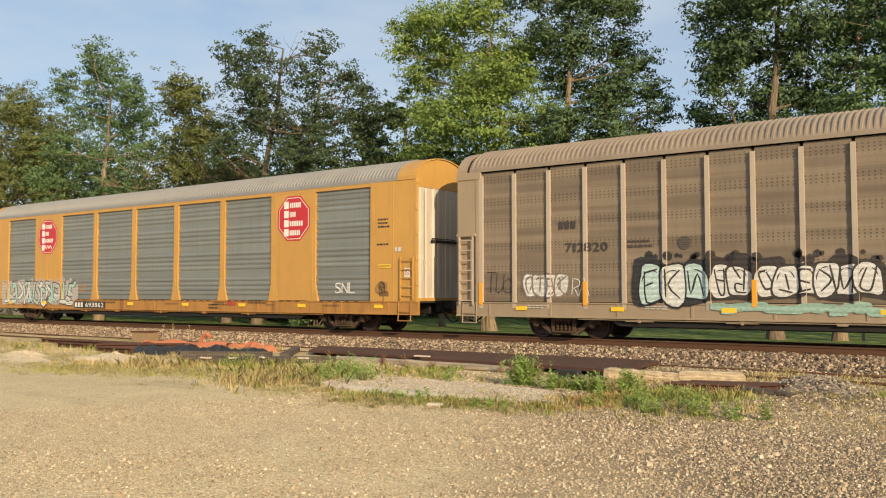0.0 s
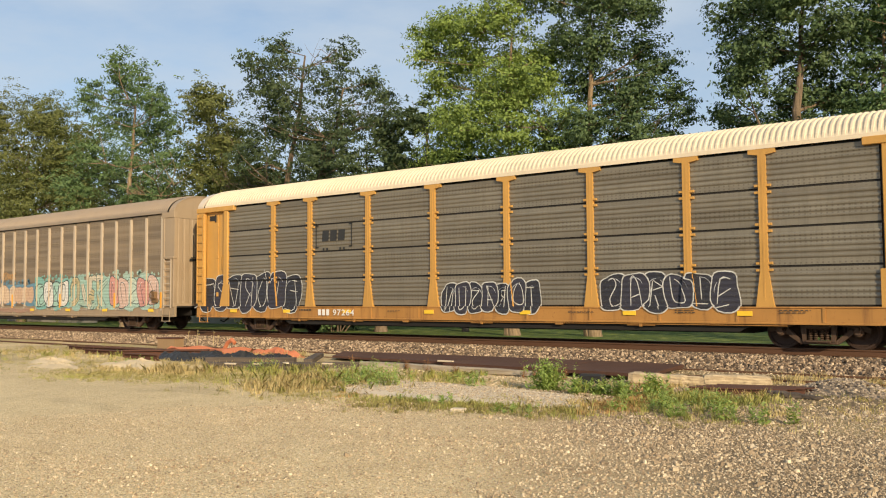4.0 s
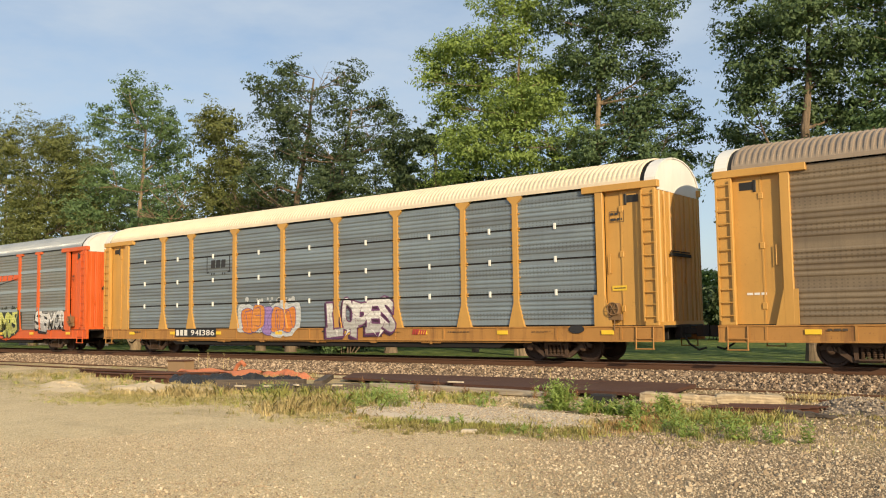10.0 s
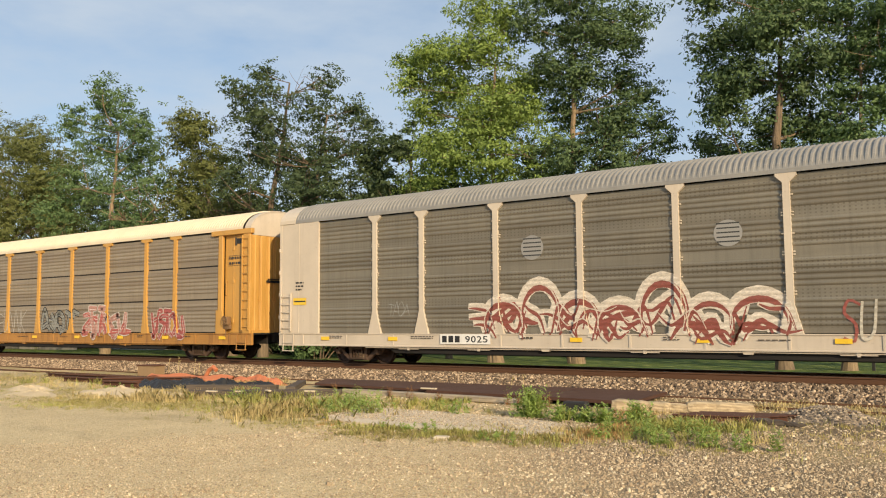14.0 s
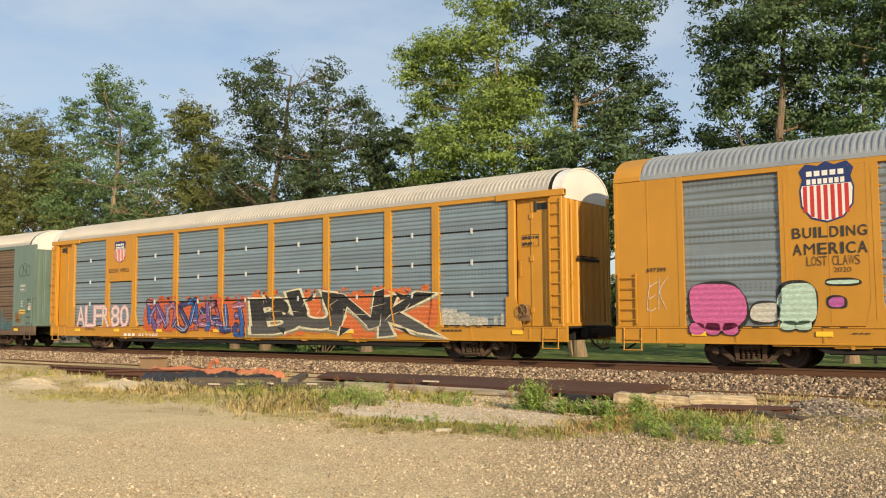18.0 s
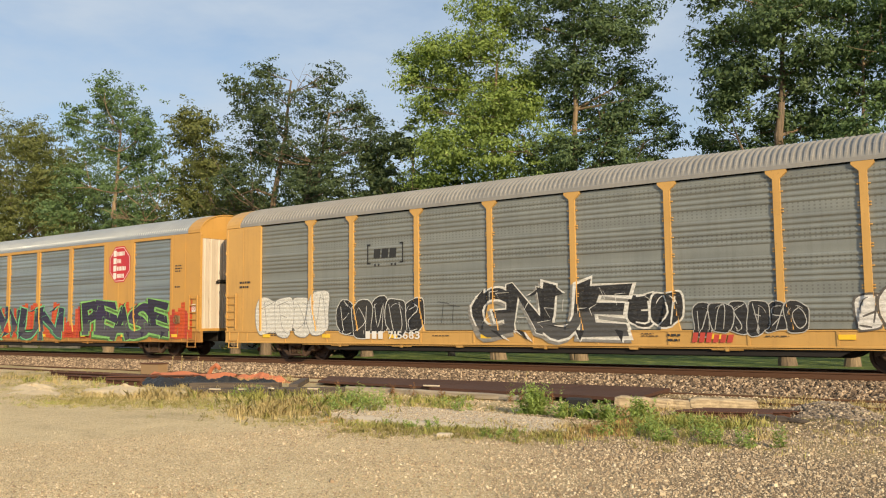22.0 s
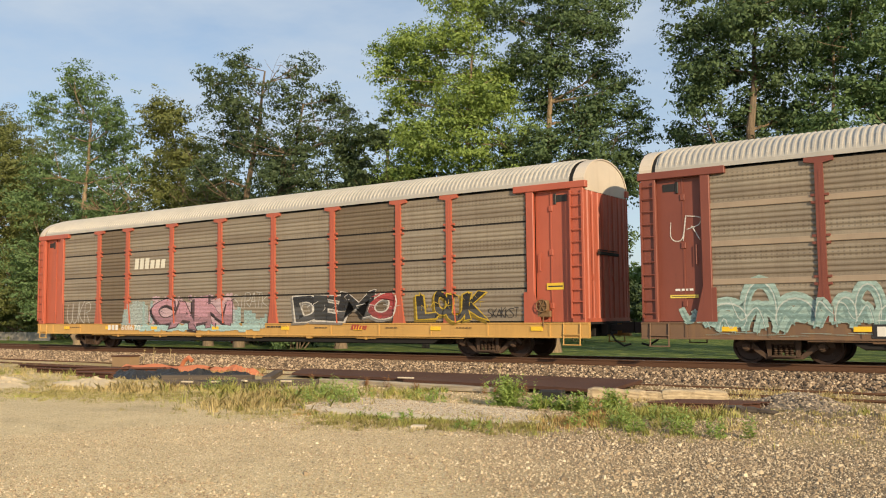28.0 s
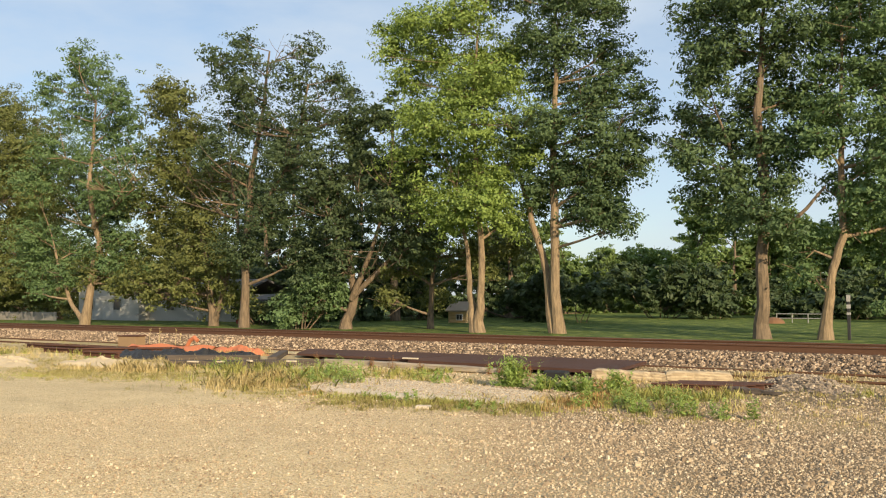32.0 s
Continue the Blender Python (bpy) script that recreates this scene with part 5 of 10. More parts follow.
            out.append(([(x + r * math.cos(a * math.pi / 5), z + r * math.sin(a * math.pi / 5)) for a in range(10)], layer + 0.002, colour))
    return out


def graffiti(k, kind, x0, x1, z0, z1, word="", fills=((0.8, 0.8, 0.8),), line=None, cloud=None, shine=None, seed=1, width=0.05, label=""):
    """One painted piece on the k-th car. Kinds: word, bubble, wild, thin, patch, flatword."""
    car, spec = CARS[k][0], SPECS[k]
    rng = np.random.default_rng(seed * 31 + k)
    cols, polys = [], []

    def ci(c):
        if c not in cols:
            cols.append(c)
        return cols.index(c)
    if kind in ("word", "wild", "bubble", "blob"):
        m = min(0.09, (x1 - x0) * 0.05)
        x0, x1, z0, z1 = x0 + m, x1 - m, z0 + 0.09, z1 - 0.07
    h = z1 - z0
    if cloud:
        polys += cloud_polys(x0 - 0.1, x1 + 0.1, z0 - 0.02, z1 + 0.06, rng, 0, ci(cloud))
    if kind in ("word", "flatword"):
        r = [np.random.default_rng(seed) for _ in range(4)]
        j = 0.10 if kind == "word" else 0.0
        if line and kind == "word":
            dark = tuple(c * 0.35 for c in line)
            polys += word_polys(word, x0 - 0.07, x1 - 0.07, z0 - 0.07, z1 - 0.07, 0.085, r[2], 1, ci(dark), j, -0.04)
        if line:
            polys += word_polys(word, x0, x1, z0, z1, 0.080 if kind == "word" else 0.03, r[0], 2, ci(line), j, -0.04 if kind == "word" else 0.06)
        face = word_polys(word, x0, x1, z0, z1, 0.045 if kind == "word" else 0.0, r[1], 4, [ci(f) for f in fills], j, -0.04 if kind == "word" else 0.06)
        if kind == "word":
            # the fill changes tone along a wavy line, and short cuts and spikes break the letters up
            for pts, lay, c in face:
                cut = z0 + h * (0.42 + 0.10 * math.sin(2.3 * pts[0][0] + seed))
                base = cols[c]
                low = ci(tuple(min(1.0, v * 0.62 + 0.02 + 0.05 * (base[2] > base[0])) for v in base))
                for q, cc in ((clip(pts, 1, cut, False), c), (clip(pts, 1, cut, True), low)):
                    if len(q) > 2:
                        polys.append((q, lay, cc))
            cell = (x1 - x0) / max(1, len(word))
            for i in range(len(word) * 3):
                u, w = x0 + cell * (i + 0.5) / 3 + rng.uniform(-0.1, 0.1) * cell, z0 + h * rng.uniform(0.15, 0.8)
                polys += ribbon([(u, w), (u + rng.uniform(-0.16, 0.16) * cell, w + rng.uniform(0.10, 0.24) * h), (u + rng.uniform(0.05, 0.3) * cell, w + rng.uniform(0.05, 0.3) * h)], 0.028, 4.6 + 0.01 * i, ci(line or (0.02, 0.02, 0.02)), 0.7)
            for i in range(len(word)):
                for end, sgn in ((z1, 1), (z0, -1)):
                    if rng.random() < 0.7:
                        u = x0 + cell * (i + rng.uniform(0.1, 0.9))
                        tip = (u + rng.uniform(-0.35, 0.35) * cell, end + sgn * rng.uniform(0.03, 0.10) * h)
                        a, b = (u - 0.10 * cell, end - sgn * 0.16 * h), (u + 0.12 * cell, end - sgn * 0.12 * h)
                        grow = [((p[0] - u) * 1.5 + u, p[1] + sgn * 0.03) for p in (a, tip, b)]
                        polys.append((grow, 3.2, ci(line or (0.02, 0.02, 0.02))))
                        polys.append(([a, tip, b], 4.3, ci(fills[i % len(fills)])))
        else:
            polys += face
        if shine:
            cell = (x1 - x0) / len(word)
            for i in range(len(word) * 3):
                u = x0 + rng.uniform(0.05, 0.95) * (x1 - x0)
                polys += ribbon([(u, z0 + h * rng.uniform(0.1, 0.8)), (u + rng.uniform(-0.15, 0.15), z0 + h * rng.uniform(0.2, 0.95))], 0.035, 5 + 0.02 * i, ci(shine), 0.6)
    elif kind in ("bubble", "wild"):
        fat = kind == "bubble"
        n = max(2, int(round((x1 - x0) / (h * (0.52 if fat else 0.56)))))
        cell = (x1 - x0) / n
        ln = line or (0.02, 0.02, 0.02)
        pick = int(rng.integers(0, 9))
        for i in range(n):
            cx = x0 + cell * (i + 0.5)
            base = 1 + (i % 2) * 0.5 + i * 0.02
            wide, lean = cell * (0.66 if fat else 0.95) * rng.uniform(0.92, 1.1), rng.uniform(-0.12, 0.12)
            zs, dz = h * (0.66 if fat else 0.80) * rng.uniform(0.9, 1.06), rng.uniform(-0.05, 0.05) * h
            w = min(h * 0.36, cell * 0.52) if fat else min(h * 0.24, cell * 0.36)
            mx, mz = rng.random() < 0.5, rng.random() < 0.5
            strokes = []
            for st in SKELETONS[(pick + i * 4) % len(SKELETONS)]:
                pts = []
                for u, v in st:
                    u, v = (1 - u if mx else u) + rng.normal() * 0.12, (1 - v if mz else v) + rng.normal() * 0.09
                    pts.append((cx + (u - 0.5) * wide + lean * (v - 0.5) * h, (z0 + z1) / 2 + (v - 0.5) * zs + dz))
                strokes.append(smooth_line(pts, 3 if fat else 2))
            if not fat:
                u, v = strokes[0][-1]
                strokes.append([(u, v), (u + rng.uniform(-0.3, 0.3) * cell, min(z1, v + 0.2 * h)), (u + rng.uniform(0.2, 0.6) * cell, min(z1, v + rng.uniform(0.05, 0.25) * h))])
            if fat:
                # a swollen letter: one solid outlined mass with the letter's strokes drawn on it
                c = ci(fills[i % len(fills)])
                mid = (z0 + z1) / 2 + dz
                polys += blob(cx, mid, cell * 0.62 + width, zs * 0.66 + width, np.random.default_rng(seed * 7 + i), base, ci(ln), 24, 0.10, 3.0)
                polys += blob(cx, mid, cell * 0.62, zs * 0.66, np.random.default_rng(seed * 7 + i), base + 0.1, c, 24, 0.10, 3.0)
                for j, st in enumerate(strokes):
                    polys += ribbon(st, width * 1.1, base + 0.2 + 0.004 * j, ci(ln), 0.35)
                for j in range(2):
                    a0 = rng.uniform(0.3, 2.4)
                    polys += ribbon([(cx + cell * 0.46 * math.cos(a0 + 0.12 * q), mid + zs * 0.50 * math.sin(a0 + 0.12 * q)) for q in range(8)], width * 0.7, base + 0.22, ci(shine or ln), 0.6)
                continue
            for j, st in enumerate(strokes):
                polys += brush(st, w + 2 * width, base + 0.004 * j, ci(ln), 0.35, False)
            for j, st in enumerate(strokes):
                polys += brush(st, w, base + 0.1 + 0.004 * j, ci(fills[(i + j) % len(fills)]), 0.35, False)
            # thin lines inside the letter
            for q in range(3):
                st = strokes[q % len(strokes)]
                k = max(2, len(st) // 2)
                polys += ribbon([(u + w * (0.24 - 0.2 * q), v + w * (0.12 - 0.14 * q)) for u, v in st[:k + q]], width * 0.6, base + 0.2, ci(shine or ln), 0.6)
    elif kind == "swirl":
        # arcs and hooks in three nested tones, tangled along the strip
        n = max(3, int((x1 - x0) / (h * 0.62)))
        for i in range(n):
            cx, cell = x0 + (x1 - x0) * (i + 0.5) / n, (x1 - x0) / n
            top = h * (0.95 if i % 3 == 1 else rng.uniform(0.5, 0.75))
            r = cell * rng.uniform(0.45, 0.6)
            arc = [(cx + r * math.cos(a), z0 + top * 0.45 + top * 0.5 * math.sin(a)) for a in (math.pi * (1.15 - 1.3 * q / 12) for q in range(13))]
            lines = [arc]
            for q in range(5):
                u, v = cx + rng.uniform(-0.7, 0.7) * cell, z0 + h * rng.uniform(0.0, 0.25)
                d = rng.choice((-1, 1)) * rng.uniform(0.5, 1.2) * cell
                lines.append(smooth_line([(u, v), (u + d * 0.25, v + top * rng.uniform(0.2, 0.5)), (u + d * 0.7, v + top * rng.uniform(0.0, 0.5)), (u + d, v + top * rng.uniform(0.1, 0.55))], 4))
            for q, st in enumerate(lines):
                w = h * (0.24 if q == 0 else rng.uniform(0.13, 0.20))
                lay = 0.01 * i + 0.02 * q
                polys += ribbon(st, w, 1 + lay, ci(fills[0]), 0.3)
                polys += ribbon([(u + 0.02, v - w * 0.22) for u, v in st], w * rng.uniform(0.35, 0.6), 1.6 + lay, ci(line), 0.75)
                if q < 2:
                    polys += ribbon(st, w * 0.14, 2.2 + lay, ci(fills[-1]), 0.6)
    elif kind == "blob":
        polys += blob((x0 + x1) / 2, (z0 + z1) / 2, (x1 - x0) / 2 + width, h / 2 + width, rng, 1, ci(line or (0.02, 0.02, 0.02)), 34, 0.05, 2.8)
        polys += blob((x0 + x1) / 2, (z0 + z1) / 2, (x1 - x0) / 2, h / 2, rng, 2, ci(fills[0]), 34, 0.05, 2.8)
    elif kind == "thin":
        # a quick tag: angular letters in single strokes, running into one another
        n = max(2, int((x1 - x0) / (h * 0.42)))
        cell = (x1 - x0) / n
        for i in range(n):
            tall = rng.uniform(0.6, 1.0)
            for st in SKELETONS[int(rng.integers(0, len(SKELETONS)))]:
                pts = [(x0 + cell * (i + u * 1.15 + 0.16 * v) + rng.normal() * 0.05 * cell, z0 + h * (v * tall + rng.normal() * 0.05)) for u, v in st]
                pts = [(u, min(z1, max(z0, v))) for u, v in pts]
                polys += ribbon(smooth_line(pts, 3), width, 1 + 0.03 * i, ci(fills[i % len(fills)]), 0.3)
    elif kind == "patch":
        if h < 0.45:
            polys += cloud_polys(x0 + h * 0.15, x1 - h * 0.15, z0 + h * 0.05, z1 - h * 0.05, rng, 1, ci(fills[0]), max(0.25, h * 0.9))
        else:
            # ragged upright swathes of an old overpainted piece
            x, top = x0, z1 - 0.3 * h
            while x < x1:
                w = rng.uniform(0.12, 0.30)
                top = min(z1, max(z0 + 0.35 * h, top + rng.normal() * 0.16 * h))
                if rng.random() > 0.03:
                    polys.append(([(x, z0 + rng.uniform(0, 0.05) * h), (min(x1, x + w), z0 + rng.uniform(0, 0.05) * h), (min(x1, x + w), min(z1, top + rng.normal() * 0.03)), (x, top)], 1, ci(fills[int(rng.random() * len(fills))])))
                x += w + (rng.uniform(0.08, 0.25) if rng.random() < 0.09 else 0.0)
    mats = [spray_mat(c, kind == "patch" and h > 0.45 and c[1] > 0.3) for c in cols]
    return lay_paint(car, spec, polys, mats, "graffiti", label or "spray-painted graffiti on the side")


def rect(x0, x1, z0, z1, layer=1, colour=0, lean=0.0):
    return ([(x0, z0), (x1, z0), (x1 + lean, z1), (x0 + lean, z1)], layer, colour)


def lettering(k, text, x0, x1, z0, z1, col=(0.75, 0.72, 0.65), plate=None, bars=0.0, name="car_number"):
    """Stencilled characters; bars is the share of the width that is kept as a plain bar for the owner's mark."""
    car, spec = CARS[k][0], SPECS[k]
    polys = []
    if plate:
        polys.append(rect(x0 - 0.08, x1 + 0.08, z0 - 0.05, z1 + 0.05, 4, 0))
    xb = x0 + (x1 - x0) * bars
    h = z1 - z0
    if bars:
        w = (xb - x0) * 0.86
        polys += [rect(x0 + w * i / 3, x0 + w * (i + 0.72) / 3, z0, z1, 6, 1) for i in range(3)]
    polys += word_polys(text, xb, x1, z0, z1, 0.012, random, 6, 1, 0.0, 0.22)
    lay_paint(car, spec, polys, [P(plate or (0.02, 0.02, 0.02)), P(col)], name, "painted car number " + text if text.isdigit() else "painted lettering")


def stencil(k, x0, x1, z0, z1, rows, col=(0.03, 0.03, 0.03), seed=1, frame=False):
    """Small unreadable service lettering, as rows of short bars."""
    car, spec = CARS[k][0], SPECS[k]
    rng = np.random.default_rng(seed + k)
    polys, h = [], (z1 - z0) / rows
    if frame:
        t = 0.012
        polys += [rect(x0, x1, z0, z0 + t), rect(x0, x1, z1 - t, z1), rect(x0, x0 + t, z0, z1), rect(x1 - t, x1, z0, z1)]
    for r in range(rows):
        u = x0 + 0.03
        end = x1 - rng.uniform(0.02, 0.35) * (x1 - x0)
        while u < end:
            w = rng.uniform(0.05, 0.16)
            polys.append(rect(u, min(u + w, end), z0 + h * (r + 0.28), z0 + h * (r + 0.72)))
            u += w + 0.035
    lay_paint(car, spec, polys, [P(col)], "service_stencil", "rows of small stencilled service marks")


def sign_plate(k, x0, x1, z0, z1, col, name="label_plate"):
    car, spec = CARS[k][0], SPECS[k]
    lay_paint(car, spec, [rect(x0, x1, z0, z1, 2, 0), rect(x0 + 0.04, x1 - 0.04, (z0 * 0.6 + z1 * 0.4), (z0 * 0.4 + z1 * 0.6), 3, 1)], [P(col, 0.4), P((0.03, 0.03, 0.03))], name, "small painted warning plate")


def octagon(k, x, z, r, script):
    """A red octagon with a white rim and rows of white bars for its words."""
    car, spec = CARS[k][0], SPECS[k]
    polys = []
    for layer, (rr, c) in enumerate(((r, 0), (r * 0.93, 1), (r * 0.90, 0))):
        ring = [(x + rr * 1.0 * math.cos(radians(22.5 + 45 * i)), z + rr * math.sin(radians(22.5 + 45 * i))) for i in range(8)]
        polys.append((ring, 1 + layer, c))
    for i in range(4):
        zz = z + r * (0.58 - 0.38 * i)
        polys.append(rect(x - r * 0.55, x - r * 0.28, zz - r * 0.17, zz + r * 0.13, 5, 1))
        w = (0.85, 0.45, 1.0, 0.8)[i]
        n = 6
        if script and i == 3:
            polys += ribbon([(x - r * 0.3 + r * 0.75 * j / 12, zz + r * 0.09 * math.sin(j * 1.5)) for j in range(13)], r * 0.06, 5, 1)
            continue
        for j in range(n):
            a = x - r * 0.22 + r * w * 0.78 * j / n
            polys.append(rect(a, a + r * w * 0.78 / n * 0.72, zz - r * 0.14, zz + r * 0.07, 5, 1))
    lay_paint(car, spec, polys, [P((0.50, 0.022, 0.03), 0.45), P((0.80, 0.76, 0.70), 0.45)], "octagon_emblem", "red octagonal emblem with white rim and bars")


def shield(k, x, z, w, h, square=False):
    """A shield: blue head with white bars, red and white stripes below."""
    car, spec = CARS[k][0], SPECS[k]
    polys = []

    def outline(g):
        a, b = w / 2 * g, h / 2 * g
        return [(x - a * 0.75, z + b * 0.95), (x - a * 0.3, z + b * 0.86), (x, z + b), (x + a * 0.3, z + b * 0.86), (x + a * 0.75, z + b * 0.95), (x + a, z + b * 0.72), (x + a * 0.88, z + b * 0.45), (x + a, z + b * 0.1), (x + a * 0.95, z - b * 0.45), (x + a * 0.6, z - b * 0.85), (x, z - b), (x - a * 0.6, z - b * 0.85), (x - a * 0.95, z - b * 0.45), (x - a, z + b * 0.1), (x - a * 0.88, z + b * 0.45), (x - a, z + b * 0.72)]
    o, c = outline(1.0), (x, z)
    polys += [([c, p, q], 1, 0) for p, q in zip(o, o[1:] + o[:1])]
    o = outline(0.94)
    polys += [([c, p, q], 2, 1) for p, q in zip(o, o[1:] + o[:1])]
    zc = z + h * 0.12
    head = [[c, p, q] for p, q in zip(o, o[1:] + o[:1])]
    for t in head:
        q = clip(t, 1, zc, False)
        if len(q) >= 3:
            polys.append((q, 3, 0))
    for i in range(7):
        xa = x - w * 0.44 + w * 0.88 * (i + 0.08) / 7
        d = abs(xa + w * 0.03 - x) / (w / 2)
        zb = z - h * (0.45 - 0.24 * d ** 2.5)
        polys.append(rect(xa, xa + w * 0.075, zb, zc - 0.01, 3, 2))
    for r, n in ((0.30, 5), (0.17, 7)):
        for i in range(n):
            a = x - w * 0.36 + w * 0.72 * i / n
            polys.append(rect(a, a + w * 0.72 / n * 0.72, z + h * (r - 0.035), z + h * (r + 0.05), 4, 1))
    lay_paint(car, spec, polys, [P((0.015, 0.03, 0.13), 0.4), P((0.80, 0.77, 0.72), 0.4), P((0.52, 0.03, 0.03), 0.4)], "shield_emblem", "blue, white and red shield emblem")


def emblem(k, x0, x1, z0, z1, kind, col=(0.02, 0.02, 0.02), back=None):
    """Plain shapes that stand for an owner's emblem: bracket, bars, slash, block."""
    car, spec = CARS[k][0], SPECS[k]
    w, h = x1 - x0, z1 - z0
    polys = []
    if back:
        polys.append(rect(x0, x1, z0, z1, 1, 1))
    if kind == "bracket":
        t = 0.05
        for a, s in ((x0, 1), (x1, -1)):
            polys += [rect(min(a, a + s * t), max(a, a + s * t), z0, z1, 2), rect(min(a, a + s * t * 3), max(a, a + s * t * 3), z1 - t, z1, 2), rect(min(a, a + s * t * 3), max(a, a + s * t * 3), z0, z0 + t, 2)]
        for i in range(3):
            a = x0 + w * (0.18 + 0.22 * i)
            polys.append(rect(a, a + w * 0.18, z0 + h * 0.28, z0 + h * 0.74, 2, 0, 0.03))
        for i in (0.2, 0.3, 0.66, 0.76):
            polys.append(rect(x0 + w * i, x0 + w * (i + 0.05), z0 - h * 0.12, z0 - h * 0.0, 2))
    elif kind == "bars":
        for i in range(4):
            polys.append(rect(x0 + 0.05 * i, x0 + w * 0.48 - 0.06 * i + 0.15, z0 + h * (0.45 + 0.13 * i), z0 + h * (0.53 + 0.13 * i), 2, 0, 0.06))
        for a in (0.50, 0.66, 0.82):
            polys.append(rect(x0 + w * a, x0 + w * (a + 0.13), z0 + h * 0.48, z1, 2, 0, 0.10))
        for i in range(11):
            polys.append(rect(x0 + w * 0.09 * i, x0 + w * (0.09 * i + 0.06), z0 + h * 0.05, z0 + h * 0.28, 2, 0, 0.02))
    elif kind == "slash":
        polys.append(([(x0, z0), (x1, z0 + h * 0.55), (x1, z0 + h * 0.62), (x0 + w * 0.05, z0 + h * 0.14)], 2, 2))
        for i in range(4):
            polys.append(rect(x0 + w * (0.05 + 0.24 * i), x0 + w * (0.26 + 0.24 * i), z0 + h * 0.45, z1, 2, 0, 0.12))
    elif kind == "worm":
        polys += ribbon([(x0 + w * 0.42, z1 - h * 0.15), (x0 + w * 0.12, z1 - h * 0.15), (x0 + w * 0.04, z0 + h * 0.5), (x0 + w * 0.12, z0 + h * 0.15), (x0 + w * 0.42, z0 + h * 0.15)], h * 0.2, 2, 0)
        polys += [rect(x0 + w * 0.58, x1, z1 - h * 0.26, z1 - h * 0.05, 2), rect(x0 + w * 0.40, x0 + w * 0.52, z0 + h * 0.55, z0 + h * 0.8, 2)]
    elif kind == "block":
        for i in range(6):
            polys.append(rect(x0 + w * i / 6, x0 + w * (i + 0.74) / 6, z0, z1 - (h * 0.2 if i > 2 else 0), 2, 0, 0.05))
    elif kind == "disc":
        polys += blob((x0 + x1) / 2, (z0 + z1) / 2, w / 2, h / 2, np.random.default_rng(1), 1, 0, 28, 0.0, 2)
        for i in range(5):
            zz = z0 + h * (0.16 + 0.17 * i)
            polys.append(rect(x0 + w * 0.1, x1 - w * 0.1, zz, zz + h * 0.05, 2, 2))
    mats = [P(col, 0.5), P(back or (0.3, 0.3, 0.3)), P((0.03, 0.03, 0.03))]
    if kind in ("disc", "worm"):
        lay_paint(car, spec, polys, mats, "emblem", "painted owner's emblem as plain shapes")
        return
    for poly in polys:
        lay_paint(car, spec, [poly], mats, "emblem_bar", "painted bar of an owner's emblem")


def no_step(k, x, z):
    """A small white plate with a red ring and bar."""
    polys = [rect(x - 0.12, x + 0.12, z - 0.15, z + 0.15, 2, 0)]
    polys += ribbon([(x + 0.085 * math.cos(a * math.pi / 8), z + 0.085 * math.sin(a * math.pi / 8)) for a in range(17)], 0.022, 3, 1)
    polys += ribbon([(x - 0.06, z + 0.06), (x + 0.06, z - 0.06)], 0.022, 3.2, 1)
    lay_paint(CARS[k][0], SPECS[k], polys, [P((0.72, 0.69, 0.62), 0.5), P((0.45, 0.04, 0.03), 0.5)], "warning_plate", "white plate with a red ring and bar")


def sill_marks():
    """Rows of small service stencils along the sills and the corner panels."""
    rng = np.random.default_rng(404)
    for k, spec in enumerate(SPECS):
        pale = spec["sill"] in (TAN, RUSTY, ORANGE)
        col = (0.55, 0.52, 0.46) if pale else (0.06, 0.045, 0.03)
        for x in (-10.9, -7.4, -3.4, 0.9, 3.6, 6.4, 9.3):
            x += rng.uniform(-0.3, 0.3)
            w = rng.uniform(0.5, 1.1)
            stencil(k, x, x + w, 0.85, 0.85 + rng.choice((0.06, 0.12)), 1 + int(rng.random() < 0.6), col, int(rng.integers(1 << 20)))
        if spec["ends"] == "sheet":
            no_step(k, 13.1, 1.95)




graffiti(0, 'bubble', -11.20, -9.68, 1.08, 1.93, fills=((0.78, 0.76, 0.72), (0.7, 0.68, 0.62)), line=(0.25, 0.2, 0.16), seed=1)
graffiti(0, 'bubble', -7.64, -5.70, 0.92, 2.16, fills=((0.55, 0.70, 0.66), (0.74, 0.75, 0.71)), line=(0.018, 0.018, 0.02), cloud=(0.03, 0.03, 0.03), seed=2)
graffiti(0, 'bubble', -5.70, -4.69, 1.06, 2.16, fills=((0.78, 0.76, 0.72),), line=(0.05, 0.04, 0.03), cloud=(0.05, 0.04, 0.035), seed=3)
graffiti(0, 'bubble', -4.62, -1.72, 1.07, 2.11, fills=((0.78, 0.76, 0.72),), line=(0.05, 0.04, 0.03), cloud=(0.05, 0.04, 0.035), seed=4)
graffiti(0, 'patch', -5.61, -1.73, 0.79, 1.04, fills=((0.35, 0.52, 0.42), (0.12, 0.09, 0.06)), seed=5)
graffiti(0, 'thin', -9.65, -9.12, 1.21, 1.83, fills=((0.78, 0.76, 0.72),), width=0.03, seed=6)
graffiti(0, 'thin', -12.46, -11.58, 1.29, 1.95, fills=((0.04, 0.03, 0.03),), width=0.025, seed=7)
lettering(0, '712820', -9.81, -8.47, 2.44, 2.70, col=(0.05, 0.04, 0.035))
lettering(0, '', -9.99, -9.33, 3.10, 3.31, col=(0.05, 0.04, 0.035), bars=1.0)
stencil(0, -7.95, -7.03, 2.48, 2.75, 2, col=(0.07, 0.05, 0.04))
emblem(0, -6.51, -6.18, 2.42, 2.77, 'disc', col=(0.1, 0.08, 0.06))
octagon(1, -8.06, 3.90, 0.85, True)
octagon(1, 7.97, 3.94, 0.86, False)
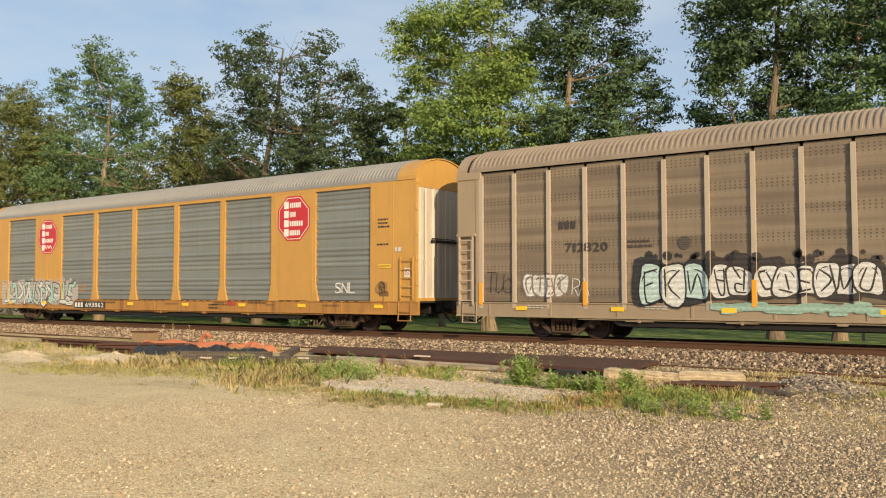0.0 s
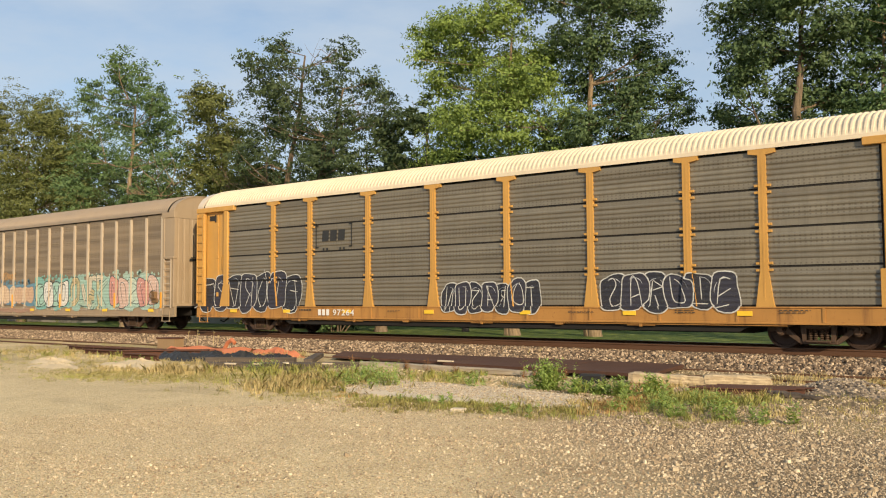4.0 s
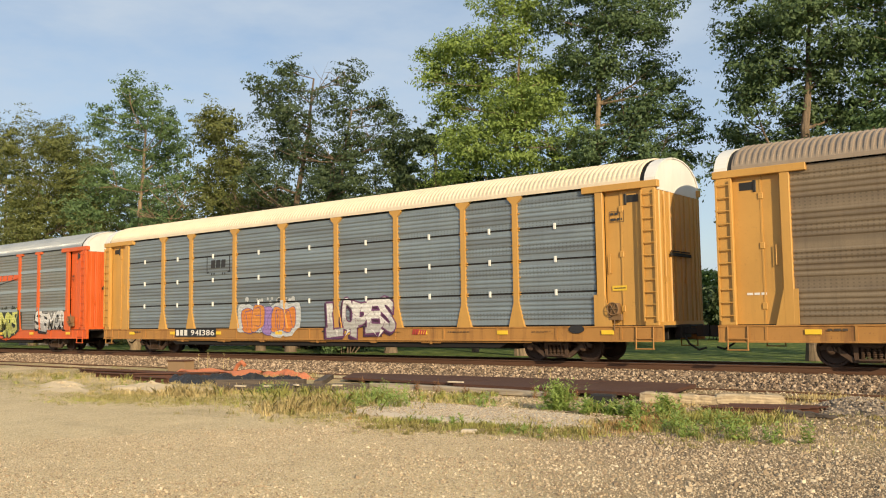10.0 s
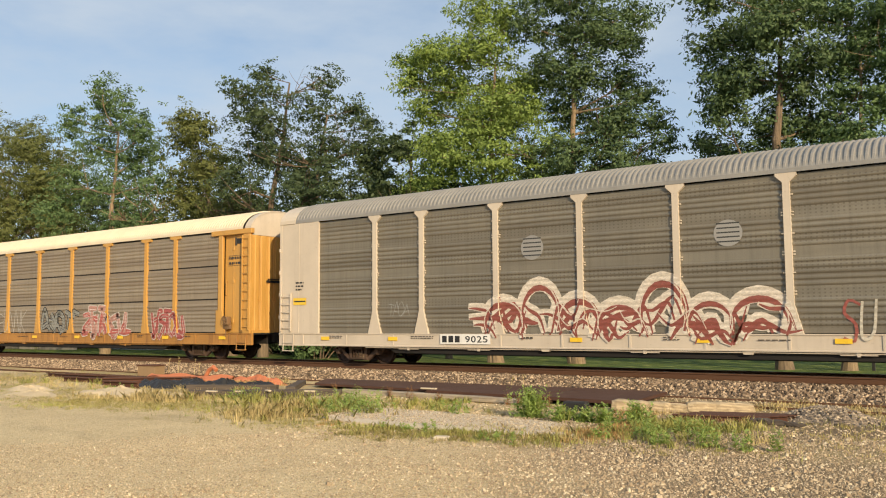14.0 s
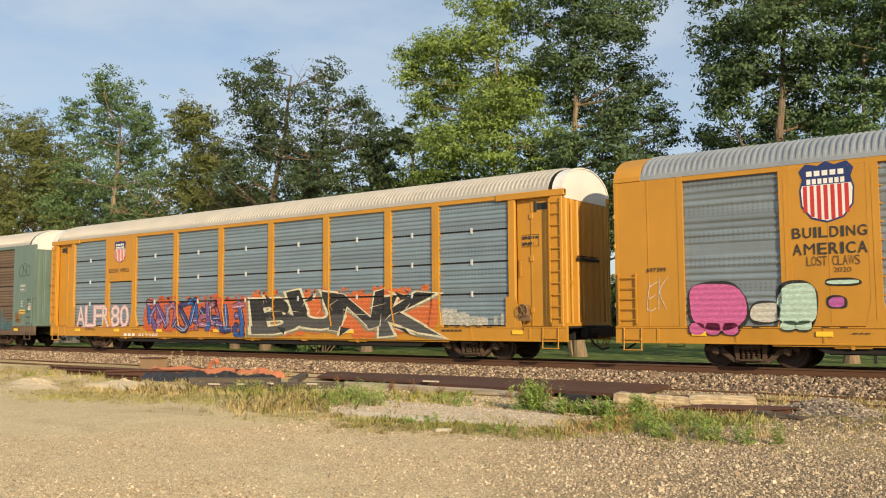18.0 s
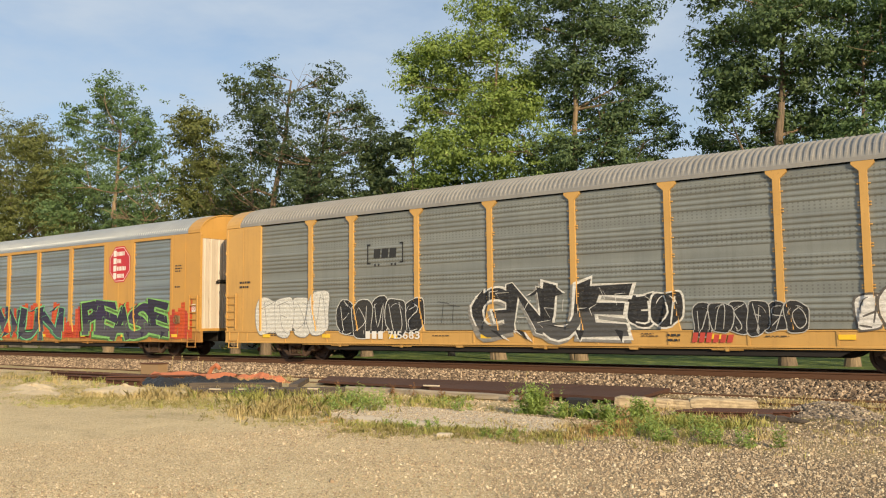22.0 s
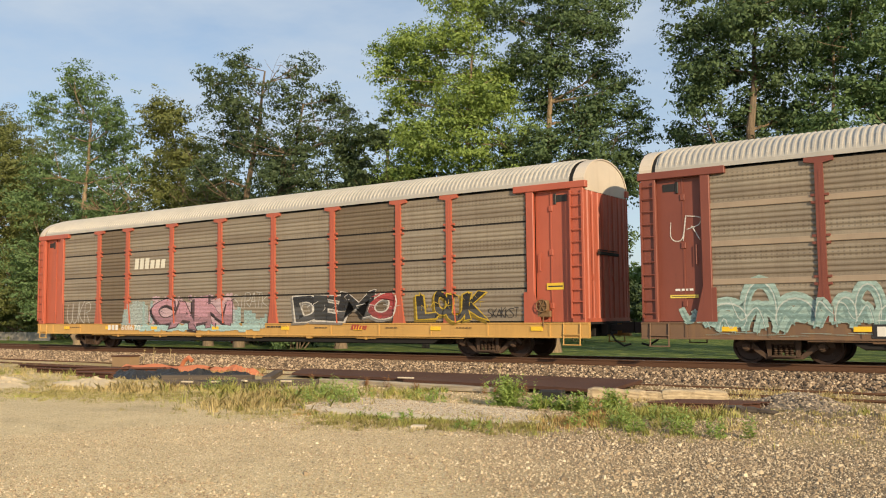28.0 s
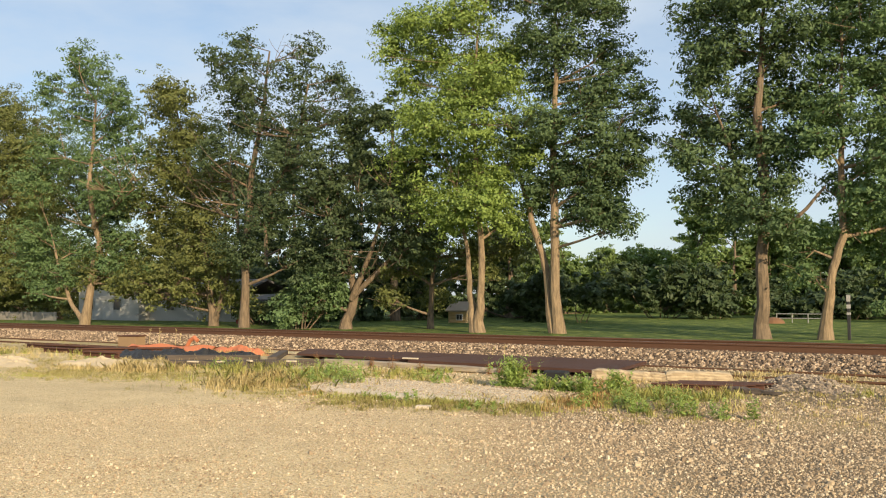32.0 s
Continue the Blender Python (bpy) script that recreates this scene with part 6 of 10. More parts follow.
graffiti(1, 'wild', -11.87, -5.80, 0.73, 1.82, fills=((0.78, 0.76, 0.72), (0.45, 0.68, 0.6), (0.65, 0.6, 0.55)), line=(0.04, 0.04, 0.05), cloud=(0.5, 0.45, 0.42), shine=(0.3, 0.6, 0.5), seed=8)
graffiti(1, 'thin', -5.61, -4.96, 1.34, 1.77, fills=((0.7, 0.3, 0.1),), width=0.03, seed=9)
lettering(1, '693862', -5.68, -3.47, 0.69, 0.89, plate=(0.018, 0.018, 0.02), bars=0.36)
graffiti(1, 'flatword', 9.91, 10.83, 1.28, 1.66, 'SNL', fills=((0.78, 0.76, 0.72),), seed=10)
emblem(1, 4.46, 4.96, 0.84, 1.00, 'block', col=(0.45, 0.05, 0.04))
stencil(1, 3.39, 4.04, 0.69, 0.92, 2)
stencil(1, 5.62, 6.75, 0.90, 1.08, 2)
sign_plate(1, 11.91, 12.43, 2.11, 2.24, (0.75, 0.5, 0.04))
stencil(1, 11.85, 12.43, 3.40, 3.76, 3)
stencil(1, 11.81, 12.38, 2.83, 2.94, 1)
stencil(1, 12.57, 12.94, 2.55, 2.86, 1, col=(0.6, 0.6, 0.55))
emblem(2, -6.86, -4.47, 3.29, 3.88, 'bars', back=(0.36, 0.38, 0.37))
graffiti(2, 'patch', -9.94, -6.27, 1.05, 2.12, fills=((0.42, 0.44, 0.02), (0.35, 0.38, 0.05)), seed=11)
graffiti(2, 'patch', -3.58, 2.11, 0.95, 2.24, fills=((0.42, 0.44, 0.02), (0.35, 0.38, 0.05)), seed=12)
graffiti(2, 'patch', 2.42, 4.39, 1.06, 2.19, fills=((0.42, 0.44, 0.02), (0.35, 0.38, 0.05)), seed=13)
graffiti(2, 'patch', 4.39, 7.55, 1.06, 2.20, fills=((0.42, 0.44, 0.02), (0.35, 0.38, 0.05)), seed=14)
graffiti(2, 'patch', -9.71, 6.90, 0.74, 1.03, fills=((0.42, 0.44, 0.02), (0.35, 0.38, 0.05)), seed=15)
lettering(2, '158447', -7.97, -5.95, 0.79, 1.00, col=(0.78, 0.76, 0.72), bars=0.45)
stencil(2, 11.98, 12.56, 3.19, 3.50, 2, frame=True)
sign_plate(2, 12.06, 12.53, 1.74, 1.89, (0.75, 0.5, 0.04))
emblem(3, -6.78, -5.01, 3.09, 3.92, 'bracket')
graffiti(3, 'bubble', -14.96, -7.49, 0.72, 2.38, fills=((0.02, 0.022, 0.035), (0.03, 0.03, 0.05)), line=(0.66, 0.66, 0.63), shine=(0.6, 0.62, 0.65), width=0.03, seed=16)
graffiti(3, 'bubble', -1.15, 2.54, 0.73, 1.88, fills=((0.02, 0.022, 0.035), (0.03, 0.03, 0.05)), line=(0.66, 0.66, 0.63), shine=(0.6, 0.62, 0.65), width=0.03, seed=17)
graffiti(3, 'bubble', 4.41, 8.30, 0.76, 2.02, fills=((0.02, 0.022, 0.035), (0.03, 0.03, 0.05)), line=(0.66, 0.66, 0.63), shine=(0.6, 0.62, 0.65), width=0.03, seed=18)
lettering(3, '97264', -6.57, -4.82, 0.72, 0.93, col=(0.78, 0.76, 0.72), bars=0.4)
lettering(4, '546077', -9.48, -7.22, 2.42, 2.76, col=(0.06, 0.05, 0.045), bars=0.28)
lettering(4, '546077', -9.13, -7.06, 1.58, 1.88, col=(0.78, 0.76, 0.72), plate=(0.018, 0.018, 0.02), bars=0.27)
graffiti(4, 'bubble', -12.78, -9.37, 0.81, 2.28, fills=((0.66, 0.3, 0.14), (0.7, 0.4, 0.2), (0.56, 0.2, 0.09)), line=(0.06, 0.05, 0.05), cloud=(0.3, 0.42, 0.45), seed=19)
graffiti(4, 'bubble', -6.85, -3.47, 1.08, 2.19, fills=((0.7, 0.56, 0.4), (0.74, 0.62, 0.48), (0.66, 0.5, 0.34)), line=(0.46, 0.3, 0.2), cloud=(0.24, 0.42, 0.46), width=0.022, seed=20)
graffiti(4, 'bubble', -3.24, -0.44, 0.97, 2.16, fills=((0.72, 0.54, 0.38), (0.74, 0.6, 0.44)), line=(0.5, 0.3, 0.2), cloud=(0.14, 0.28, 0.38), shine=(0.78, 0.76, 0.72), width=0.022, seed=21)
graffiti(4, 'bubble', -0.44, 1.99, 0.98, 2.17, fills=((0.74, 0.58, 0.42), (0.64, 0.44, 0.3)), line=(0.42, 0.26, 0.18), cloud=(0.14, 0.28, 0.38), width=0.022, seed=22)
graffiti(4, 'thin', -1.12, 0.14, 2.39, 2.77, fills=((0.62, 0.34, 0.12),), width=0.05, seed=23)
graffiti(4, 'bubble', 2.33, 5.21, 0.88, 2.34, fills=((0.4, 0.62, 0.54), (0.78, 0.76, 0.72)), line=(0.04, 0.05, 0.05), cloud=(0.22, 0.48, 0.44), seed=24)
graffiti(4, 'wild', 5.3, 8.6, 0.85, 2.40, fills=((0.62, 0.52, 0.30), (0.45, 0.6, 0.5), (0.7, 0.62, 0.48)), line=(0.10, 0.16, 0.14), cloud=(0.36, 0.55, 0.48), seed=91)
graffiti(4, 'bubble', 8.6, 12.4, 0.85, 2.40, fills=((0.66, 0.32, 0.28), (0.7, 0.5, 0.42), (0.55, 0.66, 0.56)), line=(0.06, 0.08, 0.09), cloud=(0.42, 0.58, 0.5), shine=(0.78, 0.76, 0.72), width=0.035, seed=92)
graffiti(4, 'patch', -3.17, -1.80, 0.73, 0.97, fills=((0.42, 0.26, 0.18), (0.25, 0.3, 0.3)), seed=25)
graffiti(4, 'patch', -2.82, 2.04, 0.72, 0.92, fills=((0.42, 0.26, 0.18), (0.25, 0.3, 0.3)), seed=26)
graffiti(4, 'patch', -12.78, -10.21, 0.77, 0.96, fills=((0.42, 0.26, 0.18), (0.25, 0.3, 0.3)), seed=27)
emblem(5, -6.46, -4.89, 3.20, 3.86, 'bracket')
emblem(5, -6.83, -6.57, 3.87, 3.91, 'disc')
graffiti(5, 'thin', -4.12, -2.36, 1.22, 1.86, fills=((0.78, 0.76, 0.72),), width=0.045, seed=28)
graffiti(5, 'thin', 4.48, 9.66, 1.14, 2.20, fills=((0.6, 0.58, 0.52),), width=0.025, seed=29)
graffiti(5, 'thin', 1.68, 3.64, 1.14, 1.60, fills=((0.5, 0.46, 0.38),), width=0.02, seed=30)
lettering(5, '715891', -6.50, -4.58, 0.77, 0.96, plate=(0.018, 0.018, 0.02), bars=0.36)
stencil(5, 11.99, 12.54, 3.09, 3.40, 2, frame=True)
stencil(5, 11.95, 12.56, 3.85, 3.97, 1)
stencil(5, 12.09, 12.36, 2.56, 2.96, 4)
sign_plate(5, 11.97, 12.58, 2.14, 2.34, (0.75, 0.5, 0.04))
sign_plate(5, 12.83, 13.41, 2.37, 2.53, (0.7, 0.5, 0.1))
stencil(5, 12.82, 13.42, 2.56, 2.80, 2)
emblem(5, 4.63, 5.11, 0.81, 0.98, 'block', col=(0.45, 0.05, 0.04))
emblem(5, 5.52, 5.91, 0.77, 0.95, 'disc', col=(0.018, 0.018, 0.02))
stencil(5, -12.67, -12.41, 2.48, 2.89, 3)
sign_plate(5, -12.85, -12.25, 2.18, 2.40, (0.75, 0.5, 0.04))
emblem(6, -6.35, -3.98, 3.17, 3.90, 'bars')
graffiti(6, 'patch', -3.24, 0.66, 0.90, 2.18, fills=((0.6, 0.58, 0.42), (0.66, 0.64, 0.52), (0.5, 0.52, 0.32)), seed=31)
graffiti(6, 'bubble', 0.75, 4.55, 0.78, 1.91, fills=((0.74, 0.7, 0.6), (0.7, 0.66, 0.54)), line=(0.06, 0.05, 0.04), seed=32)
graffiti(6, 'wild', 5.25, 8.33, 0.90, 1.94, fills=((0.42, 0.42, 0.12), (0.52, 0.5, 0.22)), line=(0.62, 0.66, 0.58), cloud=(0.3, 0.36, 0.3), seed=33)
lettering(6, '986007', -6.87, -4.51, 0.72, 0.92, plate=(0.018, 0.018, 0.02), bars=0.36)
emblem(6, 5.81, 6.39, 0.74, 0.93, 'block', col=(0.6, 0.05, 0.04), back=(0.05, 0.03, 0.03))
stencil(6, 12.08, 12.54, 2.95, 3.24, 2, frame=True)
stencil(6, -12.80, -12.13, 1.74, 1.87, 1, col=(0.78, 0.76, 0.72))
emblem(7, -6.04, -4.56, 3.26, 3.96, 'bracket')
graffiti(7, 'bubble', -3.81, -0.76, 0.75, 2.01, fills=((0.72, 0.24, 0.04), (0.72, 0.28, 0.05), (0.36, 0.22, 0.52), (0.74, 0.26, 0.05)), line=(0.12, 0.1, 0.3), cloud=(0.6, 0.62, 0.62), width=0.025, seed=34)
graffiti(7, 'word', 0.89, 4.14, 0.72, 1.98, 'LOPES', fills=((0.78, 0.76, 0.72),), line=(0.16, 0.05, 0.14), seed=35)
lettering(7, '941386', -7.95, -5.39, 0.76, 0.99, plate=(0.018, 0.018, 0.02), bars=0.38)
emblem(7, 4.86, 5.45, 0.80, 0.98, 'block', col=(0.45, 0.05, 0.04))
stencil(7, 11.99, 12.43, 3.90, 4.21, 2, frame=True)
sign_plate(7, 12.02, 12.46, 2.00, 2.14, (0.75, 0.5, 0.04))
emblem(7, 10.68, 11.18, 0.83, 1.07, 'disc', col=(0.018, 0.018, 0.02))
emblem(8, 4.28, 6.74, 3.34, 3.90, 'slash', col=(0.66, 0.1, 0.015))
graffiti(8, 'word', -11.88, -8.09, 0.72, 2.02, 'FER', fills=((0.62, 0.18, 0.28), (0.66, 0.22, 0.32)), line=(0.8, 0.76, 0.74), cloud=(0.04, 0.03, 0.04), seed=36)
graffiti(8, 'word', -7.48, -5.40, 0.72, 1.95, 'EA', fills=((0.62, 0.18, 0.28),), line=(0.8, 0.76, 0.74), cloud=(0.04, 0.03, 0.04), seed=37)
graffiti(8, 'word', -4.11, 4.13, 0.72, 2.05, 'VIGOROZ', fills=((0.3, 0.62, 0.4), (0.25, 0.58, 0.38), (0.58, 0.62, 0.06), (0.08, 0.48, 0.24), (0.05, 0.42, 0.28), (0.04, 0.4, 0.3), (0.04, 0.42, 0.36)), line=(0.02, 0.05, 0.04), cloud=(0.03, 0.04, 0.03), shine=(0.7, 0.8, 0.6), seed=38)
graffiti(8, 'word', 4.31, 6.94, 0.74, 2.06, 'SMRS', fills=((0.6, 0.64, 0.14), (0.66, 0.68, 0.2)), line=(0.03, 0.05, 0.03), cloud=(0.04, 0.05, 0.03), seed=39)
graffiti(8, 'word', 8.66, 11.68, 1.01, 1.96, 'SEMOR', fills=((0.78, 0.76, 0.72), (0.7, 0.7, 0.68)), line=(0.018, 0.018, 0.02), cloud=(0.3, 0.3, 0.29), seed=40)
lettering(8, '302118', -6.36, -4.38, 0.77, 0.98, col=(0.05, 0.04, 0.035), bars=0.3)
stencil(8, 11.96, 12.17, 3.35, 3.64, 2, frame=True)
graffiti(8, 'patch', -11.41, -8.61, 0.72, 0.92, fills=((0.05, 0.32, 0.46), (0.62, 0.18, 0.28)), seed=41)
emblem(9, -3.38, -2.63, 3.16, 3.88, 'disc', col=(0.3, 0.29, 0.27))
emblem(9, 2.33, 3.06, 3.22, 3.90, 'disc', col=(0.3, 0.29, 0.27))
graffiti(9, 'swirl', -4.64, 4.01, 0.81, 2.64, fills=((0.74, 0.66, 0.55), (0.7, 0.6, 0.5)), line=(0.28, 0.075, 0.055), seed=42)
graffiti(9, 'thin', 5.25, 5.96, 0.86, 1.82, fills=((0.34, 0.09, 0.07), (0.6, 0.55, 0.45)), width=0.08, seed=43)
graffiti(9, 'word', 7.64, 10.49, 0.83, 1.93, 'RUDE', fills=((0.018, 0.018, 0.02),), line=(0.22, 0.55, 0.5), seed=44)
graffiti(9, 'thin', 10.67, 11.37, 1.22, 1.61, fills=((0.25, 0.5, 0.48),), width=0.03, seed=45)
lettering(9, '9025', -6.21, -4.51, 0.76, 0.96, col=(0.018, 0.018, 0.02), plate=(0.78, 0.76, 0.72), bars=0.5)
stencil(9, 12.58, 13.12, 3.07, 3.39, 2, frame=True)
stencil(9, 12.59, 13.11, 3.70, 3.92, 2)
stencil(9, 12.69, 13.06, 2.51, 2.85, 3)
sign_plate(9, 12.60, 13.17, 2.14, 2.34, (0.75, 0.5, 0.04))
sign_plate(9, 13.41, 14.00, 2.36, 2.81, (0.7, 0.7, 0.68))
stencil(9, -12.68, -12.18, 2.51, 2.87, 3)
sign_plate(9, -12.76, -12.12, 2.03, 2.27, (0.75, 0.5, 0.04))
graffiti(9, 'thin', -8.47, -7.59, 1.59, 2.09, fills=((0.45, 0.45, 0.42),), width=0.02, seed=46)
graffiti(10, 'wild', -1.24, 1.62, 0.93, 2.17, fills=((0.3, 0.3, 0.27),), line=(0.018, 0.018, 0.02), seed=47)
graffiti(10, 'wild', 2.08, 6.02, 0.72, 2.18, fills=((0.5, 0.14, 0.12), (0.55, 0.3, 0.25)), line=(0.6, 0.55, 0.5), shine=(0.7, 0.6, 0.55), seed=48)
graffiti(10, 'wild', 7.23, 9.80, 0.72, 1.99, fills=((0.42, 0.1, 0.09),), line=(0.6, 0.5, 0.45), shine=(0.7, 0.6, 0.55), seed=49)
graffiti(10, 'thin', -10.38, -2.61, 1.03, 2.22, fills=((0.6, 0.58, 0.52),), width=0.04, seed=50)
stencil(10, 12.07, 12.81, 3.59, 3.98, 2, frame=True)
graffiti(10, 'bubble', -9.6, -6.8, 1.1, 2.3, fills=((0.42, 0.3, 0.2), (0.5, 0.4, 0.3)), line=(0.08, 0.06, 0.05), seed=77)
shield(11, -8.03, 4.21, 1.22, 1.47)
lettering(11, 'BUILDING', -8.86, -7.17, 3.13, 3.39, col=(0.03, 0.03, 0.03))
lettering(11, 'AMERICA', -8.86, -7.17, 2.73, 3.01, col=(0.03, 0.03, 0.03))
graffiti(11, 'blob', -11.55, -9.93, 0.87, 2.19, fills=((0.66, 0.14, 0.36), (0.6, 0.12, 0.33)), seed=51)
graffiti(11, 'blob', -9.30, -8.29, 0.96, 2.15, fills=((0.52, 0.7, 0.58),), seed=52)
for u in (-11.25, -10.85, -10.4):
    graffiti(11, 'blob', u - 0.22, u + 0.22, 0.74, 1.2, fills=((0.62, 0.13, 0.34),), seed=51, width=0.03)
for u in (-9.0, -8.65):
    graffiti(11, 'blob', u - 0.2, u + 0.2, 0.86, 1.25, fills=((0.52, 0.7, 0.58),), seed=52, width=0.03)
graffiti(11, 'blob', -9.93, -9.15, 1.04, 1.69, fills=((0.62, 0.6, 0.52),), seed=53)
graffiti(11, 'blob', -8.13, -7.38, 1.93, 2.19, fills=((0.5, 0.7, 0.58),), seed=54)
graffiti(11, 'blob', -8.10, -7.71, 1.40, 1.79, fills=((0.5, 0.12, 0.38),), seed=55)
graffiti(11, 'flatword', -8.54, -7.36, 2.46, 2.70, 'LOST CLAWS', fills=((0.1, 0.06, 0.03),), seed=56)
graffiti(11, 'flatword', -7.95, -7.55, 2.30, 2.42, '2020', fills=((0.1, 0.06, 0.03),), seed=56)
lettering(11, '697399', -5.81, -3.55, 0.69, 0.90, plate=(0.018, 0.018, 0.02), bars=0.38)
emblem(11, 3.36, 4.34, 0.71, 0.92, 'block', col=(0.5, 0.06, 0.03))
lettering(11, '697399', -12.57, -12.02, 2.46, 2.58, col=(0.05, 0.04, 0.03))
graffiti(11, 'thin', -12.59, -12.04, 1.45, 2.43, fills=((0.65, 0.6, 0.5),), width=0.025, seed=57)
shield(12, -8.07, 4.23, 0.85, 0.96)
lettering(12, 'BUILDING AMERICA', -8.87, -7.34, 3.33, 3.51, col=(0.05, 0.04, 0.03))
graffiti(12, 'flatword', -11.40, -7.41, 0.98, 1.94, 'ALFR80', fills=((0.76, 0.66, 0.64),), line=(0.62, 0.3, 0.34), seed=58)
graffiti(12, 'wild', -6.12, -0.07, 0.72, 2.07, fills=((0.03, 0.12, 0.42), (0.18, 0.1, 0.3), (0.4, 0.14, 0.22), (0.05, 0.06, 0.2)), line=(0.02, 0.02, 0.03), cloud=(0.6, 0.12, 0.04), shine=(0.62, 0.62, 0.7), seed=59)
graffiti(12, 'word', 0.39, 8.77, 0.72, 2.15, 'BUNK', fills=((0.018, 0.018, 0.02),), line=(0.74, 0.68, 0.48), cloud=(0.66, 0.16, 0.04), seed=60)
graffiti(12, 'patch', 9.10, 11.55, 1.05, 1.82, fills=((0.72, 0.68, 0.58), (0.6, 0.6, 0.5)), seed=61)
lettering(12, '852285', -7.63, -5.22, 0.53, 0.73, col=(0.78, 0.76, 0.72), bars=0.42)
stencil(12, 12.01, 12.58, 3.36, 3.71, 2, frame=True)
emblem(13, -6.77, -4.56, 3.07, 4.02, 'worm', col=(0.74, 0.72, 0.66), back=(0.1, 0.17, 0.14))
graffiti(13, 'wild', -11.24, -7.97, 0.79, 1.75, fills=((0.36, 0.38, 0.34), (0.45, 0.44, 0.38)), line=(0.2, 0.2, 0.18), seed=62)
graffiti(13, 'bubble', -7.08, -3.58, 0.81, 1.86, fills=((0.34, 0.38, 0.36), (0.45, 0.42, 0.38)), line=(0.5, 0.35, 0.32), seed=63)
graffiti(13, 'bubble', -3.29, 0.50, 0.78, 2.00, fills=((0.26, 0.22, 0.06), (0.2, 0.17, 0.06)), line=(0.06, 0.05, 0.03), seed=64)
graffiti(13, 'word', 0.67, 8.47, 0.80, 2.08, 'ERNEST', fills=((0.5, 0.44, 0.14), (0.46, 0.4, 0.16), (0.42, 0.34, 0.2)), line=(0.16, 0.08, 0.12), cloud=(0.3, 0.24, 0.12), seed=65)
graffiti(13, 'wild', 8.47, 9.84, 0.81, 1.84, fills=((0.5, 0.44, 0.14), (0.38, 0.26, 0.24)), line=(0.22, 0.1, 0.14), seed=66)
graffiti(13, 'patch', 10.31, 11.42, 0.82, 2.02, fills=((0.05, 0.12, 0.15), (0.08, 0.15, 0.17)), seed=67)
lettering(13, '504140', -8.56, -7.31, 0.79, 1.03, col=(0.62, 0.58, 0.5), bars=0.36)
stencil(13, 12.21, 12.75, 2.71, 3.04, 2, col=(0.6, 0.6, 0.55), frame=True)
sign_plate(13, 12.17, 12.75, 1.62, 1.82, (0.7, 0.42, 0.05))
graffiti(13, 'thin', 12.05, 13.03, 3.43, 4.13, fills=((0.018, 0.018, 0.02),), width=0.03, seed=68)
stencil(13, 12.29, 12.59, 1.93, 2.29, 3, col=(0.6, 0.6, 0.55))
graffiti(13, 'thin', -12.85, -11.95, 2.38, 3.10, fills=((0.018, 0.018, 0.02),), width=0.03, seed=69)
emblem(14, -6.37, -4.82, 3.24, 3.91, 'bracket')
graffiti(14, 'bubble', -11.73, -8.09, 0.72, 2.44, fills=((0.74, 0.73, 0.68),), line=(0.25, 0.25, 0.24), width=0.022, seed=70)
graffiti(14, 'bubble', -7.74, -3.96, 0.72, 2.24, fills=((0.018, 0.018, 0.02), (0.03, 0.03, 0.03)), line=(0.66, 0.66, 0.63), shine=(0.6, 0.6, 0.6), width=0.03, seed=71)
graffiti(14, 'thin', -3.51, -2.73, 1.26, 2.13, fills=((0.06, 0.06, 0.06),), width=0.025, seed=72)
graffiti(14, 'word', -2.12, 2.95, 0.75, 2.30, 'GNUE', fills=((0.018, 0.018, 0.02),), line=(0.78, 0.76, 0.7), seed=73)
graffiti(14, 'bubble', 2.98, 4.44, 0.95, 2.28, fills=((0.018, 0.018, 0.02),), line=(0.78, 0.76, 0.7), seed=74)
graffiti(14, 'bubble', 4.69, 7.61, 0.81, 1.86, fills=((0.018, 0.018, 0.02),), line=(0.5, 0.5, 0.48), shine=(0.55, 0.55, 0.53), width=0.025, seed=75)
graffiti(14, 'bubble', 8.57, 11.76, 0.91, 2.05, fills=((0.76, 0.74, 0.7),), line=(0.12, 0.11, 0.1), seed=76)
lettering(14, '715683', -6.38, -4.08, 0.77, 1.02, col=(0.78, 0.76, 0.72), bars=0.42)
emblem(14, 4.72, 5.80, 0.72, 0.97, 'block', col=(0.5, 0.06, 0.04))
stencil(14, 12.17, 12.71, 3.22, 3.53, 2, frame=True)
sign_plate(14, 12.19, 12.75, 2.11, 2.33, (0.75, 0.5, 0.04))
stencil(14, -12.72, -12.02, 2.59, 2.93, 2)
stencil(14, 4.04, 4.52, 0.71, 0.97, 2)
octagon(15, -7.99, 3.87, 0.85, True)
octagon(15, 8.02, 3.91, 0.84, False)
graffiti(15, 'patch', -12.46, -4.81, 0.72, 2.39, fills=((0.45, 0.02, 0.03), (0.5, 0.04, 0.03)), seed=77)
graffiti(15, 'patch', -4.81, 4.55, 0.72, 2.39, fills=((0.62, 0.1, 0.02), (0.6, 0.06, 0.02)), seed=78)
graffiti(15, 'patch', 4.55, 13.02, 0.72, 2.29, fills=((0.62, 0.09, 0.02), (0.5, 0.05, 0.03)), seed=79)
graffiti(15, 'word', -11.86, -5.09, 0.72, 2.14, 'CASE', fills=((0.025, 0.018, 0.05), (0.03, 0.02, 0.04)), line=(0.22, 0.55, 0.2), seed=80)
graffiti(15, 'word', -4.27, 3.46, 0.72, 2.23, 'KWUN', fills=((0.025, 0.018, 0.05), (0.03, 0.02, 0.07)), line=(0.18, 0.58, 0.28), seed=81)
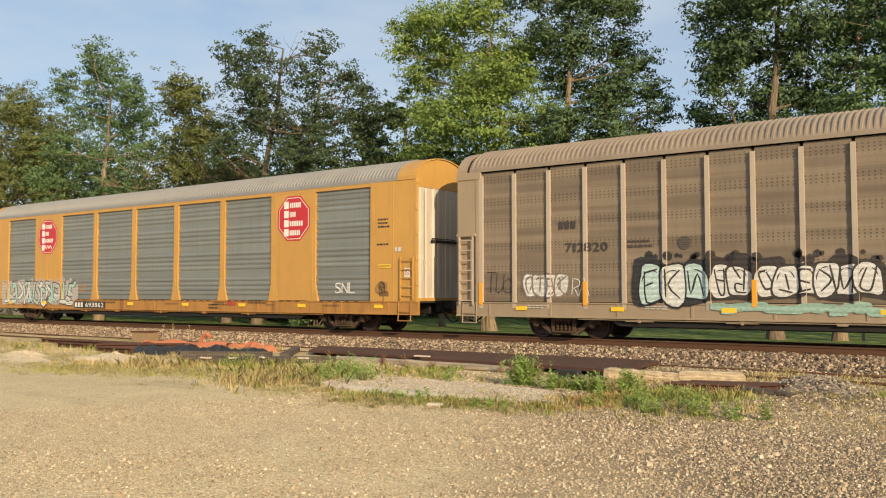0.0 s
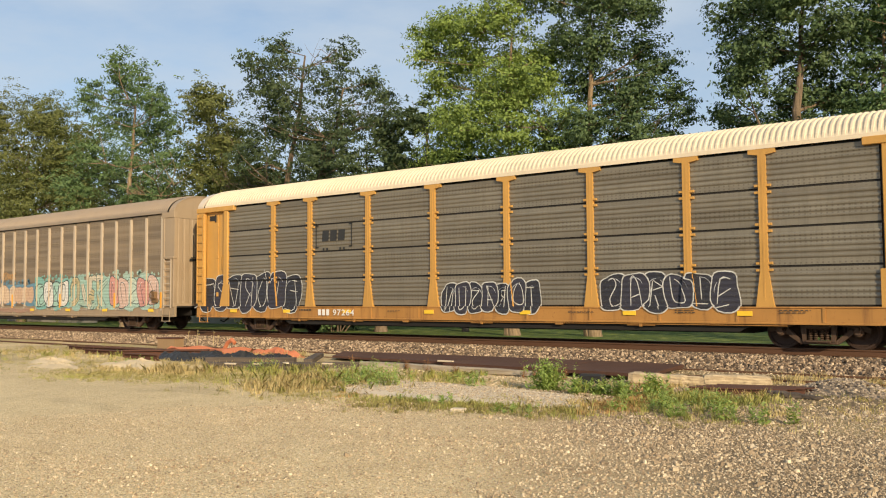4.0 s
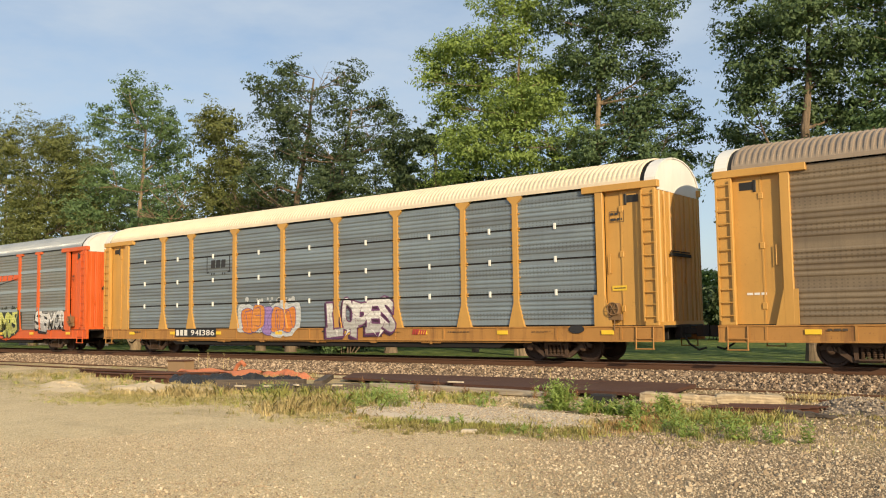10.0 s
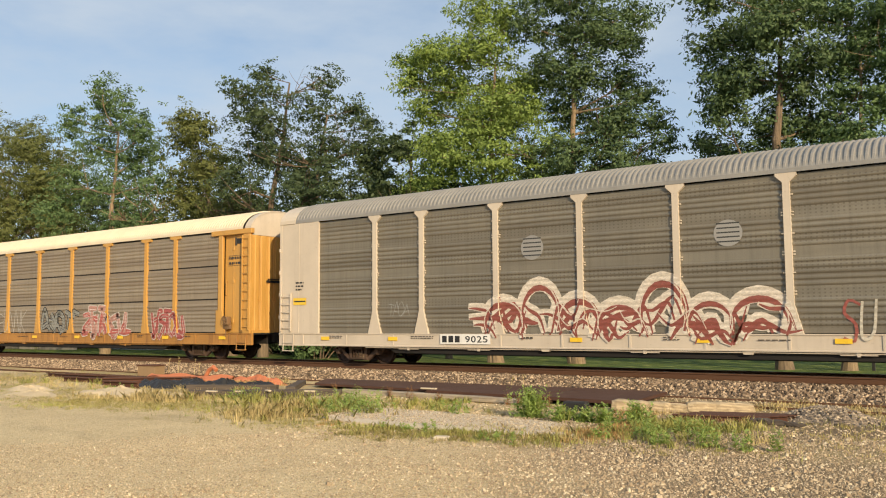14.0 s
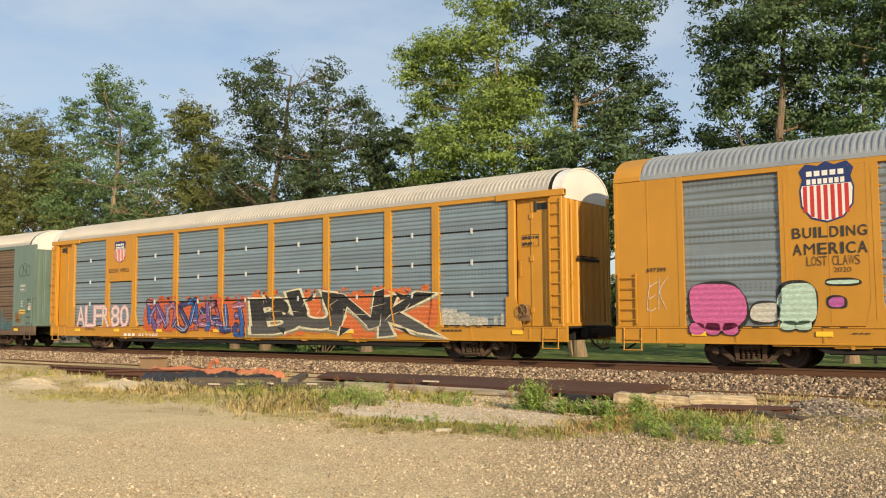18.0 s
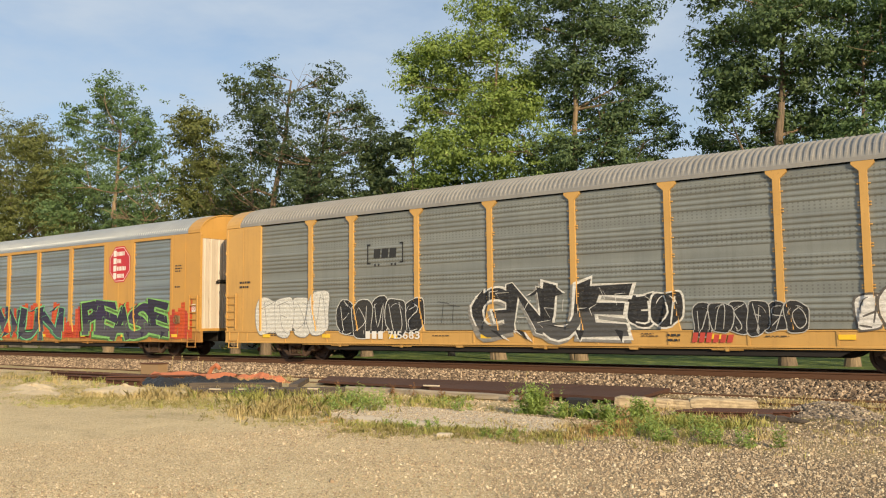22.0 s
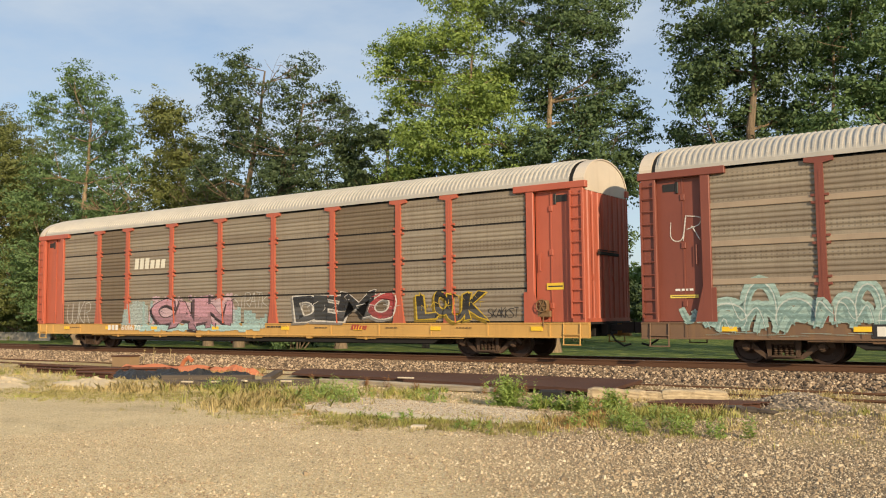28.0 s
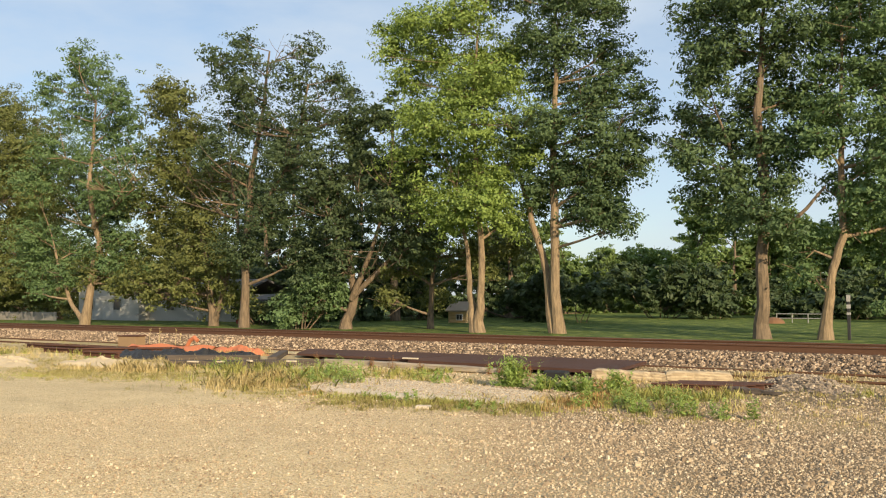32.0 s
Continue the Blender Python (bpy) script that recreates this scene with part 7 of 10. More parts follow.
graffiti(15, 'word', 5.17, 11.40, 0.73, 2.27, 'PEASE', fills=((0.025, 0.018, 0.05), (0.035, 0.02, 0.07)), line=(0.25, 0.55, 0.15), seed=82)
lettering(15, '696545', -4.68, -3.52, 0.71, 0.93, col=(0.78, 0.76, 0.72))
graffiti(15, 'thin', -13.13, -11.73, 2.53, 3.32, fills=((0.018, 0.018, 0.02),), width=0.035, seed=83)
graffiti(15, 'thin', -4.82, -4.32, 1.07, 1.54, fills=((0.8, 0.78, 0.7),), width=0.04, seed=84)
stencil(15, 11.86, 12.37, 3.39, 3.72, 3)
stencil(15, 11.85, 12.32, 2.75, 2.88, 1)
shield(16, -7.92, 3.99, 1.23, 1.46)
graffiti(16, 'wild', -12.01, -9.49, 1.05, 1.99, fills=((0.6, 0.58, 0.54),), line=(0.4, 0.38, 0.34), seed=85)
graffiti(16, 'thin', -9.02, -2.69, 0.96, 2.19, fills=((0.55, 0.53, 0.5), (0.3, 0.28, 0.26)), width=0.04, seed=86)
graffiti(16, 'bubble', -1.58, 2.33, 1.02, 2.11, fills=((0.5, 0.55, 0.55), (0.55, 0.58, 0.55)), line=(0.06, 0.06, 0.07), seed=87)
graffiti(16, 'bubble', 4.26, 6.34, 1.04, 2.08, fills=((0.64, 0.24, 0.08), (0.66, 0.34, 0.14)), line=(0.5, 0.55, 0.5), seed=88)
graffiti(16, 'wild', 7.04, 10.59, 1.09, 1.96, fills=((0.42, 0.62, 0.52), (0.6, 0.32, 0.16), (0.5, 0.66, 0.56)), line=(0.25, 0.5, 0.42), seed=89)
graffiti(16, 'thin', 10.70, 11.75, 1.22, 1.98, fills=((0.7, 0.68, 0.62),), width=0.05, seed=90)
graffiti(16, 'thin', 2.40, 3.05, 1.19, 1.67, fills=((0.018, 0.018, 0.02),), width=0.02, seed=91)
graffiti(16, 'thin', 6.34, 6.99, 1.32, 1.87, fills=((0.68, 0.66, 0.6),), width=0.04, seed=92)
lettering(16, '993691', -6.60, -4.39, 0.71, 0.92, plate=(0.018, 0.018, 0.02), bars=0.4)
emblem(16, 5.34, 6.01, 0.72, 0.88, 'block', col=(0.5, 0.06, 0.04))
stencil(16, 12.16, 12.69, 2.97, 3.31, 2, frame=True)
graffiti(16, 'thin', 12.49, 12.93, 3.43, 3.91, fills=((0.018, 0.018, 0.02),), width=0.03, seed=93)
emblem(17, -4.0, -1.8, 3.55, 4.25, 'bars', (0.04, 0.03, 0.03))
graffiti(17, 'swirl', -11.67, -9.25, 0.75, 2.15, fills=((0.36, 0.5, 0.46), (0.55, 0.6, 0.56)), line=(0.22, 0.34, 0.32), seed=94)
graffiti(17, 'swirl', -8.78, -7.36, 0.79, 2.01, fills=((0.36, 0.5, 0.46), (0.55, 0.6, 0.56)), line=(0.22, 0.34, 0.32), seed=95)
graffiti(17, 'swirl', -4.1, 0.6, 1.1, 2.35, fills=((0.36, 0.50, 0.46), (0.52, 0.58, 0.54)), line=(0.22, 0.34, 0.32), seed=120)
graffiti(17, 'swirl', 1.6, 6.2, 1.1, 2.35, fills=((0.36, 0.50, 0.46), (0.52, 0.58, 0.54)), line=(0.22, 0.34, 0.32), seed=121)
graffiti(17, 'swirl', 7.0, 11.3, 1.1, 2.35, fills=((0.36, 0.50, 0.46), (0.52, 0.58, 0.54)), line=(0.22, 0.34, 0.32), seed=122)
graffiti(17, 'thin', -12.78, -11.93, 3.12, 3.85, fills=((0.7, 0.68, 0.64),), width=0.03, seed=96)
stencil(17, -12.62, -12.03, 1.80, 1.92, 1, col=(0.78, 0.76, 0.72))
sign_plate(17, -12.73, -11.99, 1.65, 1.73, (0.7, 0.55, 0.1))
lettering(17, '974123', -7.9, -5.2, 0.70, 0.92, plate=(0.018, 0.018, 0.02), bars=0.4)
graffiti(17, 'patch', -11.74, -7.40, 0.72, 0.73, fills=((0.3, 0.44, 0.4), (0.25, 0.35, 0.3)), seed=97)
emblem(18, -6.61, -4.60, 3.22, 3.65, 'block', col=(0.7, 0.66, 0.55))
graffiti(18, 'patch', -7.34, -5.40, 0.95, 1.95, fills=((0.42, 0.62, 0.62), (0.5, 0.6, 0.58)), seed=98)
graffiti(18, 'patch', -0.89, 1.02, 0.83, 1.88, fills=((0.42, 0.62, 0.62), (0.5, 0.6, 0.58)), seed=99)
graffiti(18, 'word', -5.40, -0.80, 0.87, 1.94, 'CAIN', fills=((0.56, 0.3, 0.36),), line=(0.1, 0.06, 0.07), cloud=(0.6, 0.42, 0.46), seed=100)
graffiti(18, 'thin', -11.37, -9.66, 1.05, 2.02, fills=((0.6, 0.58, 0.54),), width=0.04, seed=101)
graffiti(18, 'word', 2.40, 6.95, 1.10, 2.06, 'DEMO', fills=((0.018, 0.018, 0.02), (0.04, 0.04, 0.04), (0.018, 0.018, 0.02), (0.4, 0.05, 0.05)), line=(0.66, 0.62, 0.56), seed=102)
graffiti(18, 'word', 7.62, 10.16, 1.10, 1.97, 'LOUK', fills=((0.018, 0.018, 0.02),), line=(0.62, 0.42, 0.03), seed=103)
graffiti(18, 'thin', 10.24, 11.25, 1.17, 1.50, fills=((0.018, 0.018, 0.02),), width=0.03, seed=104)
graffiti(18, 'thin', -0.75, 1.01, 1.58, 2.19, fills=((0.6, 0.58, 0.54),), width=0.03, seed=105)
lettering(18, '601670', -8.20, -6.03, 0.77, 0.98, col=(0.78, 0.76, 0.72), bars=0.4)
emblem(18, 5.01, 5.68, 0.82, 0.98, 'block', col=(0.4, 0.06, 0.04))
sign_plate(18, 12.18, 12.72, 1.95, 2.14, (0.75, 0.5, 0.04))
graffiti(18, 'patch', -6.39, 0.74, 0.74, 0.99, fills=((0.42, 0.6, 0.58), (0.45, 0.6, 0.58)), seed=106)


sill_marks()


# ---- trees ----
# the greens carry extra blue as painted haze, most in deep and dark
M_LEAF = {
    "bright": leaf_mat("bright_leaves", (0.112, 0.178, 0.038), (0.335, 0.440, 0.115)),
    "mid": leaf_mat("green_leaves", (0.060, 0.118, 0.044), (0.195, 0.285, 0.118)),
    # lowered below leaf colour to hold the shadow inside the woods
    "dark": leaf_mat("shade_darkened_leaves", (0.034, 0.062, 0.029), (0.118, 0.160, 0.072)),
    "dull": leaf_mat("olive_leaves", (0.070, 0.097, 0.029), (0.235, 0.250, 0.083)),
    "deep": leaf_mat("deep_green_leaves", (0.046, 0.088, 0.037), (0.165, 0.235, 0.102)),
    "hedge": leaf_mat("hedgerow_leaves", (0.100, 0.165, 0.052), (0.280, 0.375, 0.135), 0.40),
}
M_BARK = bark_mat("grey_brown_bark", (0.085, 0.057, 0.034), (0.28, 0.195, 0.115))
M_BARK_PALE = bark_mat("pale_bark", (0.15, 0.10, 0.055), (0.42, 0.30, 0.17))


def leaf_cloud(rng, blobs, density, size):
    """Leaves as small folded blades, gathered into sprays on uneven blobs: rows of x, y, z, radius."""
    out = []
    for bx, by, bz, r in blobs:
        sprays = max(20, int(42 * r * r * density))
        d = rng.normal(size=(sprays, 3))
        d /= np.linalg.norm(d, axis=1)[:, None]
        rad = r * (0.30 + 0.85 * rng.random(sprays) ** 0.75 + 0.35 * (rng.random(sprays) < 0.12)) * (1 + 0.28 * np.sin(d[:, 0] * 5 + bx) * np.cos(d[:, 2] * 4 + bz) + 0.18 * np.sin(d[:, 1] * 7 + bz * 2))
        c = np.array([bx, by, bz]) + d * rad[:, None] * np.array([1.0, 1.0, 0.85])
        per = 21
        k = sprays * per
        cc = np.repeat(c, per, 0) + rng.normal(size=(k, 3)) * np.array([0.22, 0.22, 0.10]) * (0.70 + 0.12 * r)
        dd = np.repeat(d, per, 0)
        n = dd * 0.7 + rng.normal(size=(k, 3)) * 0.45 + np.array([0, 0, 0.35])
        n /= np.linalg.norm(n, axis=1)[:, None]
        t = np.cross(n, rng.normal(size=(k, 3)))
        t /= np.linalg.norm(t, axis=1)[:, None]
        b = np.cross(n, t)
        s = (size * 1.10 * (0.6 + 0.8 * rng.random(k)))[:, None]
        q = np.stack([cc - t * s, cc - b * s * 0.48 + n * s * 0.12, cc + t * s, cc + b * s * 0.48 + n * s * 0.12], 1)
        out.append(q.reshape(-1, 3))
    return np.concatenate(out)


def limb(mb, a, b, r0, r1, rng, bend=0.25, sides=7, steps=5):
    a, b = Vector(a), Vector(b)
    d = (b - a).length
    pts, w = [], Vector((rng.normal() * bend, rng.normal() * bend, 0)) * d * 0.25
    for i in range(steps + 1):
        u = i / steps
        pts.append(a.lerp(b, u) + w * math.sin(u * math.pi) + Vector((0, 0, -0.10 * d * math.sin(u * math.pi) * bend)))
    mb.tube(pts, [r0 + (r1 - r0) * (i / steps) for i in range(steps + 1)], sides)
    return pts


def tree(label, base, stems, blobs, leaf="mid", bark=None, seed=1, density=1.0, size=0.15, group="trees behind the track", name="tree", bare=0, limbs=0):
    """A tree: tapered stems (each a list of points with a radius), limbs from the stems to every clump, and the clumps' leaves."""
    rng = np.random.default_rng(seed)
    x, y = base
    z = ground_height(x, y) - 0.05
    th = thing(name, label, "tree", group, at=pose(x, y, z))
    mb = MB()
    nodes = []
    for st in stems:
        pts = [Vector((px, py, pz)) for px, py, pz, _ in st]
        rad = [r for *_, r in st]
        fine, fr = [], []
        for i in range(len(pts) - 1):
            for s in range(4):
                u = s / 4
                fine.append(pts[i].lerp(pts[i + 1], u) + Vector((rng.normal(), rng.normal(), 0)) * 0.04 * (i + u > 0))
                fr.append(rad[i] + (rad[i + 1] - rad[i]) * u)
        fine.append(pts[-1]), fr.append(rad[-1])
        if pts[0].z < 0.2:
            fr[0] *= 1.45
            fr[1] *= 1.12
        mb.tube(fine, fr, 10)
        nodes += list(zip(fine, fr))
    for bx, by, bz, r in blobs:
        c = Vector((bx, by, bz))
        low = [q for q in nodes if q[0].z < bz - 0.3] or nodes[:1]
        p, rr = min(low, key=lambda q: (q[0] - c).length + 0.35 * abs(q[0].z - bz + r))
        r0 = min(rr * 0.6, 0.05 + 0.035 * r)
        pts = limb(mb, p, c, r0, 0.02, rng)
        for _ in range(4):
            e = c + Vector(rng.normal(size=3)) * r * 0.5
            limb(mb, pts[3], e, r0 * 0.4, 0.008, rng, 0.3, 5, 3)
    for _ in range(bare):
        p, rr = nodes[rng.integers(len(nodes) // 2, len(nodes))]
        e = p + Vector((1.2 + rng.normal() * 0.8, rng.normal() * 0.6, 0.6 + rng.random() * 1.2))
        q = limb(mb, p, e, 0.05, 0.012, rng, 0.3, 5, 4)
        for _ in range(5):
            limb(mb, q[rng.integers(2, 5)], e + Vector(rng.normal(size=3)) * 0.8, 0.018, 0.005, rng, 0.3, 4, 3)
    # limbs that reach out of the crown towards the light
    tip = max(q[0].z for q in nodes)
    up = [q for q in nodes if 6.5 < q[0].z < 0.72 * tip]
    for _ in range(limbs if up else 0):
        p, rr = up[rng.integers(0, len(up))]
        e = p + Vector((rng.uniform(-2.8, 2.8), rng.uniform(-3.0, -1.2), rng.uniform(0.0, 1.5)))
        q = limb(mb, p, e, min(rr * 0.6, 0.085), 0.02, rng, 0.45, 6, 6)
        for _ in range(4):
            limb(mb, q[rng.integers(2, 6)], e + Vector((rng.normal(), rng.normal() * 0.5, abs(rng.normal()))) * 1.1, 0.03, 0.008, rng, 0.4, 5, 4)
    part("trunk", mb, bark or M_BARK, th, "bark-covered trunk and limbs")
    part("crown", fast_mesh("crown", leaf_cloud(rng, blobs, density, size), 4), M_LEAF[leaf], th, "uneven crown of many small leaves")
    return th


tree('tall broadleaf tree with an olive crown', (-79.41, 40.0), [[(-0.01, 0.0, 0, 0.3), (0.16, 0.09, 7.49, 0.22), (0.32, 0.21, 15.71, 0.1)]],
     [(-2.9, -1.1, 19.2, 2.7), (1.2, 1.4, 19.2, 2.3), (5.1, -0.6, 17.5, 2.2), (-1.7, -0.2, 15.4, 3.0), (3.8, 1.0, 14.3, 2.8), (7.4, -0.3, 15.0, 1.9), (-2.6, 0.2, 11.3, 3.0), (2.5, -1.5, 10.9, 3.1), (7.1, 0.8, 11.1, 2.4), (-3.4, 0.1, 7.1, 3.0), (1.7, -0.5, 6.9, 3.1), (6.4, 0.9, 7.2, 2.4), (-0.2, -0.6, 3.4, 2.9), (5.6, -0.1, 3.8, 2.5)],
     'dull', M_BARK, 1, 1.00, 0.10, bare=0, limbs=6)
tree('broadleaf tree with low olive limbs', (-77.13, 44.0), [[(4.15, 0.0, 0, 0.22), (3.38, 0.05, 4.38, 0.18), (0.53, -0.13, 12.3, 0.1)]],
     [(-0.6, 1.0, 17.7, 1.8), (2.3, -1.3, 14.2, 2.6), (-2.4, 0.3, 12.5, 2.7), (4.3, 0.7, 11.0, 2.5), (0.7, -1.0, 8.1, 2.9), (-4.2, -1.4, 6.2, 2.4), (4.4, -0.7, 5.9, 2.5), (-0.1, 0.5, 3.4, 2.9), (4.5, 0.2, 1.8, 1.9), (-4.5, -1.1, 1.8, 2.4)],
     'dull', M_BARK, 2, 1.00, 0.10, bare=0, limbs=6)
tree('feathery green maple with a pale forked trunk', (-56.50, 36.0), [[(-0.0, 0.0, 0, 0.28), (0.74, 0.51, 5.85, 0.22), (1.26, -0.64, 9.84, 0.16), (0.84, 0.1, 15.98, 0.06)], [(-0.0, 0.0, 0, 0.18), (-1.81, -0.14, 1.85, 0.14), (-3.75, -0.11, 5.61, 0.08)], [(0.85, 0.0, 7.05, 0.12), (4.13, -0.05, 8.64, 0.08), (6.33, -0.5, 9.26, 0.05)]],
     [(0.6, -1.1, 19.1, 1.1), (-2.3, 0.8, 18.9, 1.0), (3.3, -1.2, 17.8, 0.9), (-4.5, -0.3, 17.8, 1.2), (-0.5, 0.1, 17.4, 1.5), (3.6, -0.2, 16.2, 1.3), (-6.0, 0.3, 17.3, 0.8), (-2.6, 0.8, 15.6, 1.8), (2.0, 1.5, 14.6, 1.8), (4.6, -0.7, 15.1, 0.9), (0.4, 0.5, 12.8, 2.1), (4.1, 0.6, 12.0, 1.7), (-3.2, -0.7, 12.7, 1.7), (-4.6, -1.6, 10.3, 1.7), (-0.3, 1.5, 9.6, 1.8), (3.8, -0.6, 9.3, 1.9), (-5.7, -0.6, 6.5, 1.9), (-3.0, 1.3, 5.6, 1.7), (-6.8, 0.3, 4.4, 1.7), (-2.2, -0.1, 3.5, 1.3), (1.6, 0.4, 4.6, 1.2), (3.2, 0.8, 4.0, 1.2), (5.0, 1.4, 3.6, 1.1), (-4.4, -0.6, 2.6, 1.1), (2.2, 1.5, 6.2, 1.4)],
     'mid', M_BARK_PALE, 3, 1.00, 0.09, bare=0, limbs=6)
tree('broadleaf tree with drooping limbs over a white shed', (-49.64, 38.0), [[(4.53, 0.0, 0, 0.26), (4.04, -0.16, 4.03, 0.2), (2.25, -0.04, 9.43, 0.14), (0.4, 0.42, 13.89, 0.08)], [(4.53, 0.0, 0, 0.16), (6.76, 0.16, 5.79, 0.12), (6.46, -0.41, 10.58, 0.07)]],
     [(-0.3, -0.4, 16.4, 1.3), (-2.1, 1.0, 15.4, 1.3), (1.6, -1.0, 15.3, 1.4), (-0.8, 1.2, 13.2, 1.9), (2.5, 0.1, 12.9, 1.8), (-2.7, 1.3, 11.4, 1.7), (0.4, -0.1, 10.4, 2.0), (4.3, -0.2, 10.0, 1.8), (-3.3, 0.9, 8.6, 1.9), (0.5, 1.5, 7.6, 2.0), (4.0, -0.4, 7.0, 1.9), (-2.6, 1.5, 5.8, 2.1), (1.1, 1.4, 4.9, 2.0), (5.2, -1.0, 4.4, 1.9), (-4.5, 0.3, 3.8, 1.9), (-0.7, 0.7, 3.0, 1.8), (2.9, 1.4, 2.4, 1.6), (6.3, 0.5, 2.2, 1.3), (-6.5, -1.0, 4.2, 1.5), (-8.2, -0.6, 3.4, 1.3), (-3.0, -1.8, 2.7, 1.1), (0.6, -1.9, 2.2, 1.0), (3.6, -1.6, 2.5, 1.0), (-1.2, -2.2, 3.2, 1.1), (2.0, -2.0, 3.5, 1.2)],
     'dull', M_BARK, 4, 1.00, 0.10, bare=0, limbs=6)
tree('tall dark tree with dead twigs at its top', (-40.94, 37.0), [[(-0.15, 0.0, 0, 0.27), (0.22, -0.2, 5.29, 0.22), (0.94, -0.33, 9.81, 0.17), (1.67, -0.06, 13.94, 0.1), (1.9, 0.11, 17.08, 0.05)], [(0.46, 0.0, 6.33, 0.14), (4.1, 0.28, 10.55, 0.1), (5.25, 0.03, 14.48, 0.05)]],
     [(-0.0, -0.3, 17.9, 0.9), (-0.9, -1.5, 16.8, 1.1), (1.7, -1.4, 16.4, 0.9), (3.6, 1.6, 17.0, 1.1), (-2.2, 0.5, 15.9, 1.3), (0.7, -0.8, 14.8, 1.6), (4.1, -0.2, 15.0, 1.4), (5.9, 1.5, 15.0, 1.0), (7.3, 1.3, 13.8, 0.9), (-1.9, 1.1, 13.5, 1.7), (1.7, -0.3, 12.5, 1.8), (5.3, -0.0, 12.4, 1.7), (8.1, 0.6, 12.4, 1.2), (-0.6, -1.4, 10.7, 1.8), (3.1, 0.2, 10.0, 1.9), (6.6, -0.7, 10.0, 1.7), (0.2, 1.2, 7.8, 1.8), (3.6, -1.4, 7.2, 1.9), (6.8, 0.6, 7.3, 1.6), (9.0, 1.2, 9.1, 1.1), (0.7, -0.9, 4.9, 1.6), (4.1, 1.3, 4.5, 1.7)],
     'dark', M_BARK, 5, 1.00, 0.09, bare=4, limbs=6)
tree('spreading tree with several leaning stems', (-33.40, 38.0), [[(-0.22, 0.0, 0, 0.3), (0.22, 0.26, 2.09, 0.24), (-0.52, 0.44, 5.39, 0.14), (-0.82, -0.64, 10.08, 0.06)], [(0.22, 0.0, 1.76, 0.18), (1.62, -0.03, 4.33, 0.13), (3.08, 0.25, 8.1, 0.05)], [(0.22, 0.0, 1.76, 0.15), (3.47, 0.34, 4.59, 0.1), (6.19, 0.16, 6.02, 0.04)]],
     [(1.0, -1.2, 11.5, 1.5), (3.1, -1.4, 11.6, 1.1), (1.4, 1.1, 9.5, 1.6), (-0.3, -1.6, 8.4, 1.5), (3.5, 1.5, 9.3, 1.6), (5.1, 1.0, 10.1, 1.1), (1.8, 0.9, 7.2, 1.8), (4.3, -1.4, 7.1, 1.6), (-0.3, -0.9, 5.7, 1.5), (2.7, 1.1, 4.9, 1.6), (5.0, -0.2, 4.8, 1.4), (-2.5, 0.4, 4.8, 1.5), (-2.1, -1.2, 2.4, 1.4), (0.1, -1.0, 3.7, 1.2)],
     'dark', M_BARK, 6, 0.90, 0.10, bare=6, limbs=6)
tree('bright green tree with a forked trunk', (-24.22, 37.5), [[(-0.11, 0.0, 0, 0.26), (-0.43, 0.0, 2.04, 0.16), (-0.62, 0.07, 4.67, 0.1), (-1.51, -0.07, 8.59, 0.06)], [(0.1, 0.0, 0, 0.26), (0.47, -0.22, 2.61, 0.18), (0.24, -0.11, 6.97, 0.14), (-0.06, -0.25, 11.42, 0.1), (0.16, 0.02, 15.55, 0.05)]],
     [(-5.3, 1.0, 17.2, 0.81), (-6.7, 1.0, 17.3, 0.58), (-3.9, -0.1, 16.9, 1.15), (-1.8, -0.6, 16.4, 1.27), (0.3, -0.7, 16.4, 1.38), (-0.3, -0.8, 18.4, 1.27), (1.1, -0.2, 17.8, 1.04), (-5.3, 0.0, 15.7, 1.15), (-2.9, 0.2, 15.0, 1.50), (-0.4, 1.6, 14.4, 1.73), (1.7, 0.9, 14.4, 1.27), (-4.5, 0.4, 13.9, 1.27), (-2.0, 1.6, 12.9, 1.73), (0.6, -0.9, 12.5, 1.73), (2.5, -1.1, 12.5, 1.15), (-4.1, 0.4, 11.6, 1.38), (-1.5, -1.5, 10.7, 1.73), (1.1, -1.5, 10.4, 1.61), (3.0, 0.0, 10.7, 1.04), (-4.5, -0.1, 9.5, 1.38), (-1.9, 1.3, 8.6, 1.73), (0.6, 0.4, 8.4, 1.73), (2.8, 0.0, 8.8, 1.27), (-3.4, -0.0, 7.2, 1.38), (-0.8, -0.8, 6.5, 1.61), (1.6, -1.6, 6.6, 1.38), (-1.5, 0.6, 6.0, 1.1), (1.4, 0.7, 5.8, 1.2), (0.2, 0.8, 7.0, 1.2)],
     'bright', M_BARK_PALE, 7, 1.75, 0.08, bare=0, limbs=1)
tree('low broadleaf tree in the shade of a taller one', (-29.37, 40.5), [[(-0.0, 0.0, 0, 0.16), (0.14, 0.09, 3.36, 0.12), (0.97, 0.38, 6.57, 0.06)]],
     [(-0.4, 0.7, 6.0, 1.3), (0.4, -1.3, 5.0, 1.4), (3.1, 0.4, 4.6, 1.5), (1.1, 1.5, 3.5, 1.0), (4.0, -0.2, 3.3, 0.9), (-1.3, -1.2, 3.7, 1.2), (-0.7, 1.5, 2.1, 1.1), (5.3, 0.6, 4.5, 1.1), (-2.3, -1.0, 1.9, 1.0)],
     'dull', M_BARK, 21, 1.00, 0.10, bare=0, limbs=6)
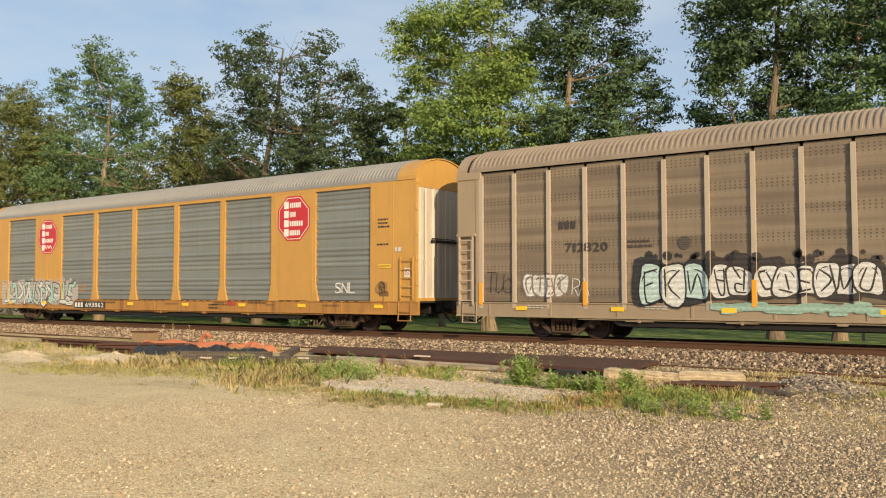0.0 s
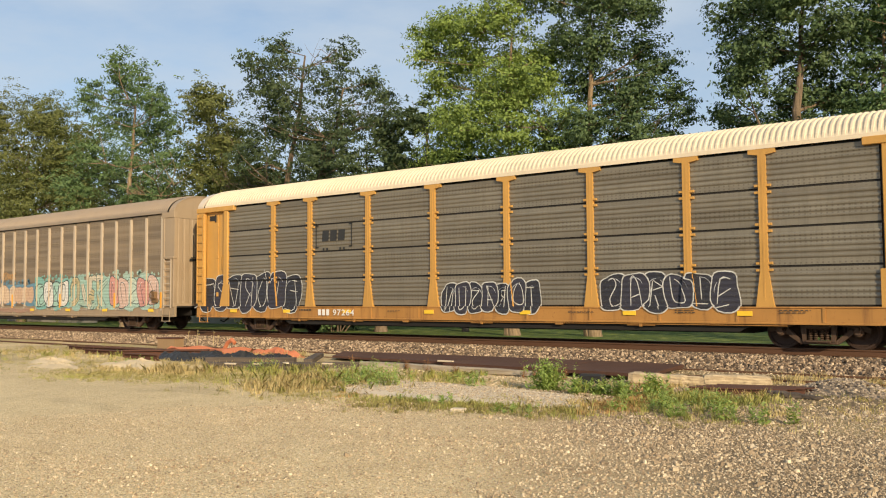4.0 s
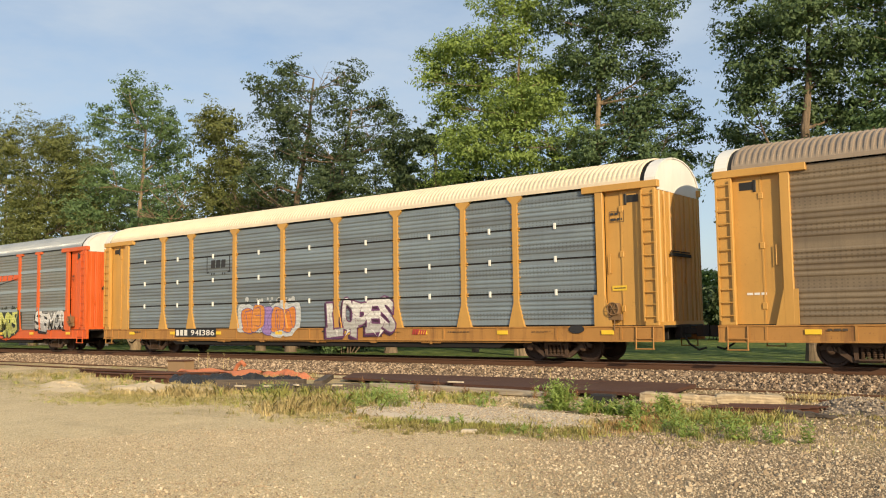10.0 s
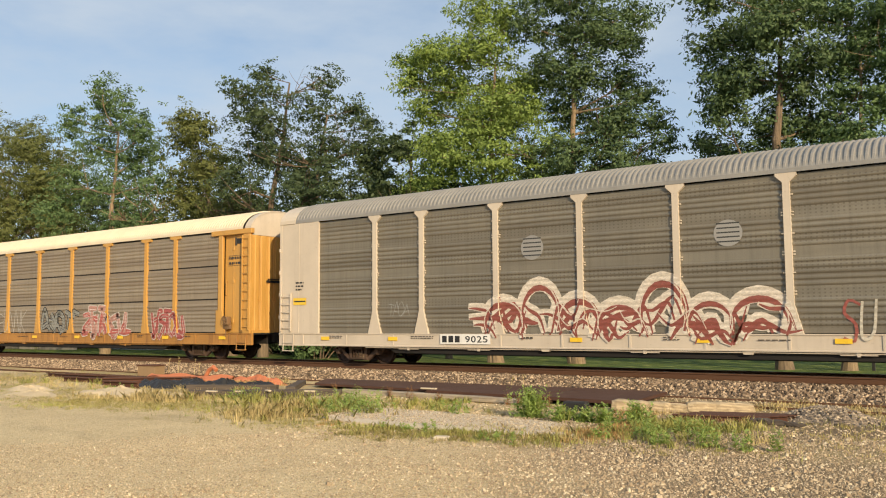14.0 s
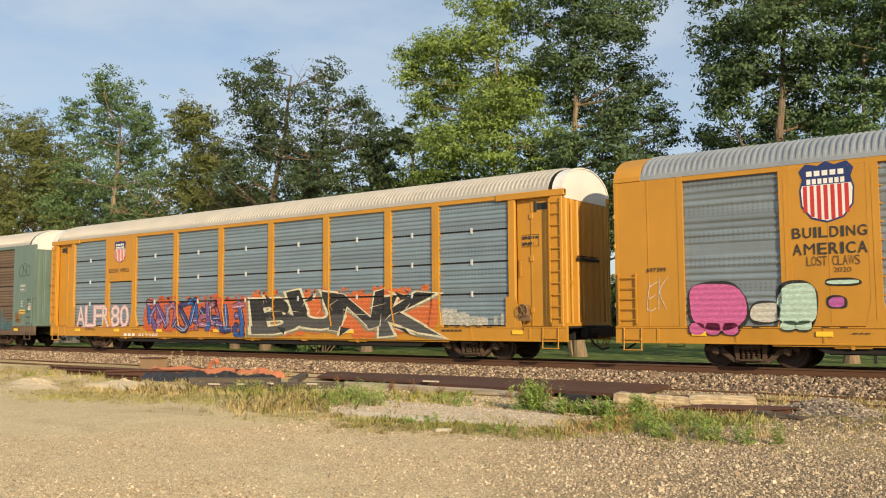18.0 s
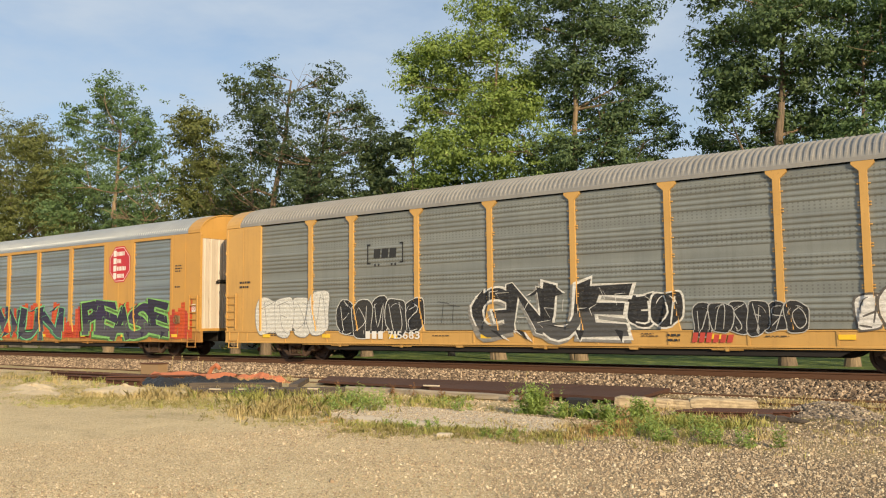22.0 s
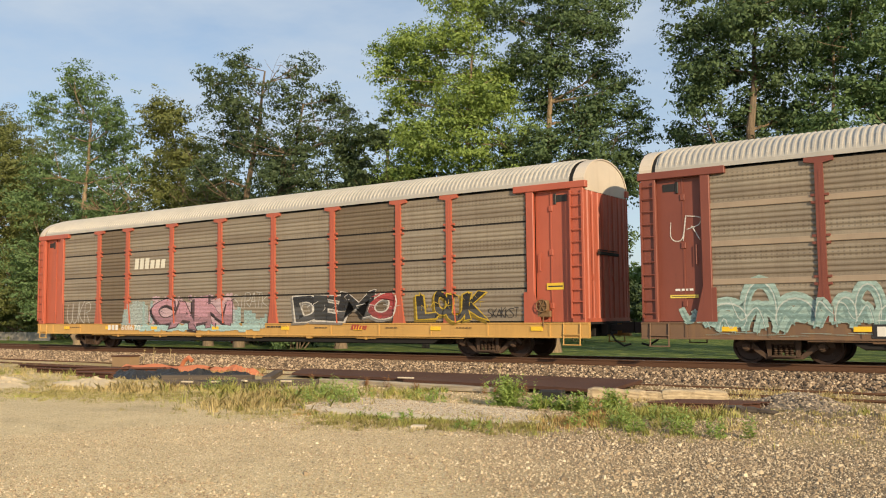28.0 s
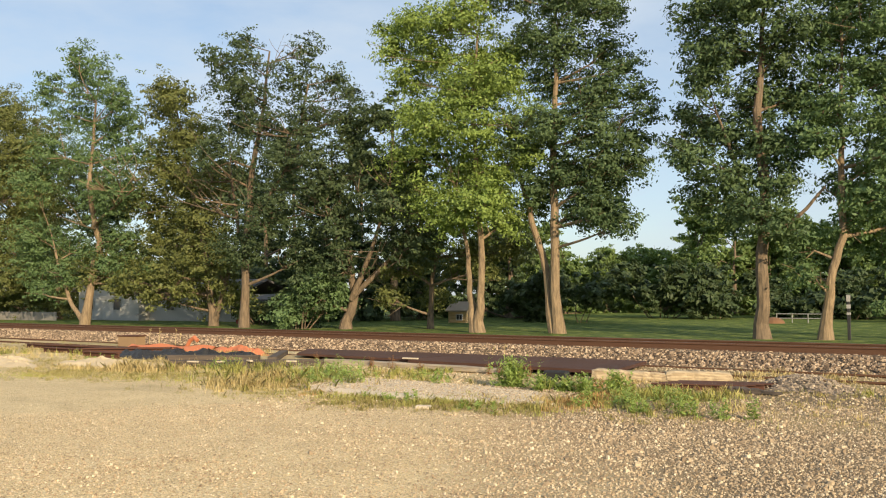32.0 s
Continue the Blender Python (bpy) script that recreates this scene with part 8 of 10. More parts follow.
tree('tall dark tree with a leaning pale stem', (-20.43, 38.5), [[(0.37, 0.0, 0, 0.26), (0.37, -0.43, 4.25, 0.22), (0.34, -0.33, 8.2, 0.18), (0.57, -0.34, 12.45, 0.12), (0.46, -0.09, 16.21, 0.07), (0.66, -0.58, 18.48, 0.04)], [(0.12, 0.0, 0, 0.22), (-0.45, -0.05, 3.99, 0.18), (-1.45, -0.24, 7.2, 0.12), (-2.91, 0.22, 11.76, 0.06)]],
     [(-1.3, -1.3, 16.9, 0.95), (0.5, -0.1, 16.8, 1.36), (2.2, -0.8, 16.2, 1.36), (3.5, -0.8, 15.6, 1.05), (-0.3, -1.0, 18.7, 1.47), (1.9, -1.0, 18.3, 1.57), (3.4, 1.0, 17.3, 0.95), (-0.7, -0.2, 15.0, 1.26), (1.2, -0.8, 14.3, 1.57), (3.2, 0.3, 13.7, 1.15), (4.0, 0.3, 12.8, 0.63), (-0.4, 0.5, 12.9, 1.26), (1.5, 1.3, 12.0, 1.47), (3.6, -1.1, 11.5, 1.15), (4.9, -0.4, 11.4, 0.74), (5.3, -0.7, 10.4, 0.63), (0.8, -1.5, 10.1, 1.36), (2.8, -1.0, 9.6, 1.47), (4.5, -0.3, 9.4, 1.05), (1.1, -0.3, 8.1, 1.36), (3.1, 0.4, 7.7, 1.36), (4.5, -0.2, 8.1, 0.84), (1.7, 0.3, 6.1, 1.15), (3.3, -0.9, 5.8, 1.05), (4.3, -1.2, 5.3, 0.74), (-0.5, -0.5, 7.4, 1.05), (-0.9, -1.3, 9.5, 1.05), (1.6, 0.3, 6.4, 1.1), (2.9, 0.2, 5.9, 1.1), (2.2, 0.3, 7.6, 1.2), (3.2, -0.4, 8.4, 1.0), (-1.0, 0.5, 6.8, 1.1)],
     'deep', M_BARK_PALE, 8, 1.7, 0.082, bare=0, limbs=1)
tree('broad dark tree with a thick trunk', (-10.06, 37.5), [[(0.03, 0.0, 0, 0.29), (0.15, -0.2, 2.89, 0.26), (0.3, 0.06, 5.97, 0.23), (0.16, -0.41, 9.59, 0.18), (0.36, 0.16, 12.95, 0.1), (0.44, 0.29, 15.86, 0.05)], [(0.18, 0.0, 4.07, 0.14), (1.74, -0.11, 5.17, 0.08), (2.64, 0.11, 6.27, 0.05)], [(0.14, 0.0, 4.31, 0.13), (-0.73, 0.06, 7.01, 0.08), (-1.63, -0.1, 9.81, 0.05)]],
     [(-2.3, -0.2, 14.4, 1.08), (-0.8, -0.0, 14.4, 1.18), (0.7, -1.4, 14.3, 1.28), (-2.0, -1.6, 16.2, 1.18), (-0.3, 1.1, 16.0, 1.28), (1.4, 1.5, 15.7, 1.18), (-2.4, 0.9, 12.9, 0.89), (-1.1, -0.6, 12.5, 1.28), (0.6, 0.7, 12.2, 1.28), (1.7, -0.6, 12.9, 0.99), (-2.7, 0.8, 11.7, 0.49), (-1.8, -0.7, 11.1, 1.08), (-0.2, 0.9, 10.4, 1.28), (1.3, 1.6, 10.4, 1.18), (-3.5, 1.6, 10.2, 0.69), (-3.9, 1.2, 8.8, 0.59), (-2.6, 1.3, 9.4, 0.99), (-1.2, 0.7, 8.8, 1.18), (0.5, 0.2, 8.3, 1.18), (1.6, 1.4, 8.5, 0.99), (-2.4, -1.3, 7.7, 0.99), (-1.0, -0.4, 7.0, 1.18), (0.7, 0.3, 6.7, 1.08), (-2.5, -0.1, 6.2, 0.89), (-1.2, 0.9, 5.3, 0.89), (0.2, -1.0, 5.3, 0.89), (1.3, -1.4, 4.7, 0.79)],
     'deep', M_BARK, 9, 1.9, 0.085, bare=0, limbs=0)
tree('green tree with a bent slim trunk', (-7.58, 38.0), [[(-0.08, 0.0, 0, 0.24), (0.2, -0.28, 2.38, 0.18), (0.74, -0.18, 4.2, 0.15), (0.76, -0.2, 6.96, 0.12), (0.75, 0.07, 9.74, 0.08), (0.89, -0.06, 12.99, 0.05)], [(0.65, 0.0, 4.67, 0.1), (2.14, 0.03, 5.94, 0.06)]],
     [(0.1, 0.6, 15.1, 1.1), (1.4, 1.1, 14.5, 1.2), (2.6, -0.2, 14.7, 1.2), (-0.2, 1.5, 13.2, 1.1), (1.1, 1.0, 13.2, 1.2), (2.3, -0.5, 12.7, 1.2), (0.2, 0.2, 11.5, 1.1), (1.5, 0.8, 11.0, 1.2), (2.7, 1.0, 10.8, 1.2), (-0.3, 1.4, 9.9, 0.9), (1.0, -1.1, 9.2, 1.2), (2.3, 0.8, 8.9, 1.1), (0.1, -1.2, 8.0, 1.0), (1.6, 1.3, 7.3, 1.1), (2.8, -0.9, 7.0, 1.1), (0.3, 1.1, 6.3, 0.8), (1.7, -0.6, 5.7, 1.0), (2.9, 1.5, 5.0, 1.1), (0.9, 0.1, 4.7, 0.7), (-0.9, -0.6, 4.0, 0.7), (-0.5, -0.7, 2.6, 0.6), (-1.1, 0.3, 3.1, 0.5)],
     'mid', M_BARK_PALE, 10, 1.6, 0.085, bare=0, limbs=1)
tree('broadleaf tree beside the lawn', (-4.25, 40.0), [[(-0.01, 0.0, 0, 0.3), (0.13, 0.01, 4.64, 0.2), (0.32, 0.34, 10.41, 0.1)]],
     [(-0.0, 0.3, 12.8, 1.6), (1.4, -1.5, 12.3, 1.6), (-0.3, -1.1, 10.5, 1.5), (1.1, 1.4, 9.8, 1.6), (0.0, -1.4, 7.9, 1.5), (1.4, -1.2, 7.3, 1.6), (-0.3, 1.4, 5.4, 1.3), (0.9, 0.4, 5.1, 1.4), (0.1, -0.4, 3.3, 1.3)],
     'mid', M_BARK, 11, 1.20, 0.10, bare=0, limbs=2)
tree('shaded tree further back in the grove', (-40.99, 52.0), [[(0.0, 0.0, 0, 0.3), (0.04, -0.29, 7.97, 0.2), (0.08, -0.27, 15.55, 0.08)]],
     [(1.9, 2.2, 4.6, 1.6), (0.9, -2.2, 15.4, 1.6), (-1.6, 1.0, 8.9, 1.4), (-3.9, 2.1, 4.8, 1.2), (-4.7, -0.1, 6.4, 1.2), (-2.3, -0.8, 11.5, 1.6), (-3.3, 0.5, 3.7, 1.2), (0.3, 1.2, 10.4, 1.4), (-0.6, -1.9, 10.3, 1.3), (0.9, -2.0, 11.9, 1.2), (0.2, 0.7, 9.7, 1.3), (-2.1, -2.3, 11.2, 1.3), (-1.3, -2.3, 12.9, 1.5)],
     'dark', M_BARK, 40, 0.33, 0.20)
tree('shaded tree further back in the grove', (-46.09, 50.0), [[(-0.0, 0.0, 0, 0.3), (-0.0, -0.31, 5.7, 0.2), (-0.0, 0.07, 10.96, 0.08)]],
     [(2.5, -1.9, 0.9, 1.0), (3.2, 1.6, 2.3, 1.1), (1.0, 1.7, 5.9, 1.2), (2.2, -0.8, 4.6, 1.4), (-0.6, 0.1, 8.0, 1.3), (3.9, 0.5, 0.7, 1.0), (-3.3, -0.8, 3.1, 1.2), (2.6, 0.6, 5.1, 1.1), (-1.5, 1.2, 1.2, 1.4), (-2.6, 1.8, 1.6, 1.1), (-3.4, -0.8, 1.8, 1.4), (-4.1, -0.4, 0.4, 1.3), (1.7, 0.5, 7.7, 1.4)],
     'dark', M_BARK, 41, 0.33, 0.20)
tree('shaded tree further back in the grove', (-59.32, 56.0), [[(-0.0, 0.0, 0, 0.3), (-0.04, 0.08, 5.64, 0.2), (-0.07, -0.26, 11.09, 0.08)]],
     [(-0.8, 1.8, 2.8, 1.9), (-5.7, 1.0, 3.8, 2.1), (3.7, -2.0, 2.9, 1.4), (-1.8, 2.4, 6.8, 2.0), (4.2, 1.3, 4.3, 1.6), (0.4, 1.4, 9.4, 1.4), (1.7, -1.9, 2.2, 1.8), (5.2, -0.2, 7.6, 1.9), (-4.2, -0.6, 2.8, 1.7), (-2.0, 2.1, 11.8, 1.8), (6.0, 0.7, 3.1, 1.5), (-0.4, 1.6, 7.7, 1.5), (-0.2, -0.3, 10.6, 1.5)],
     'dark', M_BARK, 42, 0.33, 0.20)
tree('shaded tree further back in the grove', (-43.62, 60.0), [[(0.0, 0.0, 0, 0.3), (0.04, 0.06, 4.07, 0.2), (0.06, 0.17, 7.9, 0.08)]],
     [(-4.5, -2.4, 3.3, 1.1), (0.8, 1.7, 1.6, 1.2), (-2.3, 0.4, 2.3, 1.3), (4.2, -1.4, 4.8, 1.5), (-1.6, 1.3, 6.5, 1.3), (-0.6, -1.2, 8.9, 1.6), (0.4, -0.4, 1.6, 1.3), (0.9, -0.2, 0.7, 1.6), (-4.6, 2.3, 0.2, 1.2), (-3.6, 2.0, 2.3, 1.3), (0.4, -1.1, 6.2, 1.1), (0.6, -1.1, 4.9, 1.1), (0.1, -0.4, 5.9, 1.2)],
     'dark', M_BARK, 43, 0.33, 0.20)
tree('shaded tree further back in the grove', (-36.99, 62.0), [[(0.0, 0.0, 0, 0.3), (0.05, 0.36, 3.5, 0.2), (0.09, 0.03, 6.74, 0.08)]],
     [(-1.0, -0.5, 6.8, 1.3), (-3.0, 2.3, 0.2, 1.5), (-0.7, -1.7, 6.4, 1.4), (3.9, 1.8, 2.9, 1.2), (3.6, -1.7, 0.4, 1.4), (1.1, -0.8, 7.5, 1.5), (-2.6, 0.9, 3.7, 1.2), (-3.7, 0.6, 1.1, 1.4), (-1.0, 2.3, 6.1, 1.6), (1.3, -0.4, 5.5, 1.4), (-2.3, 2.2, 5.5, 1.5), (-1.8, 2.1, 4.2, 1.2), (1.3, 1.1, 0.1, 1.3)],
     'dark', M_BARK, 44, 0.33, 0.20)
tree('shaded tree further back in the grove', (-44.90, 70.0), [[(0.0, 0.0, 0, 0.3), (0.09, -0.11, 7.0, 0.2), (0.16, -0.16, 14.03, 0.08)]],
     [(0.4, 1.3, 6.4, 1.9), (0.2, 1.6, 2.8, 1.9), (1.1, 0.1, 3.0, 1.6), (1.5, 1.4, 4.9, 1.9), (0.4, 1.5, 4.1, 2.0), (3.6, 0.5, 7.8, 1.9), (-5.4, -0.5, 5.7, 1.5), (1.4, 0.9, 13.2, 1.4), (-0.9, 0.6, 4.5, 1.6), (-2.5, 1.7, 13.0, 1.5), (-3.8, 1.1, 3.3, 1.9), (0.3, 0.1, 4.4, 2.0), (-4.8, 2.3, 9.7, 1.8)],
     'dark', M_BARK, 45, 0.33, 0.20)
tree('shaded tree further back in the grove', (-56.31, 66.0), [[(0.0, 0.0, 0, 0.3), (0.02, -0.13, 8.41, 0.2), (0.04, 0.3, 16.88, 0.08)]],
     [(-5.8, -1.1, 1.6, 1.7), (5.6, 0.6, 6.5, 1.4), (3.6, 2.2, 6.5, 1.7), (4.9, -2.1, 4.3, 1.7), (-6.1, 0.6, 3.7, 2.0), (-6.0, 1.4, 4.1, 1.6), (-2.1, 0.1, 11.1, 1.6), (-6.8, 1.2, 2.8, 1.6), (-0.3, 1.9, 6.4, 1.8), (-6.1, -0.0, 5.8, 2.0), (5.1, 1.5, 6.0, 1.8), (-0.0, -2.2, 0.1, 1.9), (-1.3, 1.2, 17.4, 1.6)],
     'dark', M_BARK, 46, 0.33, 0.20)
tree('shaded tree further back in the grove', (-78.08, 62.0), [[(-0.0, 0.0, 0, 0.3), (-0.12, -0.17, 7.36, 0.2), (-0.22, 0.02, 14.84, 0.08)]],
     [(4.7, -0.2, 4.8, 2.2), (4.2, -2.0, 14.2, 2.1), (4.1, 2.3, 12.8, 2.2), (2.7, -0.9, 13.2, 2.5), (5.9, -1.5, 7.5, 2.3), (-3.8, 1.8, 9.7, 2.5), (-6.2, 0.1, 2.6, 2.5), (0.2, -1.6, 15.1, 1.9), (8.2, 1.3, 4.5, 2.5), (4.2, 1.5, 5.1, 2.4), (-4.3, 0.3, 8.0, 2.3), (8.9, 1.6, 2.5, 2.4), (-1.0, 0.6, 6.0, 2.4)],
     'dark', M_BARK, 47, 0.33, 0.20)
tree('shaded tree further back in the grove', (-90.77, 60.0), [[(-0.0, 0.0, 0, 0.3), (-0.25, -0.08, 9.08, 0.2), (-0.47, 0.34, 18.37, 0.08)]],
     [(1.4, 0.1, 12.3, 2.2), (2.8, 1.0, 6.6, 2.5), (0.3, 0.8, 8.6, 2.5), (-5.8, 1.8, 16.2, 2.0), (-2.8, 0.4, 10.9, 2.0), (2.5, 0.1, 13.0, 2.4), (-4.2, 1.4, 6.0, 1.9), (2.7, -1.4, 5.4, 2.2), (3.3, -2.0, 12.3, 2.5), (-3.4, -2.1, 17.1, 2.2), (-9.1, -0.1, 2.0, 2.4), (4.9, -0.6, 14.0, 2.5), (-1.7, -1.6, 3.3, 1.9)],
     'dark', M_BARK, 48, 0.33, 0.20)
tree('shaded tree further back in the grove', (-105.52, 58.0), [[(-0.0, 0.0, 0, 0.3), (-0.35, 0.14, 8.22, 0.2), (-0.66, 0.35, 16.7, 0.08)]],
     [(1.4, -0.5, 11.7, 2.3), (3.3, 0.6, 7.1, 1.9), (10.8, 0.8, 4.4, 2.3), (4.0, -2.4, 15.8, 2.5), (4.0, 1.4, 11.4, 2.8), (-12.5, 2.5, 8.7, 2.3), (-11.8, 0.0, 4.6, 3.1), (-11.2, -1.9, 11.8, 2.3), (1.7, 2.0, 3.5, 2.8), (7.5, 0.6, 6.1, 2.1), (0.0, -0.6, 17.1, 2.1), (3.2, 1.1, 14.8, 2.4), (0.8, 2.2, 2.8, 2.6)],
     'dark', M_BARK, 49, 0.33, 0.20)
tree('shaded tree further back in the grove', (-71.63, 72.0), [[(-0.0, 0.0, 0, 0.3), (-0.03, 0.12, 9.49, 0.2), (-0.07, -0.12, 19.31, 0.08)]],
     [(5.3, 0.2, 4.0, 2.0), (-4.4, 2.4, 0.2, 2.3), (0.3, -1.3, 19.2, 2.0), (5.6, 0.7, 14.6, 1.9), (-5.2, -2.2, 14.1, 1.8), (1.3, 0.3, -0.0, 2.4), (0.5, -0.5, 20.2, 2.0), (2.9, -1.2, 12.5, 1.7), (-3.0, 2.4, 15.9, 2.1), (3.6, -0.5, 13.4, 2.0), (-6.4, -0.9, 4.3, 2.2), (2.9, -1.9, 5.7, 1.7), (1.0, -1.9, 16.8, 1.9)],
     'dark', M_BARK, 50, 0.33, 0.20)
tree('shaded tree further back in the grove', (-85.50, 74.0), [[(-0.0, 0.0, 0, 0.3), (-0.1, -0.14, 8.84, 0.2), (-0.19, -0.16, 18.14, 0.08)]],
     [(-3.8, -1.2, 0.6, 2.1), (3.4, -1.4, 14.8, 2.0), (4.3, 1.4, 3.3, 2.2), (7.4, -1.4, 9.3, 2.5), (2.5, 1.5, 16.3, 2.2), (-5.7, 1.2, -0.4, 2.3), (1.5, -0.4, 0.6, 2.5), (-5.4, -0.0, 7.6, 2.0), (-1.5, 2.0, 17.8, 2.0), (-0.3, 1.5, 16.2, 2.2), (-3.1, -1.7, 8.3, 2.4), (6.5, 1.2, 6.4, 1.8), (-2.5, -0.5, 4.5, 2.1)],
     'dark', M_BARK, 51, 0.33, 0.20)
tree('shaded tree further back in the grove', (-109.97, 52.0), [[(-0.01, 0.0, 0, 0.3), (-0.57, -0.21, 10.58, 0.2), (-1.09, 0.06, 21.39, 0.08)]],
     [(1.2, 0.1, 8.5, 2.2), (-0.7, -2.5, 22.6, 2.7), (-11.4, 0.3, 14.3, 2.2), (8.3, 2.3, 1.0, 2.1), (-6.1, -0.5, 20.6, 2.8), (-1.2, -2.4, 21.3, 2.2), (-10.5, -1.3, 5.3, 2.4), (-2.2, 2.2, 2.9, 2.5), (-7.9, 2.0, 10.5, 2.6), (0.8, -0.1, 16.8, 2.0), (-4.3, -1.9, -0.2, 2.1), (-3.5, -2.1, 11.9, 2.4), (-2.4, 2.4, 9.6, 2.0)],
     'dark', M_BARK, 52, 0.33, 0.20)
tree('leafy tree of the far hedgerow', (-39.99, 78.0), [[(0.0, 0.0, 0, 0.3), (0.06, -0.02, 2.64, 0.2), (0.11, -0.25, 5.41, 0.08)]],
     [(1.7, -0.9, 3.5, 1.4), (1.9, 2.3, 0.4, 1.5), (-2.5, 1.2, 4.8, 1.8), (-2.5, -0.2, 4.7, 1.4), (-2.0, -1.5, 5.1, 1.4), (1.5, -2.5, 3.9, 1.3), (-1.2, 1.4, 6.0, 1.3), (-0.2, -1.3, 3.9, 1.4), (1.7, -2.4, 4.7, 1.3), (0.7, -0.8, 1.7, 1.6), (-2.7, -1.6, 4.0, 1.5), (-3.4, -2.3, 2.6, 1.8)],
     'hedge', M_BARK, 70, 0.50, 0.17)
tree('leafy tree of the far hedgerow', (-38.16, 84.0), [[(0.0, 0.0, 0, 0.3), (0.07, 0.01, 2.29, 0.2), (0.12, 0.13, 4.82, 0.08)]],
     [(0.2, 1.3, 4.3, 1.6), (-2.1, 0.7, 1.7, 1.3), (-2.1, -1.5, 2.4, 1.5), (1.1, -2.3, 5.9, 1.4), (1.1, 0.1, 3.8, 1.6), (0.3, -1.5, 4.6, 1.8), (-1.8, 0.5, 4.2, 1.4), (0.9, -2.3, 4.7, 1.4), (0.2, 1.5, 0.4, 1.4), (3.3, -0.6, 0.6, 1.4), (1.1, -0.9, 2.9, 1.5), (-2.6, 0.8, 1.9, 1.6)],
     'hedge', M_BARK, 71, 0.50, 0.17)
tree('leafy tree of the far hedgerow', (-36.39, 88.0), [[(0.0, 0.0, 0, 0.3), (0.08, -0.25, 2.33, 0.2), (0.13, -0.01, 4.99, 0.08)]],
     [(-3.4, -1.3, 0.4, 1.3), (0.8, -1.9, 5.5, 1.3), (-2.9, 1.1, 2.2, 1.3), (2.7, -0.9, 0.4, 1.3), (-0.2, 0.4, 1.3, 1.4), (1.9, -2.2, 2.2, 1.4), (-2.2, -1.0, 0.5, 1.6), (1.1, 2.3, 5.4, 1.4), (0.1, 2.0, 5.9, 1.4), (-0.7, -0.8, 0.4, 1.3), (-1.1, 0.9, 3.2, 1.4), (-2.9, -0.2, 0.4, 1.2)],
     'hedge', M_BARK, 72, 0.50, 0.17)
tree('leafy tree of the far hedgerow', (-32.52, 86.0), [[(0.0, 0.0, 0, 0.3), (0.08, -0.27, 2.07, 0.2), (0.12, 0.19, 4.38, 0.08)]],
     [(-1.2, -1.2, 2.6, 1.3), (-1.8, 2.4, 0.5, 1.2), (-2.1, -1.4, 0.5, 1.5), (-2.6, -2.3, 1.0, 1.2), (1.6, 1.8, 2.9, 1.2), (1.2, -1.6, 4.9, 1.3), (-2.4, 1.7, 0.5, 1.5), (-0.6, 1.1, 6.0, 1.2), (2.5, -2.1, 1.4, 1.2), (2.2, -2.0, 3.1, 1.2), (-0.4, -0.2, 3.6, 1.3), (2.0, 1.2, 0.5, 1.5)],
     'hedge', M_BARK, 73, 0.50, 0.17)
tree('leafy tree of the far hedgerow', (-27.25, 80.0), [[(0.0, 0.0, 0, 0.3), (0.09, 0.06, 2.78, 0.2), (0.16, 0.05, 5.63, 0.08)]],
     [(0.2, 0.9, 0.6, 1.4), (0.4, 0.8, 2.5, 1.4), (0.7, 0.3, 9.6, 1.6), (0.1, 0.1, 1.3, 1.6), (2.9, -2.5, 3.1, 1.5), (-0.6, 1.2, 9.6, 1.5), (-0.7, 2.3, 8.6, 1.3), (-0.4, 1.4, 5.9, 1.3), (0.2, 0.1, 3.9, 1.2), (0.7, 2.3, 0.8, 1.3), (1.7, 0.6, 8.3, 1.5), (0.5, 2.4, 3.8, 1.6)],
     'hedge', M_BARK, 74, 0.50, 0.17)
tree('leafy tree of the far hedgerow', (-23.26, 78.0), [[(0.0, 0.0, 0, 0.3), (0.1, -0.28, 2.97, 0.2), (0.17, 0.1, 5.93, 0.08)]],
     [(-1.3, 0.8, 7.8, 1.5), (2.7, 0.9, 2.6, 1.5), (2.7, 2.2, 0.6, 1.6), (0.0, 1.3, 9.9, 1.6), (-0.6, 2.1, 9.8, 1.6), (2.0, 2.2, 0.6, 1.6), (1.1, 1.8, 5.7, 1.6), (-1.9, -2.4, 0.6, 1.4), (-1.9, -0.4, 5.3, 1.6), (-1.6, 1.6, 0.6, 1.2), (-2.0, -2.4, 0.8, 1.3), (1.8, -1.8, 1.4, 1.4)],
     'hedge', M_BARK, 75, 0.50, 0.17)
tree('leafy tree of the far hedgerow', (-20.88, 80.0), [[(0.0, 0.0, 0, 0.3), (0.09, -0.14, 2.2, 0.2), (0.14, 0.44, 4.41, 0.08)]],
     [(2.7, 0.9, 0.8, 1.4), (-2.3, 1.1, 1.5, 1.3), (2.6, -2.1, 2.8, 1.2), (-1.4, -1.0, 4.7, 1.2), (-0.9, 0.3, 5.1, 1.3), (-0.7, 2.3, 7.8, 1.2), (2.3, -1.4, 0.6, 1.4), (-0.5, -0.8, 0.6, 1.5), (-1.5, -1.6, 4.7, 1.3), (2.6, -2.2, 3.8, 1.3), (0.7, -0.9, 6.5, 1.2), (2.8, -1.1, 3.2, 1.3)],
     'hedge', M_BARK, 76, 0.50, 0.17)
